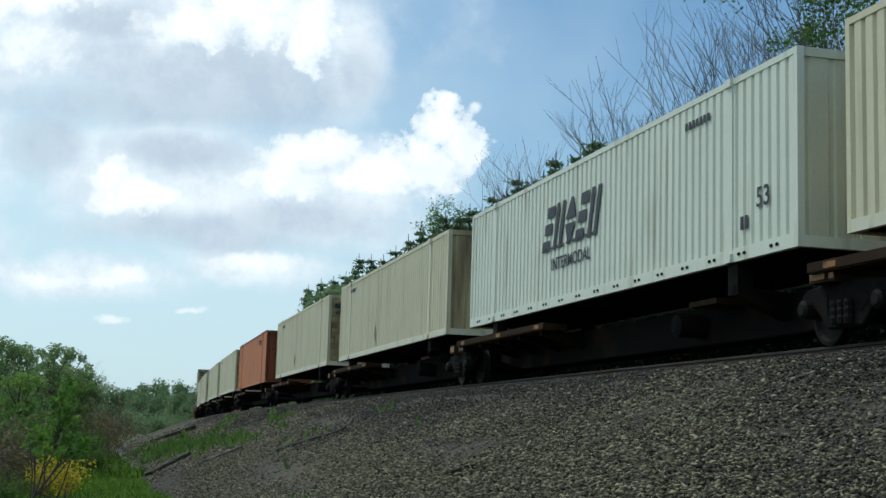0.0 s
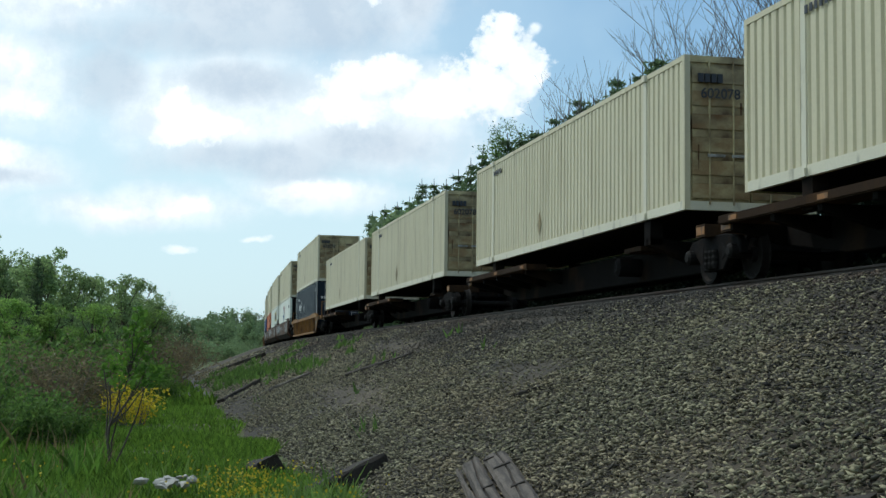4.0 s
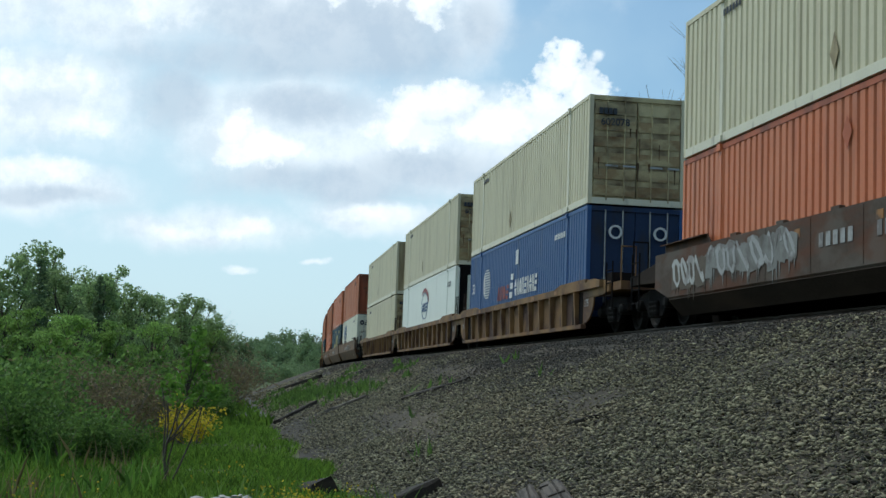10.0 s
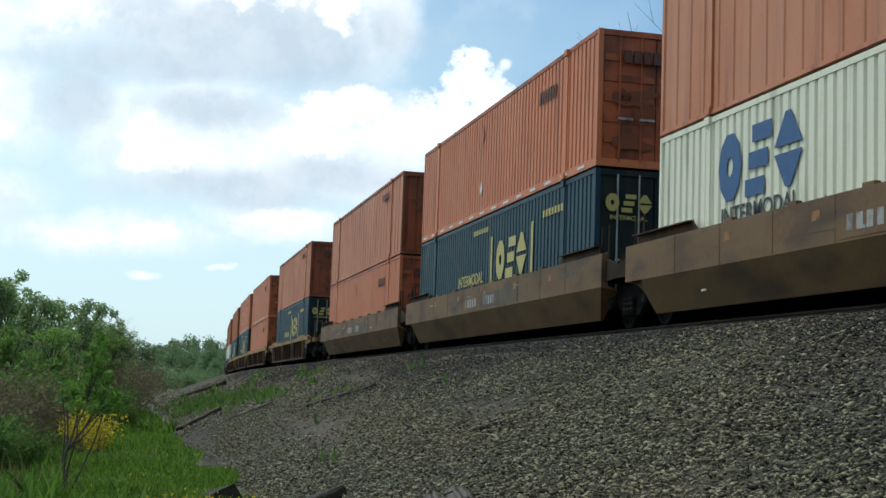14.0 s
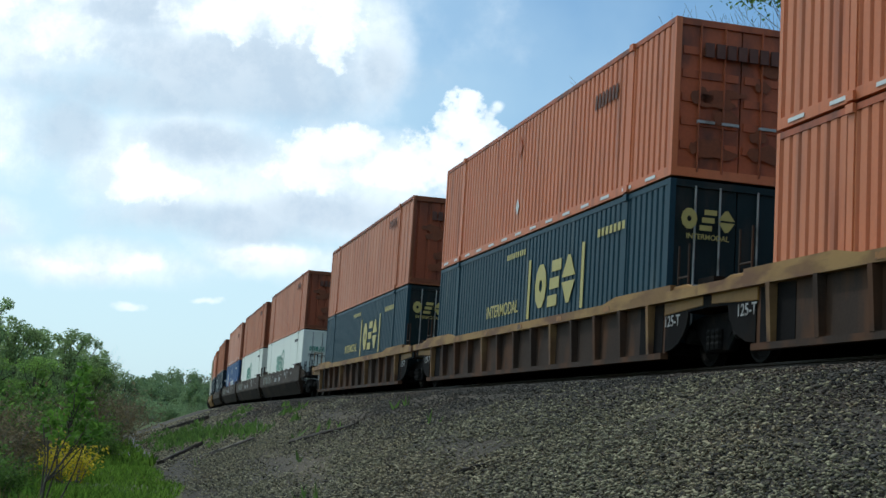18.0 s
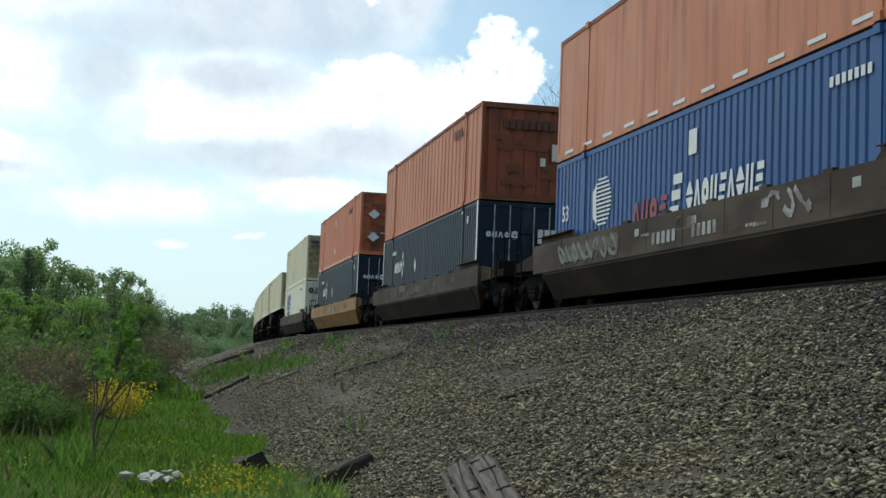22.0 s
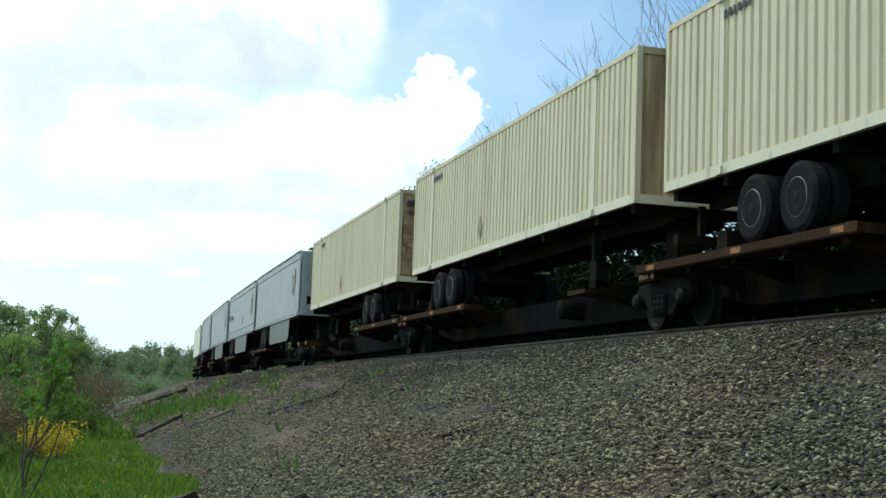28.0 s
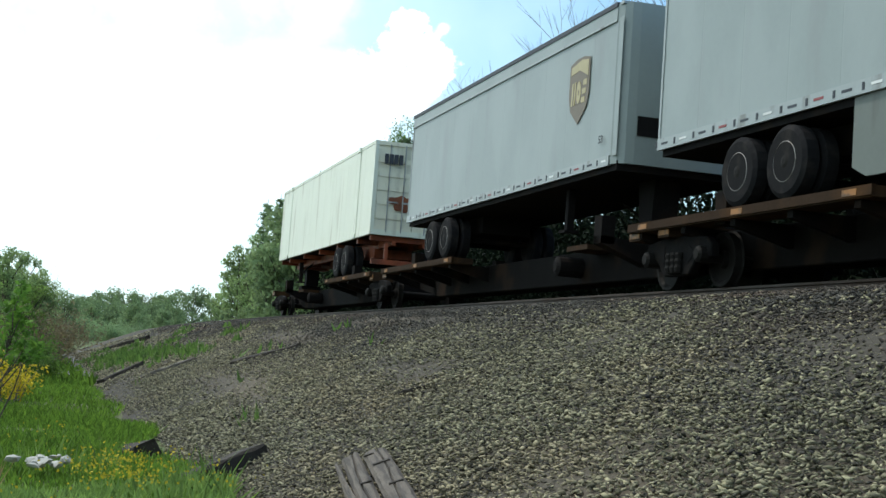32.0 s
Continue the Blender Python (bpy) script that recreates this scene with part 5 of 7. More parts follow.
def make_well(style, paint, chord, ends, label, marks=0, seed=1):
    """A well car for one 53-foot box; origin at rail height under its middle. ends: (ahead, behind), each 'single' or 'joint'."""
    car = tagged(new("well_car"), label, "well car", "well cars of the train")
    h, top, low = 8.35, ((1.42 if marks else 1.31) if style == "smooth" else 1.22), 0.10
    part("well_floor", box(B(), -1.12, 1.12, -8.2, 8.2, 0.2, 0.418), "black", car)
    for sgn in (-1, 1):
        if style == "smooth":
            knee = 0.50 if paint == "grey_car" else 0.76
            prof = [(sgn * 1.36, top), (sgn * 1.50, top), (sgn * 1.50, knee), (sgn * 1.20, 0.16), (sgn * 1.14, 0.16), (sgn * 1.14, 0.3), (sgn * 1.36, knee + 0.04)]
            bm = B()
            ring_y = [(-h - 0.75, 0.62, 0.0), (-h + 0.05, 0.0, 1.0), (h - 0.05, 0.0, 1.0), (h + 0.75, 0.62, 0.0)]
            rings = []
            for y, lift, _ in ring_y:
                rings.append([bm.verts.new((x, y, max(z, low + lift))) for x, z in prof])
            for a, b in zip(rings, rings[1:]):
                for i in range(len(prof)):
                    bm.faces.new((a[i], a[(i + 1) % len(prof)], b[(i + 1) % len(prof)], b[i]))
            bm.faces.new(rings[0][::-1]), bm.faces.new(rings[-1])
            bmesh.ops.recalc_face_normals(bm, faces=bm.faces[:])
            side = part("side_sill", bm, paint, car)
            # dark sheet laid on the slope below the knee to paint its shade
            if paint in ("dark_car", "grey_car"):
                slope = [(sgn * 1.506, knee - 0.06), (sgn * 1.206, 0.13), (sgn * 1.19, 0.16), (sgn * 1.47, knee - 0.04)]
                part("grimy_lower_sill", prism(B(), slope, -h + 0.1, h - 0.1, "y"), "dull_brown", side, "dark sheet for the shade on the sill's sloping underside")
            for i in range(9):
                # faint upright weld seams of the sill plate
                y = -6.9 + i * 1.725
                part("weld_seam", box(B(), sgn * 1.5025 - 0.004, sgn * 1.5025 + 0.004, y - 0.012, y + 0.012, knee + 0.02, top - 0.02), paint, side)
            for y in (-h + 0.9, h - 0.9):
                k = 1 if y > 0 else -1
                bm = prism(B(), [(y - k * 1.3, top + 0.002), (y + k * 1.3, top + 0.002), (y + k * 1.3, top + 0.2), (y - k * 1.05, top + 0.2)], sgn * 1.385, sgn * 1.41, "x")
                part("raised_flange", soft_edges(bm, 0.004), "dark_rib", side)
                bm = prism(B(), [(sgn * 1.37, top + 0.19), (sgn * 1.53, top + 0.16), (sgn * 1.53, top + 0.18), (sgn * 1.37, top + 0.215)], min(y - k * 1.05, y + k * 1.3), max(y - k * 1.05, y + k * 1.3), "y")
                part("flange_lip", bm, "dark_rib", side)
            for i in range(6):
                y = -5.0 + i * 2.0
                part("guide_block", soft_edges(box(B(), sgn * 1.40 - 0.05, sgn * 1.40 + 0.05, y - 0.14, y + 0.14, top, top + 0.07), 0.015), paint, side)
        else:
            side = part("side_plate", box(B(), sgn * 1.36 - 0.02, sgn * 1.36 + 0.02, -h, h, low + 0.05, top - 0.1), "rust_panel" if paint != "dark_rib" else "dark_rib", car)
            part("top_chord", soft_edges(box(B(), sgn * 1.42 - 0.09, sgn * 1.42 + 0.09, -h - 1.75, h + 1.75, top - 0.17, top), 0.02), chord, car)
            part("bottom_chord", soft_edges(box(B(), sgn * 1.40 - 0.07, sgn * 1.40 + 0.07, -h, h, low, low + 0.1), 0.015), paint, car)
            for i in range(13):
                y = -7.8 + i * 1.3
                bm = prism(B(), [(sgn * 1.37, top - 0.17), (sgn * 1.53, top - 0.17), (sgn * 1.48, low + 0.1), (sgn * 1.37, low + 0.1)], y - 0.055, y + 0.055, "y")
                part("rib", bm, paint if paint != "dark_rib" or i % 4 else "rust_car", side)
            for y in (-h - 0.45, h + 0.45):
                k = 1 if y > 0 else -1
                arc = [(y - k * 0.45 + k * 0.9 * math.sin(i * 0.314), low + 0.12 + 0.62 * (1 - math.cos(i * 0.314))) for i in range(6)]
                bm = prism(B(), arc + [(y + k * 1.3, low + 0.76), (y + k * 1.3, top - 0.17), (y - k * 0.45, top - 0.17)], sgn * 1.38 - 0.02, sgn * 1.38 + 0.02, "x")
                part("end_web", bm, paint if paint != "dark_rib" else "black", side)
            for y in (-h + 1.3, h - 1.3):
                bm = prism(B(), [(y - 1.6, top + 0.002), (y + 1.6, top + 0.002), (y + (1.6 if y > 0 else 0.9), top + 0.11), (y - (0.9 if y > 0 else 1.6), top + 0.11)], sgn * 1.42 - 0.05, sgn * 1.42 + 0.05, "x")
                part("raised_flange", bm, chord, side)
            for y in (-h + 0.62, h - 0.62):
                part("stencil_panel", box(B(), sgn * 1.385 - 0.006, sgn * 1.385 + 0.006, y - 0.5, y + 0.5, low + 0.12, top - 0.19), "black", side)
    for sgn, kind in zip((-1, 1), ends):
        single = kind == "single"
        car_end(car, sgn * (h - 0.05), sgn, chord if style != "smooth" else "black", single)
        if single:
            make_bogie(car, sgn * (h + 1.75))
        elif sgn < 0:
            make_bogie(car, -(CL / 2 + 1.7))
    x = -1.502
    if style == "smooth":
        rng = random.Random(seed)
        for i in range(5):
            y = -6.0 + i * 2.7
            plate(car, [(y, top - 0.3), (y + 0.22, top - 0.3), (y + 0.22, top - 0.16), (y, top - 0.16)], x, "warn" if marks >= 2 else "graffiti" if marks else "patch", "reflector", thick=0.004)
        if marks in (1, 3):
            if marks == 3:
                block_piece(car, -8.3, -5.2, 0.56, 1.38, seed)
                graffiti(car, 2.2, 6.0, 0.74, 1.34, seed + 7, "graffiti", fill="graffiti_blue" if seed == 2 else "graffiti_grey")
                graffiti(car, 6.2, 7.8, 0.66, 1.25, seed + 3, "graffiti_white", fill="patch")
            else:
                graffiti(car, -4.7, -3.3, 0.92, 1.34, seed, "graffiti")
                graffiti(car, 3.2, 6.8, 0.85, 1.28, seed + 7, "skirt", fill="patch")
        for i in range(5):
            y, w, z = rng.uniform(-7.5, 6.5), rng.uniform(0.4, 1.5), rng.uniform(0.84, 1.1)
            plate(car, [(y, z), (y + w, z), (y + w, z + rng.uniform(0.12, 0.26)), (y, z + 0.2)], x + 0.0005, "patch" if i % 2 else paint, "repainted_patch", thick=0.0025)
        for i in range(4):
            y = rng.uniform(-7.5, 7.0)
            bars(car, y, rng.uniform(0.85, 1.28), rng.uniform(0.2, 0.5), 0.05, rng.randint(3, 6), x - 0.003, "graffiti" if marks else "patch", name="small_stencil")
        if marks == 2:
            plate(car, [(-3.4, 0.82), (1.2, 0.82), (1.2, 1.2), (-3.4, 1.2)], x, "patch", "repainted_patch", thick=0.003)
            plate(car, [(-0.2, 0.8), (1.6, 0.8), (1.6, 1.24), (-0.2, 1.24)], x - 0.003, "brown_car", "mark_panel", thick=0.003)
        ink = "graffiti" if marks or paint != "dark_car" else "patch"
        bars(car, 0.9, 1.0, 1.2, 0.22, 5, x - 0.004, ink, name="reporting_mark")
        bars(car, -0.9, 1.0, 1.1, 0.22, 5, x - 0.004, ink, name="reporting_mark")
    else:
        for k in (-1, 1):
            lettering(car, "125-T" if paint == "dark_rib" else "125", 0.26, -1.41, k * (h + 0.28), 0.72, "graffiti")
        for i in range(5):
            y = -6.0 + i * 2.7
            plate(car, [(y, top - 0.14), (y + 0.3, top - 0.14), (y + 0.3, top - 0.04), (y, top - 0.04)], -1.515, "warn", "reflector", thick=0.004)
    return car


def make_spine(front, label, f=1):
    """A spine car unit: box-girder sill, a wheel platform at one end (f 1: behind, -1: ahead), a hitch at the other; front: 'joint' or 'single'."""
    car = tagged(new("spine_car"), label, "spine car", "spine cars of the train")

    def fbox(x0, x1, y0, y1, z0, z1):
        return box(B(), x0, x1, min(f * y0, f * y1), max(f * y0, f * y1), z0, z1)
    sill = [(-9.0, 0.95), (9.0, 0.95), (9.0, 0.62), (6.6, 0.30), (-6.6, 0.30), (-9.0, 0.62)]
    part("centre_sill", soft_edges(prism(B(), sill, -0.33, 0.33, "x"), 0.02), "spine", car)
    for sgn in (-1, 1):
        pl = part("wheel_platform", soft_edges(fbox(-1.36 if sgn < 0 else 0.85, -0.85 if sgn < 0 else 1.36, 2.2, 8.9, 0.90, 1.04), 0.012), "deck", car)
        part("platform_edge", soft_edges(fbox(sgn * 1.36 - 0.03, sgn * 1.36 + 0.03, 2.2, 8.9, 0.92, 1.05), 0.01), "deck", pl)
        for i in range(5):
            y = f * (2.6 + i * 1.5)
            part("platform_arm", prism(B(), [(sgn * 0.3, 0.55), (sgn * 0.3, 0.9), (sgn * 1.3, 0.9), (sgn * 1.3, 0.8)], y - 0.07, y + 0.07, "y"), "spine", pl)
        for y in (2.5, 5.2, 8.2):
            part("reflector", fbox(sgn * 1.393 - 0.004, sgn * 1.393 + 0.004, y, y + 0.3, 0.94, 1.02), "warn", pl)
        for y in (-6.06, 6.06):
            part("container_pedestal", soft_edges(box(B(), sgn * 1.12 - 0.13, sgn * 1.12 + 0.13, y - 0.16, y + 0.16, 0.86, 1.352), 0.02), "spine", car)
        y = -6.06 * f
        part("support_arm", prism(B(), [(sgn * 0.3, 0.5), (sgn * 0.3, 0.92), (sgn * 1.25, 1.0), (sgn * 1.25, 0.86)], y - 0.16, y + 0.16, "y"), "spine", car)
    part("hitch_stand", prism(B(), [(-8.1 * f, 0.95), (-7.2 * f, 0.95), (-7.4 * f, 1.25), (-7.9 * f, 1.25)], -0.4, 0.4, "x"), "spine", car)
    part("air_tank", lathe(B(), [(-0.9, 0.1), (-0.85, 0.2), (-0.35, 0.2), (-0.3, 0.1)], 0, -3.2 * f, 0.62, 14), "black", car)
    part("equipment_bracket", prism(B(), [(-4.9 * f, 0.95), (-3.9 * f, 0.95), (-3.9 * f, 0.86), (-4.9 * f, 0.86)], -0.95, -0.33, "x"), "deck", car)
    for y in (-9.0, 8.6):
        beam_ = part("end_beam", soft_edges(box(B(), -1.3, 1.3, y, y + 0.4, 0.78, 1.0), 0.02), "deck", car)
        part("end_reflector", box(B(), -1.306, -1.298, y + 0.02, y + 0.38, 0.82, 0.96), "warn", beam_)
    make_bogie(car, -8.95 if front == "joint" else -8.2)
    return car


def tandem(parent, y, z):
    """A dual-tyred axle pair at y; z: the axle height."""
    for k in (-0.62, 0.62):
        ax = part("axle", rod(B(), (-1.1, y + k, z), (1.1, y + k, z), 0.07, 8), "black", parent)
        for sgn in (-1, 1):
            for x in (0.92, 1.22):
                part("tyre", lathe(B(), [(sgn * (x - 0.13), 0.30), (sgn * (x - 0.13), 0.43), (sgn * (x - 0.09), 0.50), (sgn * (x + 0.09), 0.50), (sgn * (x + 0.13), 0.43), (sgn * (x + 0.13), 0.30)], 0, y + k, z, 24), "tyre", ax)
                if x > 1:
                    part("rim", lathe(B(), [(sgn * (x - 0.1), 0.29), (sgn * (x + 0.12), 0.295), (sgn * (x + 0.135), 0.27), (sgn * (x + 0.06), 0.25)], 0, y + k, z, 24), "rim", ax)
                    part("hub", lathe(B(), [(sgn * x, 0.245), (sgn * (x + 0.068), 0.24), (sgn * (x + 0.07), 0.11), (sgn * (x + 0.13), 0.09), (sgn * (x + 0.14), 0.04)], 0, y + k, z, 20), "wheel", ax)


def landing_gear(parent, y, top):
    for sgn in (-1, 1):
        leg = part("landing_leg", soft_edges(box(B(), sgn * 0.85 - 0.07, sgn * 0.85 + 0.07, y - 0.07, y + 0.07, 1.28, top), 0.01), "black", parent)
        part("sand_shoe", box(B(), sgn * 0.85 - 0.15, sgn * 0.85 + 0.15, y - 0.15, y + 0.15, 1.24, 1.29), "black", leg)
        part("leg_brace", rod(B(), (sgn * 0.85, y, 1.6), (sgn * 0.5, y + 0.9, top), 0.03, 6), "black", leg)


def make_chassis(paint="black"):
    """A container chassis standing on the car's wheel platform; z from the rail."""
    c = tagged(new("container_chassis"), "road chassis with twin-tyred tandem axles under a container" if paint == "black" else "red road chassis with twin-tyred tandem axles", "chassis", "chassis on the spine cars")
    for sgn in (-1, 1):
        part("main_beam", soft_edges(box(B(), sgn * 0.48 - 0.06, sgn * 0.48 + 0.06, -7.9, 7.9, 1.95, 2.2), 0.012), paint, c)
    for y in (-7.8, -6.06, -3, 0, 3, 6.06, 7.8):
        part("cross_bolster", soft_edges(box(B(), -1.2, 1.2, y - 0.08, y + 0.08, 2.06, 2.22), 0.012), paint, c)
    part("axle_slider", soft_edges(box(B(), -0.6, 0.6, 2.9, 6.0, 1.68, 1.96), 0.02), paint, c)
    part("rear_bumper", box(B(), -1.15, 1.15, 7.8, 7.95, 1.35, 1.5), paint, c)
    for x in (-0.7, 0.7):
        part("bumper_post", box(B(), x - 0.05, x + 0.05, 7.8, 7.9, 1.45, 2.0), paint, c)
    tandem(c, 4.35, 1.56)
    landing_gear(c, -5.2, 2.05)
    part("kingpin_plate", box(B(), -0.55, 0.55, -7.7, -6.6, 1.9, 1.98), paint, c)
    part("hitch_head", prism(B(), [(-7.6, 1.25), (-7.2, 1.25), (-7.1, 1.9), (-7.7, 1.9)], -0.25, 0.25, "x"), "black", c)
    return c


def make_trailer(length, label, shield=True, freight=False, skirt=(-3.8, 3.1), axles=3.1):
    """A grey dry-van trailer; z from the rail, its floor 2.2 m up."""
    c = tagged(new("semi_trailer"), label, "trailer", "trailers on the spine cars")
    z0, z1, w, h = 2.22, 5.10, 1.3, length / 2
    body = corrugated(-h + 0.06, h - 0.05, z0 + 0.14, z1 - 0.28, -w + 0.012, 0.002, 1.22, 0.97)
    side = part("side_skin", body, "trailer", c)
    bm = corrugated(-h + 0.06, h - 0.05, z0 + 0.14, z1 - 0.28, -w + 0.012, 0.002, 1.22, 0.97)
    bmesh.ops.rotate(bm, verts=bm.verts[:], cent=(0, 0, 0), matrix=Matrix.Rotation(math.pi, 3, "Z"))
    part("side_skin", bm, "trailer", c)
    # rounded front corners
    arc = [(-w, -h + 0.28), (-w + 0.05, -h + 0.12), (-w + 0.16, -h + 0.03), (-w + 0.32, -h), (w - 0.32, -h), (w - 0.16, -h + 0.03), (w - 0.05, -h + 0.12), (w, -h + 0.28), (w, -h + 0.32), (-w, -h + 0.32)]
    part("front_wall", prism(B(), arc, z0, z1 - 0.02, "z"), "trailer", c)
    part("roof", soft_edges(box(B(), -w + 0.01, w - 0.01, -h + 0.1, h, z1 - 0.05, z1), 0.02), "trailer_rail", c)
    part("rear_frame", soft_edges(box(B(), -w, w, h - 0.06, h, z0, z1 - 0.03), 0.02), "trailer_rail", c)
    for k in (-1, 1):
        part("rear_door", soft_edges(box(B(), k * 0.62 - 0.58, k * 0.62 + 0.58, h - 0.005, h + 0.03, z0 + 0.15, z1 - 0.2), 0.01), "trailer", c)
    part("floor", box(B(), -w + 0.05, w - 0.05, -h + 0.1, h - 0.1, z0 - 0.12, z0 + 0.05), "black", c)
    for sgn in (-1, 1):
        x = sgn * w
        part("upper_band", soft_edges(box(B(), x - 0.014, x + 0.014, -h + 0.3, h - 0.03, z1 - 0.30, z1 - 0.03), 0.005), "trailer", c)
        part("top_rail", soft_edges(box(B(), x - 0.03, x + 0.03, -h + 0.3, h - 0.02, z1 - 0.075, z1 + 0.01), 0.01), "mark_dark", c)
        part("band_moulding", box(B(), x - 0.02, x + 0.02, -h + 0.3, h - 0.03, z1 - 0.33, z1 - 0.295), "trailer_rail", c)
        br = part("bottom_rail", soft_edges(box(B(), x - 0.025, x + 0.025, -h + 0.3, h - 0.03, z0 - 0.02, z0 + 0.16), 0.01), "trailer_rail", c)
        n = int(length / 0.62)
        for i in range(n):
            y = -h + 0.4 + i * 0.62
            if sgn < 0:
                part("reflector_strip", box(B(), x - 0.03, x - 0.024, y, y + 0.22, z0 + 0.055, z0 + 0.09), ("mark_white", "mark_dark", "mark_red", "mark_dark")[i % 4], br)
                part("rail_bolt", box(B(), x - 0.032, x - 0.024, y + 0.36, y + 0.41, z0 + 0.02, z0 + 0.12), "mark_dark", br)
        if freight:
            part("rub_rail", box(B(), x - 0.022, x + 0.022, -h + 0.3, h - 0.03, z0 + 0.42, z0 + 0.47), "trailer_rail", c)
        if skirt:
            part("side_skirt", soft_edges(prism(B(), [(skirt[0] - 0.15, z0 - 0.02), (skirt[1], z0 - 0.02), (skirt[1], 1.32), (skirt[1] - 0.3, 1.18), (skirt[0] + 0.7, 1.18), (skirt[0] + 0.3, 1.24), (skirt[0] + 0.06, 1.42), (skirt[0], 1.62)], x * 0.97 - 0.012, x * 0.97 + 0.012, "x"), 0.004), "skirt", c)
    tandem(c, h - axles, 1.56)
    part("bogie_frame", soft_edges(box(B(), -0.6, 0.6, h - axles - 1.3, h - axles + 1.5, 1.7, 2.1), 0.02), "black", c)
    landing_gear(c, -h + 3.1, 2.15)
    part("hitch_head", prism(B(), [(-h + 0.7, 1.25), (-h + 1.2, 1.25), (-h + 1.3, 2.1), (-h + 0.6, 2.1)], -0.25, 0.25, "x"), "black", c)
    xm = -w - 0.004
    if shield:
        y, z = -h + 1.9, 3.80
        sh = [(-0.48, 0.56), (-0.2, 0.62), (0.15, 0.62), (0.48, 0.54), (0.48, -0.1), (0.38, -0.36), (0.0, -0.64), (-0.38, -0.36), (-0.48, -0.1)]
        s = plate(c, [(y + a, z + b) for a, b in sh], xm, "mark_brown", "shield_mark", "brown and gold shield")
        plate(c, [(y - 0.41, z + 0.52), (y - 0.1, z + 0.57), (y + 0.41, z + 0.49), (y + 0.41, z + 0.34), (y, z + 0.38), (y - 0.41, z + 0.22)], xm - 0.006, "mark_gold", "shield_top")
        shapes(c, "prs", y, z - 0.04, 0.74, 0.44, xm - 0.006, "mark_gold", name="shield_mark")
    if freight:
        lettering(c, "Freight", 0.50, xm - 0.002, 5.55, 3.62, "mark_dark")
        shapes(c, "prs", 7.05, 3.62, 1.0, 0.38, xm, "mark_dark", name="brand_bars")
        diamond_at(c, -0.4, 3.1, xm)
        ring(c, -1.2, 3.2, 0.2, "mark_dark", 0.03, xm)
    part("front_panel", box(B(), -0.95, -0.5, -h - 0.02, -h + 0.01, z0 + 0.5, z0 + 0.85), "black", c)
    lettering(c, "53", 0.2, xm - 0.022, -h + 0.7, 2.7, "mark_dark")
    return c


def diamond_at(c, y, z, x):
    plate(c, [(y - 0.17, z), (y, z - 0.28), (y + 0.17, z), (y, z + 0.28)], x, "mark_white", "diamond_placard")


# ---- the train, from the head of the clip to its last car: middle of each box along the line at the start ----
WELL_CONTAINER, WELL_TOP = 0.42, 3.345
SPINE_BOX, CHASSIS_BOX = 1.35, 2.222


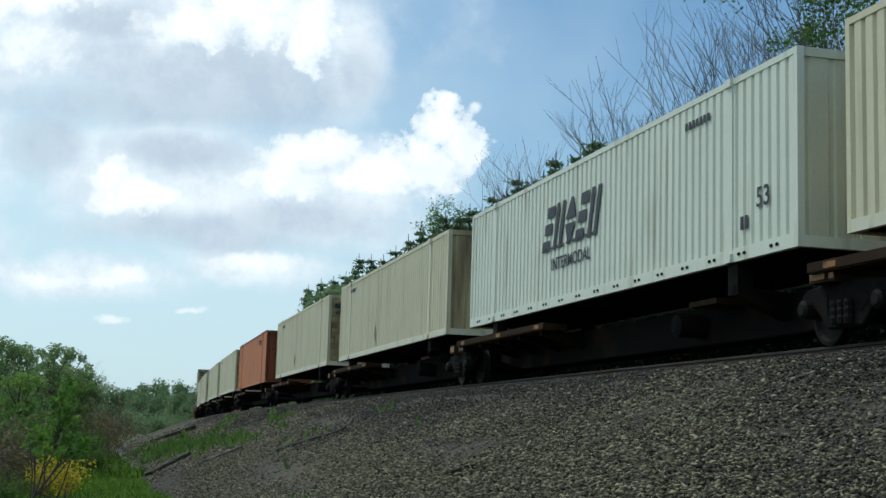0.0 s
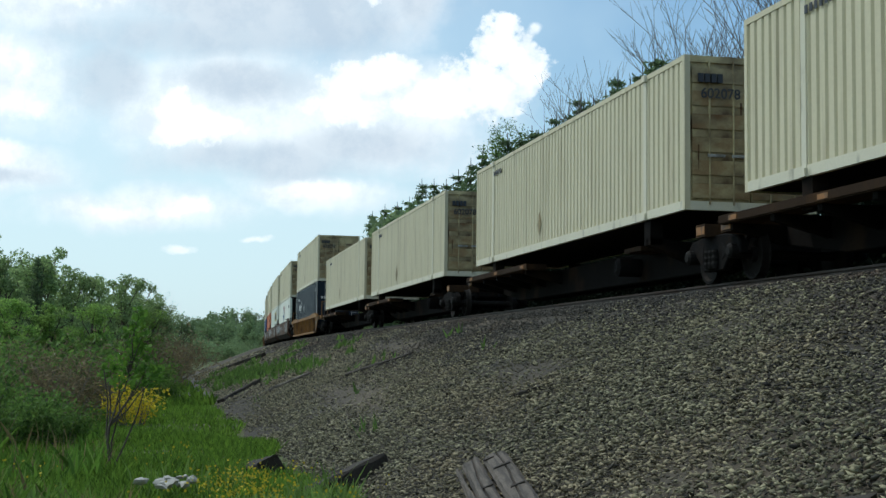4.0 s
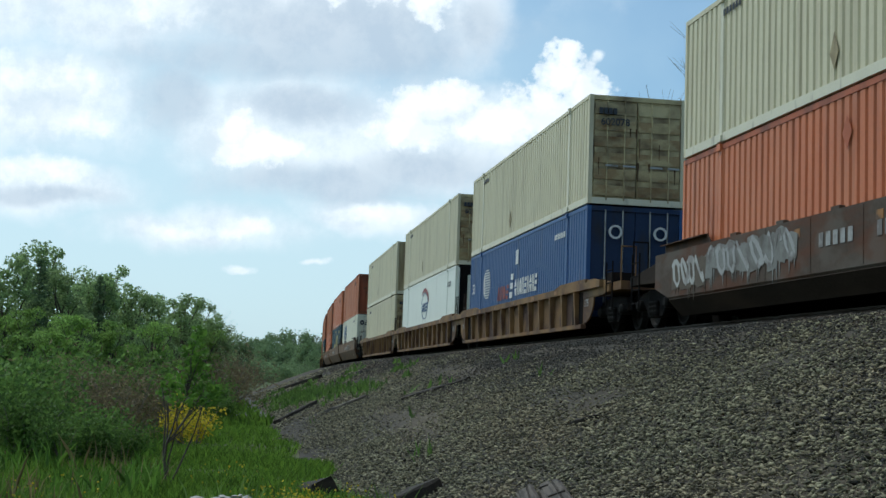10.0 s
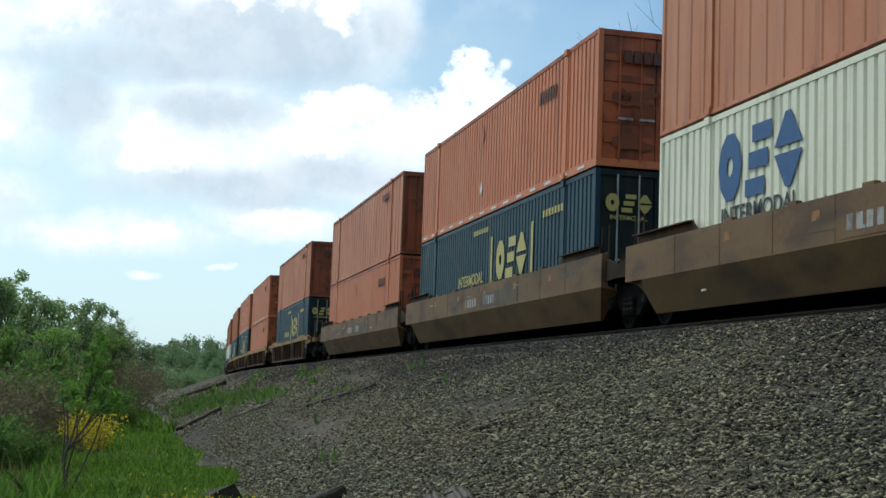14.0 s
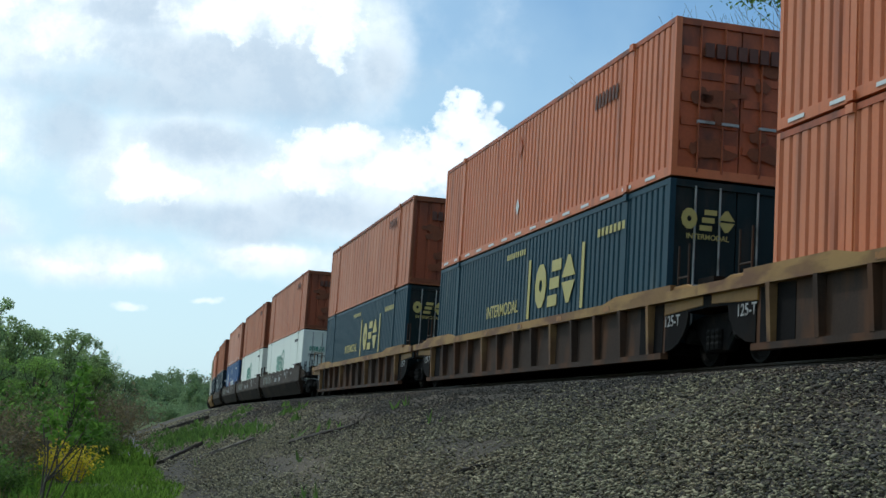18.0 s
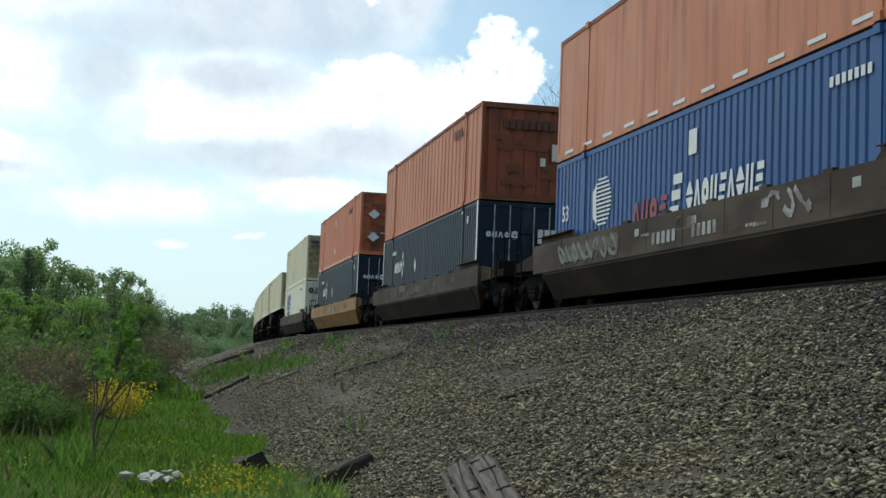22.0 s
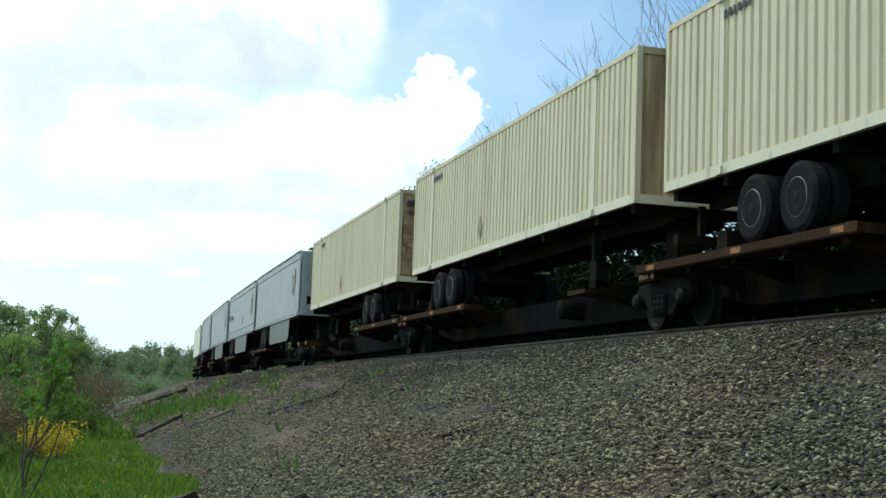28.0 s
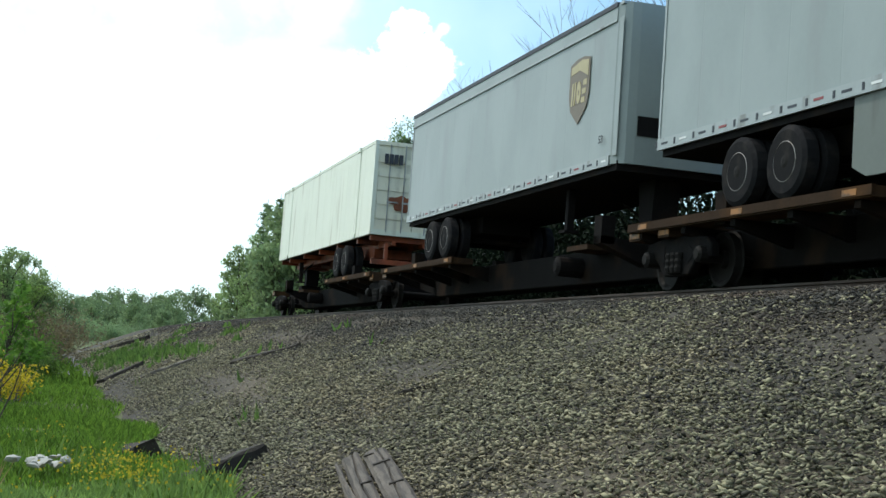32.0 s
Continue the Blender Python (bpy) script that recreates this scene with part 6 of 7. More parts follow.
def couple():
    spine = {k: make_spine(k, "dark spine car unit with narrow rusty wheel platforms") for k in ("joint", "single")}
    used = set()

    def take(pool, key):
        src = pool[key]
        if (id(pool), key) in used:
            return copy_thing(src, Matrix())
        used.add((id(pool), key))
        return src
    for kind, a, b, front in (
            ("tan_plain", -1.05, 15.1, "joint"), ("swift", 16.33, 32.47, "joint"), ("tan_plain", 34.8, 50.95, "joint"), ("tan_door", 53.75, 69.9, "joint"),
            ("orange_old", 74.9, 91.05, "single"), ("tan_door", 93.85, 110.0, "joint"), ("tan_door", 112.5, 128.7, "joint"),
            ("tan_door", 133.35, 149.5, "single"), ("tan_door", 151.7, 167.9, "joint")):
        u = (a + b) / 2
        riding(take(spine, front), u, 0)
        container(kind, u, SPINE_BOX)
    wells = {
        "yellow": lambda e, s: make_well("ribbed", "yellow_car", "yellow_car", e, "yellow ribbed well car, weathered and rusty"),
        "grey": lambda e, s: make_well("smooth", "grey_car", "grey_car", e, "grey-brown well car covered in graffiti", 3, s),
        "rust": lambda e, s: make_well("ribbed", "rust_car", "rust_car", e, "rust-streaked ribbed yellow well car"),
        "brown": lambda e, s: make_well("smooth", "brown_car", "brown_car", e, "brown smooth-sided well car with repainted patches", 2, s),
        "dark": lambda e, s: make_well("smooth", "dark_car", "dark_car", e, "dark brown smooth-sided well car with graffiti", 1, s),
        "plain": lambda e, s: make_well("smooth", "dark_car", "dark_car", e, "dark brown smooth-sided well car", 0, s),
        "rib": lambda e, s: make_well("ribbed", "dark_rib", "yellow_chord", e, "dark ribbed well car with a yellow top chord"),
        "gold": lambda e, s: make_well("smooth", "gold_car", "gold_car", e, "yellow smooth-sided well car", 0, s),
    }
    one, first, mid, last = ("single", "single"), ("single", "joint"), ("joint", "joint"), ("joint", "single")
    for i, (style, ends, a, b, low, high) in enumerate((
            ("yellow", one, 173.0, 189.1, "umax", "tan_door"),
            ("grey", first, 196.35, 212.5, "nfi", "tan_door"), ("grey", mid, 215.5, 231.6, "hunt", "tan_door"), ("grey", last, 234.9, 251.1, "orange", "tan_door"),
            ("rust", first, 258.3, 274.4, "blue", "tan_door"), ("rust", mid, 277.8, 294.0, "nfi", "tan_door"), ("rust", last, 297.5, 313.65, "tan_door", "tan_plain"),
            ("brown", first, 321.6, 337.75, "csxwhite", "red"), ("brown", mid, 341.05, 357.25, "csxblue", "orange"), ("brown", last, 360.7, 376.8, "orange", "red"),
            ("rib", one, 384.65, 400.8, "csxblue", "red"),
            ("rib", first, 407.55, 423.7, "orange", "orange"), ("rib", mid, 427.45, 443.65, "csxblue", "orange"), ("rib", last, 448.05, 464.2, "csxblue", "red"),
            ("dark", first, 471.8, 487.95, "tiger", "red"), ("dark", mid, 491.2, 507.3, "tiger", "red"), ("dark", last, 510.8, 527.0, "blue", "red_flat"),
            ("plain", one, 534.6, 550.75, "umax", "red"), ("gold", one, 557.8, 573.95, "umax", "orange_diamond"), ("plain", one, 581.3, 597.5, "csxwhite", "tan_door"))):
        u = (a + b) / 2
        riding(wells[style](ends, i + 1), u, 0)
        container(low, u, WELL_CONTAINER)
        box_ = container(high, u, WELL_TOP)
        if low == "tan_door":
            for x in (-1.2, 1.2):
                for y in (-6.06, 6.06):
                    part("twist_lock", soft_edges(box(B(), x - 0.06, x + 0.06, y - 0.08, y + 0.08, -0.077, 0.002), 0.01), "black", box_)
    chassis = {"black": make_chassis()}
    spine["flip"] = make_spine("joint", "dark spine car unit with its wheel platform ahead", -1)
    for kind, a, b, front in (("tan_plain", 602.6, 618.8, "single"), ("tan_plain", 620.6, 636.7, "joint"), ("tan_plain", 637.95, 654.05, "joint"), ("tan_plain", 655.3, 671.45, "joint"), ("tan_door", 673.5, 689.7, "flip")):
        u = (a + b) / 2
        riding(take(spine, front), u, 0)
        riding(take(chassis, "black"), u, 0, 180 if front == "flip" else 0)
        container(kind, u, CHASSIS_BOX)
    for a, b, words, kw in ((693.1, 709.35, "grey box trailer with a brown shield mark and side skirts", {"skirt": (-5.1, 1.85), "axles": 4.2}),
                            (710.3, 726.3, "grey box trailer with dark lettering and side skirts", {"freight": True}),
                            (728.2, 744.5, "grey box trailer with a shield mark and side skirts", {"skirt": (-4.7, 2.8), "axles": 3.3}),
                            (746.1, 759.7, "shorter grey box trailer with a shield mark", {"skirt": ()})):
        u = (a + b) / 2
        riding(take(spine, "single" if a == 693.1 else "joint"), u, 0)
        riding(make_trailer(b - a, words, **kw), u, 0)
    tail = riding(take(spine, "flip"), 772.1, 0)
    make_bogie(tail, 8.3)
    part("coupler", soft_edges(box(B(), -0.12, 0.12, 8.9, 9.9, 0.68, 0.94), 0.03), "bogie", tail)
    riding(make_chassis("red_end"), 772.1, 0, 180)
    container("last", 772.1, CHASSIS_BOX)


couple()

# ---- growth ----


def quads(rng, centre, normal_up, size, aspect=0.55):
    """Leaf blades: one quad each at centre (n, 3)."""
    n = len(centre)
    a = rng.normal(size=(n, 3))
    a /= np.linalg.norm(a, axis=1)[:, None]
    b = rng.normal(size=(n, 3)) + np.array([0, 0, normal_up])
    b -= a * (a * b).sum(1)[:, None]
    b /= np.linalg.norm(b, axis=1)[:, None]
    a, b = a * size[:, None], b * size[:, None] * aspect
    return np.stack([centre - a, centre - b * 0.9, centre + a, centre + b * 0.9], 1).reshape(-1, 3)


def limb(bm, p, q, r, r2, bend=0.0, rng=random):
    """A tapered limb in three pieces with a slight bend."""
    p, q = Vector(p), Vector(q)
    pts = [p.lerp(q, t) for t in (0, 0.35, 0.7, 1)]
    for k in (1, 2):
        pts[k] += Vector((rng.uniform(-1, 1), rng.uniform(-1, 1), rng.uniform(-0.5, 0.5))) * bend
    rr = [r + (r2 - r) * t for t in (0, 0.35, 0.7, 1)]
    for i in range(3):
        rod(bm, pts[i], pts[i + 1], rr[i], 6, rr[i + 1])
    return pts


def make_broadleaf(name, seed, h, spread, leaves, leaf, material, label):
    """A tree: trunk, limbs, and a crown of small leaves gathered in uneven clumps."""
    rng, r2 = np.random.default_rng(seed), random.Random(seed)
    t = tagged(new(name), label, "tree", "trees")
    bm = B()
    limb(bm, (0, 0, -0.2), (r2.uniform(-0.3, 0.3), r2.uniform(-0.3, 0.3), h * 0.8), h * 0.022, h * 0.006, 0.1, r2)
    clumps = []
    for i in range(24):
        z = h * r2.uniform(0.2, 0.88)
        a = i * 2.4 + r2.uniform(-0.5, 0.5)
        reach = spread * r2.uniform(0.45, 1.0) * (1.12 - 0.95 * max(0.0, z / h - 0.35) - 0.6 * max(0.0, 0.35 - z / h))
        tip = Vector((math.cos(a) * reach, math.sin(a) * reach, z + h * r2.uniform(0.05, 0.2)))
        limb(bm, (0, 0, z * 0.75), tip, h * 0.009, h * 0.003, 0.12, r2)
        clumps.append((tip, spread * r2.uniform(0.16, 0.34)))
        mid = tip * 0.6
        clumps.append((Vector((mid[0], mid[1], tip[2] * r2.uniform(0.75, 1.05))), spread * r2.uniform(0.2, 0.34)))
    clumps.append((Vector((0, 0, h * 0.9)), spread * 0.26))
    clumps.append((Vector((r2.uniform(-0.2, 0.2), 0, h * 0.98)), spread * 0.17))
    tagged(part("trunk", bm, "bark", t), kind="stuff" if h < 3 else "")
    pts = []
    for c, r in clumps:
        k = int(leaves / len(clumps))
        d = rng.normal(size=(k, 3))
        d /= np.linalg.norm(d, axis=1)[:, None]
        d *= (rng.uniform(0.25, 1.0, k) ** 0.5 * r * rng.uniform(0.75, 1.2, k))[:, None]
        d[:, 2] *= 0.8
        pts.append(np.array(c) + d)
    pts = np.concatenate(pts)
    pts = pts[pts[:, 2] > 0.05 * h]
    v = quads(rng, pts, 0.8, rng.uniform(0.6, 1.2, len(pts)) * leaf)
    me = mesh_from("crown", v, np.arange(len(v)).reshape(-1, 4), material)
    share("crown", me, t)
    return t


def make_conifer(seed, h, spread, label):
    rng, r2 = np.random.default_rng(seed), random.Random(seed)
    t = tagged(new("pine_tree"), label, "tree", "trees")
    bm = B()
    limb(bm, (0, 0, -0.2), (0, 0, h), h * 0.018, 0.02, 0.05, r2)
    pts, ax = [], []
    z = h * 0.2
    while z < h * 0.98:
        k = 5
        f = (1 - z / h) ** 0.75
        for i in range(k):
            a = r2.uniform(0, 6.28)
            reach = spread * f * r2.uniform(0.55, 1.1) + 0.15
            tip = Vector((math.cos(a) * reach, math.sin(a) * reach, z + reach * r2.uniform(-0.05, 0.3)))
            rod(bm, (0, 0, z), tip, 0.03 * f + 0.01, 4, 0.008)
            m = int(14 + 46 * f)
            s = rng.uniform(0.15, 1.0, m)
            p = np.array((0, 0, z)) + s[:, None] * (np.array(tip) - np.array((0, 0, z)))
            p += rng.normal(size=(m, 3)) * np.array((0.16, 0.16, 0.10)) * (0.6 + f)
            pts.append(p)
        z += h * 0.028
    part("trunk", bm, "bark", t)
    pts = np.concatenate(pts)
    v = quads(rng, pts, 1.2, rng.uniform(0.10, 0.2, len(pts)), 0.35)
    share("crown", mesh_from("crown", v, np.arange(len(v)).reshape(-1, 4), "leaf_dark"), t)
    return t


def make_bare_tree(seed, h, label, leaves=0):
    """A tall slender tree just before leaf: forked limbs down to twigs."""
    r2, rng = random.Random(seed), np.random.default_rng(seed)
    t = tagged(new("bare_tree"), label, "tree", "trees")
    bm, tw = B(), B()
    tips = []

    def grow(p, d, length, r, depth):
        q = p + d * length
        rod(bm if depth < 3 else tw, p, q, r, 6 if depth < 2 else 4 if depth < 4 else 3, r * 0.68)
        if depth >= 6:
            tips.append(q)
            return
        n = 2 if depth in (0, 5) else r2.choice((2, 2, 3))
        for i in range(n):
            axis = Vector((r2.uniform(-1, 1), r2.uniform(-1, 1), r2.uniform(-0.2, 0.4)))
            nd = (d + axis * (0.30 + 0.08 * depth) + Vector((0, 0, 0.12))).normalized()
            grow(q, nd, length * r2.uniform(0.62, 0.86), r * 0.64, depth + 1)
    grow(Vector((0, 0, -0.3)), Vector((r2.uniform(-0.05, 0.05), r2.uniform(-0.05, 0.05), 1)).normalized(), h * 0.27, h * 0.0072, 0)
    part("trunk", bm, "bark", t)
    part("branchwork", tw, "twig", t)
    if leaves:
        k = np.array([tips[i] for i in rng.integers(0, len(tips), leaves)])
        k = k + rng.normal(size=k.shape) * 0.25
        v = quads(rng, k, 0.6, rng.uniform(0.05, 0.10, leaves))
        share("crown", mesh_from("crown", v, np.arange(len(v)).reshape(-1, 4), "leaf"), t)
    return t


def make_shrub(name, seed, h, w, count, size, material, label, category="shrub", aspect=0.5):
    rng, r2 = np.random.default_rng(seed), random.Random(seed)
    t = tagged(new(name), label, category, "shrubs")
    bm = B()
    tips = []
    for i in range(14):
        a, k = r2.uniform(0, 6.28), r2.uniform(0.2, 1.0)
        tip = (math.cos(a) * w * k, math.sin(a) * w * k, h * r2.uniform(0.6, 1.0) * (1.1 - 0.4 * k))
        limb(bm, (math.cos(a) * 0.08, math.sin(a) * 0.08, -0.05), tip, 0.018, 0.005, 0.06, r2)
        tips.append(tip)
    tagged(part("stem_clump", bm, "twig", t), kind="stuff")
    k = np.array([tips[i] for i in rng.integers(0, len(tips), count)])
    k = k * rng.uniform(0.45, 1.05, count)[:, None] + rng.normal(size=(count, 3)) * w * 0.17
    k[:, 2] = np.abs(k[:, 2])
    v = quads(rng, k, 0.5, rng.uniform(0.6, 1.3, count) * size, aspect)
    share("foliage", mesh_from("foliage", v, np.arange(len(v)).reshape(-1, 4), material), t)
    return t


def place(src, spots):
    """Copies of a plant at (x, y, z, scale, turn)."""
    for x, y, z, k, rz in spots[1:] + spots[:1]:
        m = pose(x, y, z, 0, 0, rz) @ Matrix.Diagonal((k, k, k, 1))
        if (x, y) == spots[0][:2]:
            src.matrix_basis = m
        else:
            copy_thing(src, m)


def polar(az, r):
    """Ground place at az degrees left of the y axis, r metres away."""
    return -math.sin(radians(az)) * r, math.cos(radians(az)) * r


def make_sapling():
    """A thin sapling in the grass: forked bare stems below, a leafy head of uneven clumps above."""
    rng, r2 = np.random.default_rng(84), random.Random(84)
    t = tagged(new("sapling"), "thin young sapling with bare forked stems and a leafy green head", "tree", "trees")
    d = 18.5
    t.matrix_basis = pose(*polar(0.42, d), 0.0, 0, 0, 0.42)

    def at(az, el, y=0.0):
        return Vector(((0.42 - az) * d * 0.01745, y, 1.5 + d * math.tan(radians(el))))
    base, fork = Vector((0, 0, -0.1)), at(0.46, -2.9)
    bm = limb(stem := B(), base, fork, 0.024, 0.018, 0.02, r2) and stem
    part("trunk", bm, "bark", t)
    for az, el in ((0.75, -0.6), (-0.9, -1.4), (0.1, -1.2)):
        b = B()
        limb(b, Vector((0.03, 0.02, -0.05)), at(az, el, 0.1), 0.016, 0.007, 0.05, r2)
        part("stem", b, "bark", t)
    heads = [(-0.53, 1.8, 0.20), (-0.50, 1.3, 0.22), (-0.25, 0.9, 0.24), (-0.75, 0.75, 0.22), (-0.45, 0.35, 0.22), (-0.95, 0.1, 0.26), (-0.1, 0.0, 0.26), (0.45, -0.3, 0.26), (0.6, -0.75, 0.24), (-0.3, -0.55, 0.30), (-0.95, -0.6, 0.28), (-1.4, -0.5, 0.26), (-1.2, -1.0, 0.22), (0.1, -1.1, 0.26), (-0.6, -1.15, 0.22)]
    pts = []
    for az, el, r in heads:
        tip = at(az, el, r2.uniform(-0.3, 0.3))
        b = B()
        limb(b, fork if el < 0 else at(-0.25, -0.9), tip, 0.012, 0.005, 0.03, r2)
        part("branch", b, "bark", t)
        k = rng.normal(size=(40, 3))
        k *= (r * 0.62 * rng.uniform(0.2, 1, 40) ** 0.5 / np.linalg.norm(k, axis=1))[:, None]
        pts.append(np.array(tip) + k * np.array((1, 1, 0.75)))
    pts = np.concatenate(pts)
    v = quads(rng, pts, 0.8, rng.uniform(0.034, 0.066, len(pts)))
    share("crown", mesh_from("crown", v, np.arange(len(v)).reshape(-1, 4), "sap_leaf"), t)


def grow_all():
    rng = random.Random(11)
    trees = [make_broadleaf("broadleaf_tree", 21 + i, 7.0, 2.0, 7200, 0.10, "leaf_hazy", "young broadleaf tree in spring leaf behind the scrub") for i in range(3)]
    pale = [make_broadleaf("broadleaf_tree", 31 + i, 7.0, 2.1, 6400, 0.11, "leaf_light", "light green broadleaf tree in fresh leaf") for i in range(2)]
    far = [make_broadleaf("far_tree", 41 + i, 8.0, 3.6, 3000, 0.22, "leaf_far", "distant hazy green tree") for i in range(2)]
    spots = {id(t): [] for t in trees + pale + far}

    def put(pool, az, r, top, k0=7.0):
        """top: degrees above eye level that the crown reaches."""
        x, y = polar(az, r)
        h = 1.5 + r * math.tan(radians(top))
        spots[id(rng.choice(pool))].append((x, y, 0, h / (k0 * (1.14 if az < -8.9 else 1.06 if az > 2 else 1.0)), rng.uniform(0, 360)))
    for az, r, top in ((9.6, 44, 4.4), (8.4, 52, 4.1), (7.2, 48, 4.2), (5.8, 50, 4.8), (4.9, 47, 3.8), (4.3, 56, 3.7), (3.5, 54, 4.2), (2.9, 60, 3.6), (2.2, 56, 3.2), (1.5, 64, 3.0), (0.8, 70, 2.7), (0.1, 68, 2.8), (-0.4, 76, 2.7), (-1.0, 74, 2.3), (-1.5, 84, 1.9), (11.5, 40, 5.0), (14, 38, 5.5), (17, 42, 5.5)):
        put(trees, az, r, top)
    for az, r, top in ((8.8, 38, 3.2), (6.2, 40, 2.6), (4.4, 42, 2.4), (2.9, 46, 2.2), (1.2, 52, 2.0), (-0.9, 60, 1.8), (7.4, 36, 2.2), (5.2, 38, 1.7)):
        put(pale, az, r, top)
    for i in range(34):
        az = 14 - i * 0.72 + rng.uniform(-0.3, 0.3)
        if az < -8.4:
            continue
        put(far, az, rng.uniform(170, 240) if az > -2.6 else rng.uniform(580, 680), 1.6 + 0.2 * math.sin(i * 1.3) + (0.25 if -7.5 < az < -5.5 else 0), 8.0)
    for i in range(18):
        az = -2.6 - i * 0.25
        put(far, az, rng.uniform(430, 520), 1.15 + 0.25 * math.sin(i * 2.1), 8.0)
    # beyond the track, nearer the bend
    for az, r, top in ((-9.95, 130, 3.5), (-9.4, 138, 4.4), (-9.0, 145, 3.0), (-10.5, 136, 5.0), (-11.7, 130, 6.3), (-12.4, 118, 6.0), (-10.7, 122, 3.4), (-11.3, 120, 4.2), (-13.2, 112, 6.4)):
        put(trees + far[:1], az, r, top)
    for t in trees + pale + far:
        place(t, spots[id(t)])
    pines = [make_conifer(51 + i, 14.0, 2.3, "dark green pine standing beyond the track") for i in range(2)]
    ps = {id(t): [] for t in pines}
    for i in range(24):
        az = -10.2 - i * 0.52
        x = 25.5 + rng.uniform(-1.5, 2.5)
        y = x / math.tan(radians(-az))
        top = math.degrees(math.atan(0.592 * math.sin(radians(-az)))) + rng.uniform(-0.2, 0.45)
        h = 1.5 + math.hypot(x, y) * math.tan(radians(top))
        ps[id(pines[i % 2])].append((x, y, 0, h / 14.0, rng.uniform(0, 360)))
    for az, r, top in ((5.86, 46, 4.75), (6.4, 60, 4.3), (3.47, 50, 4.15), (8.2, 44, 4.6)):
        ps[id(pines[0])].append((*polar(az, r), 0, (1.5 + r * math.tan(radians(top))) / 14.3, 40 * az))
    for t in pines:
        place(t, ps[id(t)])
    bare = [make_bare_tree(61 + i, 17.0, "tall leafless tree with fine pale twigs beyond the track") for i in range(3)]
    bs = {id(t): [] for t in bare}
    for i, (az, top) in enumerate(((-20.3, 12.3), (-21.6, 12.8), (-23.0, 14.2), (-24.2, 15.6), (-25.4, 16.2), (-26.8, 15.8), (-28.2, 17.4), (-29.8, 18.6), (-31.4, 19.2), (-33.2, 19.6), (-35.0, 20.0), (-37, 20.5), (-24.8, 12.5), (-27.5, 13.5), (-30.5, 15.0), (-33.8, 16.0))):
        x = 27 + rng.uniform(-2, 4)
        y = x / math.tan(radians(-az))
        h = 1.5 + math.hypot(x, y) * math.tan(radians(top))
        bs[id(bare[i % 3])].append((x, y, 0.3, h / 17.5, rng.uniform(0, 360)))
    for az, r, top in ((2.84, 75, 3.9), (-1.86, 85, 2.9), (-1.5, 88, 2.7), (5.2, 70, 4.4), (-2.1, 90, 2.5), (-5.3, 560, 2.1), (-4.4, 600, 1.9)):
        bs[id(bare[1])].append((*polar(az, r), 0, (1.5 + r * math.tan(radians(top))) / 17.5, 70 * az))
    for t in bare:
        place(t, bs[id(t)])
    leafing = make_bare_tree(71, 17.0, "tall tree with its first small leaves beyond the track", 5000)
    place(leafing, [(23.5, 33.5, 0.3, 1.0, 40), (26.0, 38.5, 0.3, 0.95, 170), (30.4, 92.3, 0.3, 1.1, 60)])
    # rows added to close the view under the cars with near-black, shade-coloured leaf
    under = make_shrub("undergrowth", 85, 5.2, 2.6, 14000, 0.085, "shade_leaf", "dense undergrowth on the far side of the track, its shade put into the leaf colour")
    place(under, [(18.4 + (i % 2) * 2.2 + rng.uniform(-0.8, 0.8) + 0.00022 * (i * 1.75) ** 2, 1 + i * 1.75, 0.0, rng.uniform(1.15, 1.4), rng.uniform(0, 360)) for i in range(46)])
    verge = make_shrub("trackside_brush", 86, 2.9, 1.5, 8000, 0.07, "shade_leaf", "brush added on the far shoulder of the embankment, near-black to stand for shade")
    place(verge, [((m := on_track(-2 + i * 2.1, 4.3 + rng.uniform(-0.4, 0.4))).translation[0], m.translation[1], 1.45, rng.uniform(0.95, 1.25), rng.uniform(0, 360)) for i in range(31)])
    # brush and shrubs
    brush = make_shrub("dry_brush", 81, 1.6, 1.5, 2600, 0.07, "dry", "tangle of dry brown brush and old stems", aspect=0.2)
    place(brush, [(*polar(2.3, 31), 0, 1.05, 10), (*polar(1.2, 34), 0, 0.95, 80), (*polar(3.7, 29), 0, 1.05, 150), (*polar(-1.8, 62), 0, 1.5, 30), (*polar(-1.9, 66), 0, 1.6, 200), (*polar(-0.9, 58), 0, 1.4, 260), (*polar(5.0, 30), 0, 0.9, 300), (*polar(2.9, 27), 0, 0.85, 220)])
    green = make_shrub("green_shrub", 82, 1.4, 1.1, 2600, 0.06, "leaf", "low green shrub at the edge of the grass")
    place(green, [(*polar(-1.3, 52), 0, 1.0, 0), (*polar(0.2, 42), 0, 1.1, 70), (*polar(-0.9, 47), 0, 0.8, 140), (*polar(-2.0, 90), 0, 1.3, 310), (*polar(7.2, 27), 0, 0.9, 90), (*polar(2.8, 33), 0, 1.35, 20), (*polar(4.6, 31), 0, 1.3, 110), (*polar(3.2, 24), 0, 0.7, 280), (*polar(5.8, 25), 0, 0.9, 60), (*polar(5.4, 28), 0, 1.1, 300), (*polar(7.0, 27), 0, 1.2, 20), (*polar(6.4, 23), 0, 0.9, 130), (*polar(8.6, 25), 0, 1.2, 250), (*polar(9.6, 27), 0, 1.3, 90), (*polar(6.7, 31), 0, 1.4, 170), (*polar(4.4, 22), 0, 0.6, 240), (*polar(2.2, 22), 0, 0.55, 15), (*polar(-1.6, 44), 0, 0.6, 190)])
    broom = make_shrub("flowering_shrub", 83, 1.2, 0.62, 1300, 0.042, "flower", "bright yellow flowering shrub behind the sapling")
    place(broom, [(*polar(-0.5, 30), -0.15, 1.0, 0)])
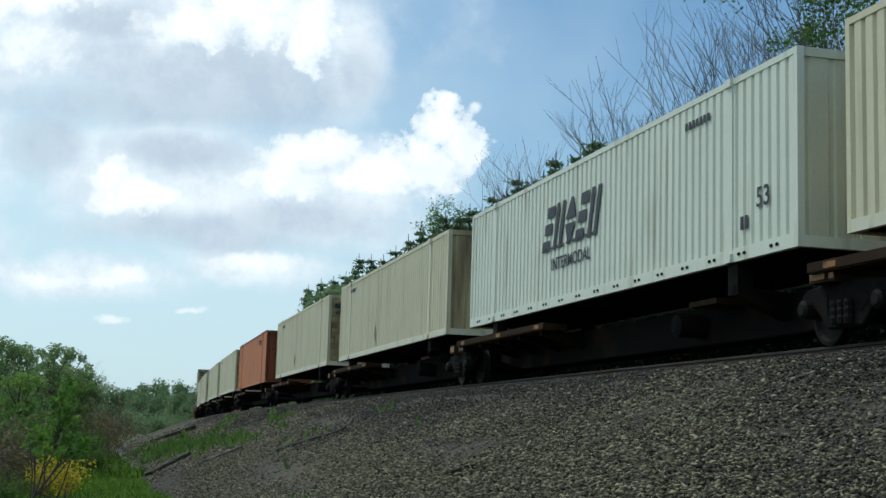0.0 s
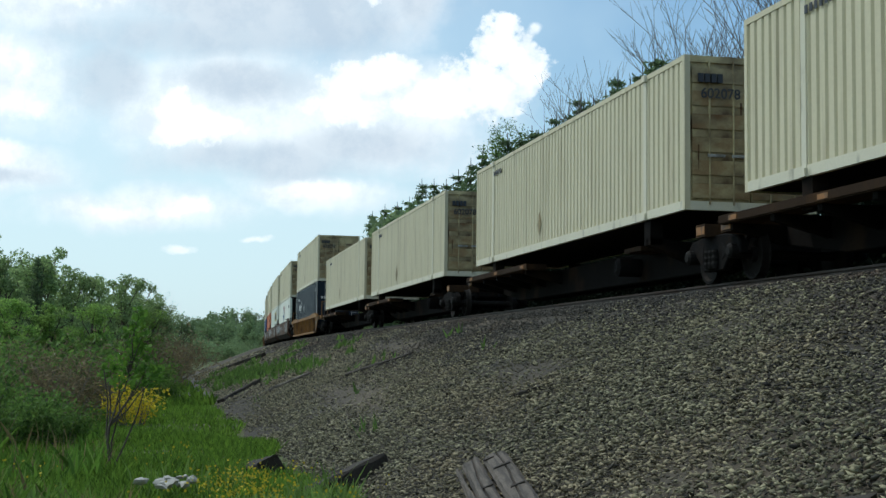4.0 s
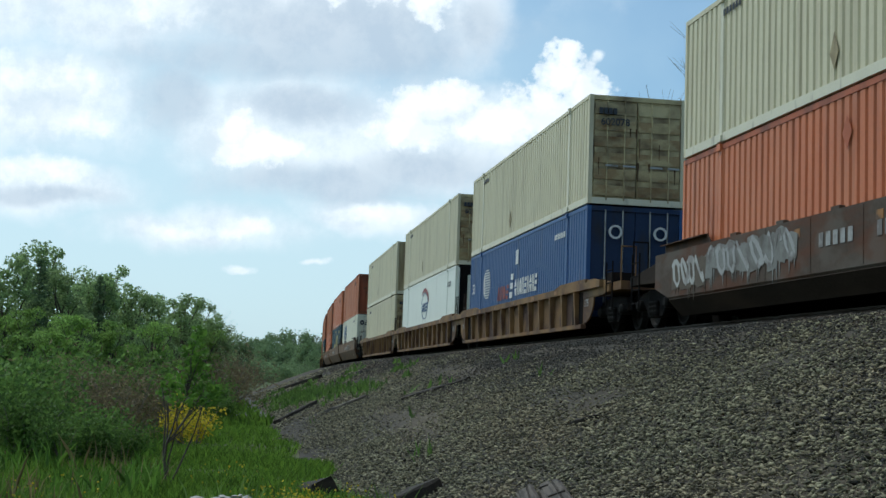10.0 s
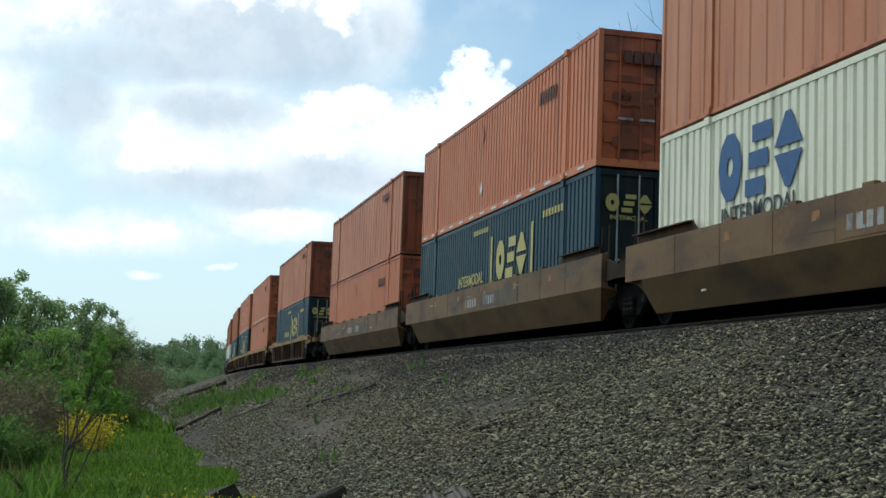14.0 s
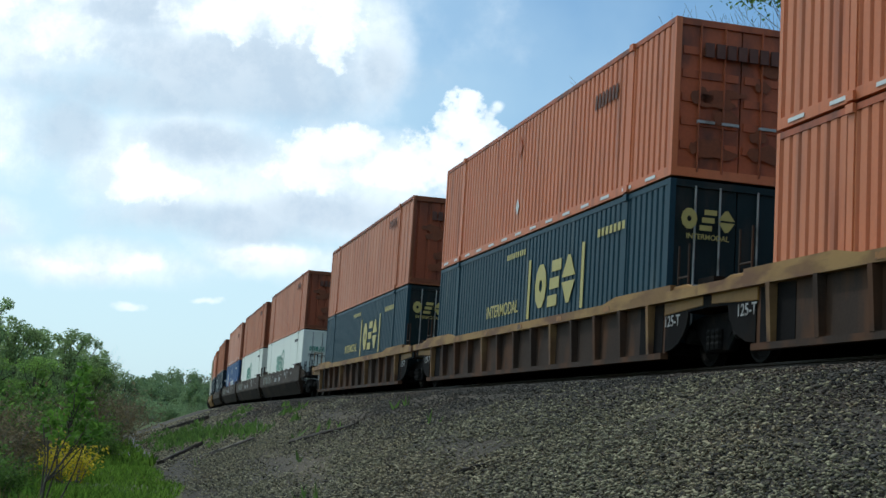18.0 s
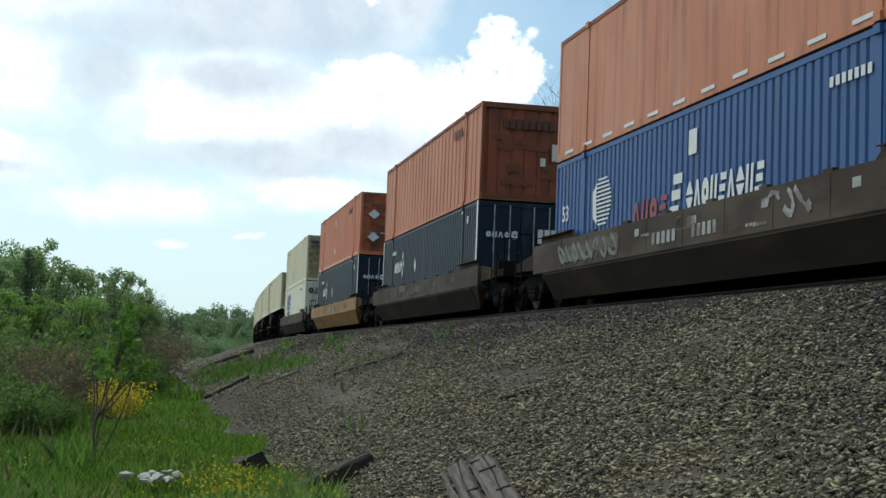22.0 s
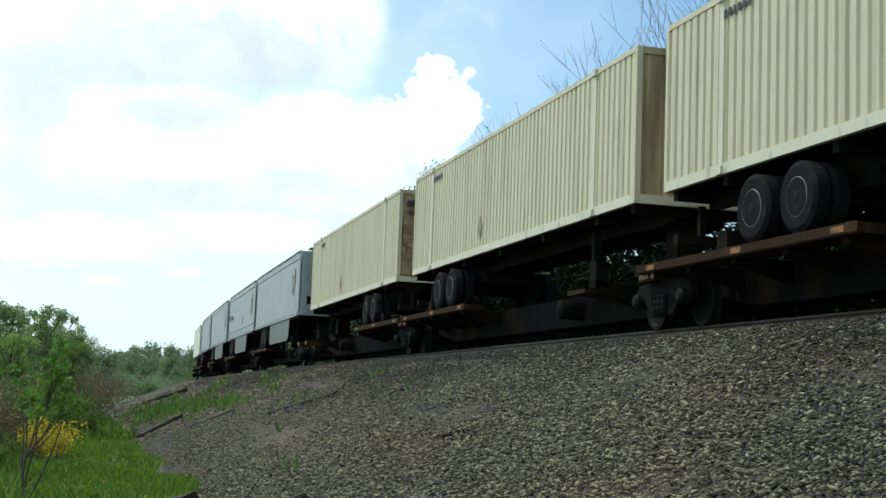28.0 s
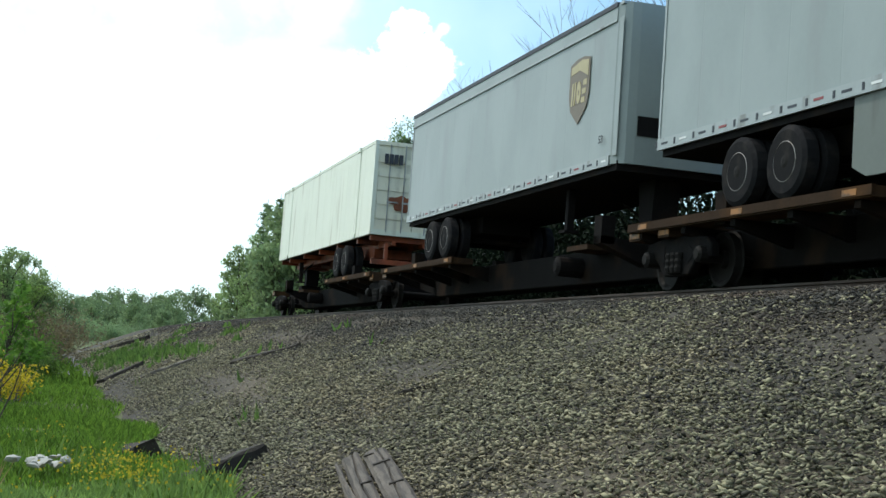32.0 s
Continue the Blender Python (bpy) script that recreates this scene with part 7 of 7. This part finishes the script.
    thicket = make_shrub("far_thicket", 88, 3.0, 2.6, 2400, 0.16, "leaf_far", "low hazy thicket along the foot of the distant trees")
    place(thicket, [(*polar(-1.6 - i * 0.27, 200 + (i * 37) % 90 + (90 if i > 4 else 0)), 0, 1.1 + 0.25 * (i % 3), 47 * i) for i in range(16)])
    make_sapling()


grow_all()


def make_grass():
    """Blades and weeds on the flat ground at the foot of the slope; thinner and larger with distance."""
    rng = np.random.default_rng(9)

    def field(name, n, x0, x1, y0, y1, hgt, wid, material, label, patch=None, z=0.0):
        x, y = rng.uniform(x0, x1, n), y0 + (y1 - y0) * rng.uniform(0, 1, n) ** 1.4
        if patch is not None:
            k = patch(x, y)
            x, y = x[k], y[k]
        n = len(x)
        h = hgt * rng.uniform(0.5, 1.25, n) * (0.75 + 0.35 * np.sin(x * 1.7 + 1) * np.sin(y * 0.8))
        a = rng.uniform(0, 6.28, n)
        w = wid * rng.uniform(0.6, 1.3, n) * (1 + y / 30)
        lean = rng.normal(size=(n, 2)) * 0.35 * h[:, None]
        p = np.stack([x, y, np.full(n, z - 0.03)], 1)
        d = np.stack([np.cos(a), np.sin(a), np.zeros(n)], 1) * w[:, None]
        tip = p + np.concatenate([lean, h[:, None]], 1)
        mid = p + np.concatenate([lean * 0.35, h[:, None] * 0.55], 1)
        v = np.stack([p - d, p + d, mid + d * 0.8, tip, mid - d * 0.8], 1).reshape(-1, 3)
        f = np.arange(n * 5).reshape(-1, 5)
        return tagged(new(name, mesh_from(name, v, f, material)), label, "grass", kind="stuff")
    edge = lambda x, y: x < 2.35 + 0.2 * np.sin(y * 0.9) + 0.02 * np.maximum(y - 25, 0)
    field("grass", 60000, -9, 2.6, 5, 45, 0.19, 0.008, "grass", "bright green spring grass", edge)
    field("near_grass", 14000, -9, 2.3, -6, 7, 0.17, 0.009, "grass", "short green grass underfoot", edge)
    field("far_grass", 16000, -16, 3.6, 40, 95, 0.4, 0.02, "grass", "patchy green grass farther along", edge)
    field("grass", 26000, -3.5, 2.5, 8.5, 26, 0.20, 0.009, "grass", "thick short green grass at the foot of the slope", edge)
    field("weeds", 2600, -6, 2.3, 12, 20, 0.42, 0.007, "weed", "tall grey-green weeds going to seed", lambda x, y: edge(x, y) & (np.sin(x * 2.1) * np.sin(y * 1.3) > 0.2))
    field("weeds", 8000, -0.9, 2.55, 8.6, 13.4, 0.30, 0.013, "weed", "bank of grey-green weeds with woolly leaves", lambda x, y: edge(x, y) & (np.sin(x * 3.1) * np.sin(y * 2.3) > -0.55))
    field("dry_stalks", 2200, -9, 0.6, 11, 30, 0.55, 0.006, "straw", "thin dry stalks standing among the grass", lambda x, y: (x < 0.3 - 0.02 * y) & (np.sin(x * 1.3 + 2) * np.sin(y * 0.7) > -0.2))
    field("leafy_weeds", 9000, -9, 0.4, 11, 26, 0.5, 0.013, "sap_leaf", "dark leafy weeds beside the scrub", lambda x, y: (x < 0.2 - 0.02 * y) & (np.sin(x * 1.9) * np.sin(y * 0.9 + 1) > 0.1))
    # tufts rooted in the lower ballast
    n = 9000
    sy = rng.uniform(18, 80, n)
    lat = rng.uniform(3.2, 8.7, n)
    k = np.sin(sy * 0.55 + lat * 0.9) * np.sin(sy * 0.21 - lat * 1.7 + 1.2) > np.where(sy > 44, 0.6, 0.95)
    sy, lat = sy[k], lat[k]
    # denser strips between the fallen sleepers
    for s0, l0, ds, dl, m in ((53, 6.8, 4.5, 0.5, 520), (44, 5.9, 2.2, 0.3, 260), (60, 7.3, 5.0, 0.5, 420), (31.0, 5.2, 0.8, 0.15, 12)):
        sy, lat = np.append(sy, s0 + rng.normal(size=m) * ds), np.append(lat, l0 + rng.normal(size=m) * dl)
    n = len(sy)
    a = np.interp(sy, _s, _psi)
    p = np.stack([np.interp(sy, _s, _x) - lat * np.cos(a), np.interp(sy, _s, _y) + lat * np.sin(a), np.interp(-lat, [-q[0] for q in SECTION], [q[1] for q in SECTION])], 1)
    d = rng.normal(size=(n, 3)) * np.array((0.02, 0.02, 0)) * (1 + sy / 40)[:, None]
    tip = p + np.concatenate([rng.normal(size=(n, 2)) * 0.08, rng.uniform(0.1, 0.32, n)[:, None]], 1)
    v = np.stack([p - d, p + d, tip], 1).reshape(-1, 3)
    tagged(new("slope_grass", mesh_from("slope_grass", v, np.arange(n * 3).reshape(-1, 3), "leaf")), "sparse green tufts growing through the ballast", "grass", kind="stuff")
    # small yellow flower heads among the weeds
    n = 2200
    x, y = rng.uniform(-5, 2.0, n), rng.uniform(7, 18, n)
    k = np.sin(x * 1.9 + 0.5) * np.sin(y * 1.1 + 2) > 0.55
    m = 420
    x, y, k = np.append(x, 1.15 + rng.normal(size=m) * 0.26), np.append(y, 12.9 + rng.normal(size=m) * 0.55), np.append(k, np.ones(m, bool))
    x, y, k = np.append(x, 1.9 + rng.normal(size=50) * 0.25), np.append(y, 12.6 + rng.normal(size=50) * 0.4), np.append(k, np.ones(50, bool))
    c = np.stack([x[k], y[k], rng.uniform(0.2, 0.46, k.sum())], 1)
    v = quads(rng, c, 1.5, rng.uniform(0.009, 0.019, len(c)), 0.9)
    tagged(new("yellow_flowers", mesh_from("yellow_flowers", v, np.arange(len(v)).reshape(-1, 4), "flower")), "small yellow flowers scattered in the weeds", "flowers", kind="stuff")


make_grass()


def beam(name, p, q, w, h, material, label, seed=1):
    """An old sleeper lying from p to q, worn and split at the edges."""
    r2 = random.Random(seed)
    p, q = Vector(p), Vector(q)
    L = (q - p).length
    bm = B()
    rings = []
    for i in range(9):
        y = L * i / 8
        j = lambda: r2.uniform(-0.012, 0.012)
        rings.append([bm.verts.new((x + j(), y + j(), z + j())) for x, z in ((-w / 2, 0), (w / 2, 0), (w / 2, h * 0.85), (w / 2 * 0.85, h), (-w / 2 * 0.85, h), (-w / 2, h * 0.85))])
    for a, b in zip(rings, rings[1:]):
        for i in range(6):
            bm.faces.new((a[i], a[(i + 1) % 6], b[(i + 1) % 6], b[i]))
    bm.faces.new(rings[0][::-1]), bm.faces.new(rings[-1])
    bmesh.ops.recalc_face_normals(bm, faces=bm.faces[:])
    ob = tagged(part(name, bm, material), label, "timber", "old sleepers lying on the slope")
    d = (q - p).normalized()
    side = d.cross(Vector((-0.39, 0, 0.92))).normalized()
    up = side.cross(d)
    ob.matrix_basis = Matrix.Translation(p) @ Matrix((side, d, up)).transposed().to_4x4()
    return ob


def slope_point(x, y, lift=0.0):
    cx = float(np.interp(y, _y, _x))
    return (x, y, bank_height(cx - x) + lift)


def make_debris():
    beam("old_sleeper", slope_point(3.03, 42.2, -0.12), slope_point(4.45, 45.1, -0.1), 0.26, 0.24, "tie_dark", "dark old sleeper lying across the slope", 1)
    beam("old_sleeper", slope_point(5.2, 31.6, -0.08), slope_point(6.4, 30.0, -0.08), 0.2, 0.16, "tie_dark", "half-buried dark sleeper in the ballast", 2)
    beam("old_sleeper", slope_point(4.0, 37.7, -0.06), slope_point(5.2, 37.9, -0.06), 0.18, 0.16, "tie", "half-buried grey sleeper in the ballast", 3)
    beam("old_sleeper", slope_point(1.5, 13.6, 0.06), slope_point(2.95, 15.6, -0.10), 0.30, 0.22, "tie_dark", "dark rotten sleeper at the foot of the slope", 4)
    beam("old_sleeper", slope_point(3.05, 9.0, -0.16), slope_point(3.9, 6.5, -0.14), 0.28, 0.24, "tie_dark", "dark old split sleeper lying low on the slope", 5)
    beam("old_sleeper", slope_point(5.7, 79.6, 0.0), slope_point(7.4, 73.1, 0.05), 0.22, 0.2, "tie_dark", "dark sleepers lying along the far shoulder", 6)
    beam("wood_scrap", slope_point(4.78, 16.3, 0.0), slope_point(5.1, 16.15, 0.0), 0.07, 0.06, "tie_dark", "short stick on the ballast", 7)
    beam("tree_stump", slope_point(1.72, 18.9, -0.05), slope_point(2.02, 18.1, 0.0), 0.36, 0.30, "tie_dark", "dark stump at the edge of the grass", 8)
    # a crossing panel of three old planks, slid down the slope
    p0, p1, q0 = Vector(slope_point(2.59, 9.45, -0.05)), Vector(slope_point(3.23, 13.05, -0.06)), Vector(slope_point(3.00, 8.95, -0.05))
    side, along = q0 - p0, p1 - p0
    far_ = along.length
    along.normalize()
    side -= along * side.dot(along)
    wide = side.length
    side.normalize()
    up = side.cross(along)
    panel = tagged(new("crossing_panel"), "weathered grey-brown panel of three split planks lying on the slope", "timber")
    panel.matrix_basis = Matrix.Translation(p0) @ Matrix((side, along, up)).transposed().to_4x4()
    rng = random.Random(3)
    for i, (a, b, end_) in enumerate(((0.0, 0.13, 0.84), (0.14, 0.52, 0.90), (0.53, 1.0, 0.88))):
        bm = B()
        rings = []
        n = 22
        for k in range(n + 1):
            y = far_ * end_ * k / n
            j = lambda s=1.0: rng.uniform(-0.004, 0.004) * s
            g = 0.02 * math.sin(k * 0.23 + 2 * i)
            x0, x1 = a * wide + j() + 0.01, b * wide + j() - 0.01
            rings.append([bm.verts.new((x, y + (j(30) if k in (0, n) else 0), z)) for x, z in ((x0, 0), (x0, 0.15 + j()), (x0 + 0.03, 0.18 + j()), ((x0 + x1) / 2 + g, 0.185 + j()), ((x0 + x1) / 2 + g + 0.012, 0.16), ((x0 + x1) / 2 + g + 0.026, 0.184 + j()), (x1 - 0.03, 0.18 + j()), (x1, 0.15 + j()), (x1, 0))])
        for u, v in zip(rings, rings[1:]):
            for m in range(9):
                bm.faces.new((u[m], u[(m + 1) % 9], v[(m + 1) % 9], v[m]))
        bm.faces.new(rings[0][::-1]), bm.faces.new(rings[-1])
        bmesh.ops.recalc_face_normals(bm, faces=bm.faces[:])
        part("plank", bm, "tie_grey", panel)
    for x, y, dx, l in ((0.62, 2.3, 0.16, 0.05), (0.3, 1.6, 0.10, 0.04), (0.7, 1.2, 0.12, 0.05), (0.55, 2.9, 0.1, 0.04)):
        part("notch", box(B(), x * wide, x * wide + dx, y, y + l, 0.178, 0.194), "tie_dark", panel)
    # pale rubble in the grass
    rng = random.Random(5)
    for i in range(20):
        bm = B()
        bmesh.ops.create_icosphere(bm, subdivisions=1, radius=rng.uniform(0.03, 0.085))
        for v in bm.verts:
            v.co *= rng.uniform(0.5, 1.35)
            v.co.z *= 0.55
        ob = tagged(part("pale_rock", bm, "pale_rock"), "pale lump of rubble lying in the grass", "rock", "rubble in the grass")
        ob.location = (0.50 + rng.gauss(0, 0.16), 14.9 + rng.uniform(-0.35, 0.35), 0.12 + rng.uniform(0, 0.08))
    bm = B()
    prev = None
    for i in range(14):
        y = 46 + i * 4
        c = 1.9 + 0.066 * (y - 46) + 0.3 * math.sin(i)
        row = (bm.verts.new((c - 1.7, y, 0.08)), bm.verts.new((c + 1.7, y, 0.10)))
        if prev:
            bm.faces.new((prev[0], prev[1], row[1], row[0]))
        prev = row
    tagged(part("path", bm, "path"), "strip of bare grey gravel beside the embankment", "path", kind="structure")


make_debris()


def motions():
    """The train runs past: every car and load follows the line of the track."""
    times = [0.0, 2.0, 4.0, 6.0, 8.0, 10.0, 12.0, 14.0, 16.0, 18.0, 20.0, 22.0, 24.0, 26.0, 28.0, 30.0, 32.0]
    for ob, u, z, turn in RUN:
        walk(ob, [(t, on_track(u - SPEED * t - 0.5 * GAIN * t * t, 0, z) @ pose(0, 0, 0, 0, 0, turn)) for t in times])


motions()
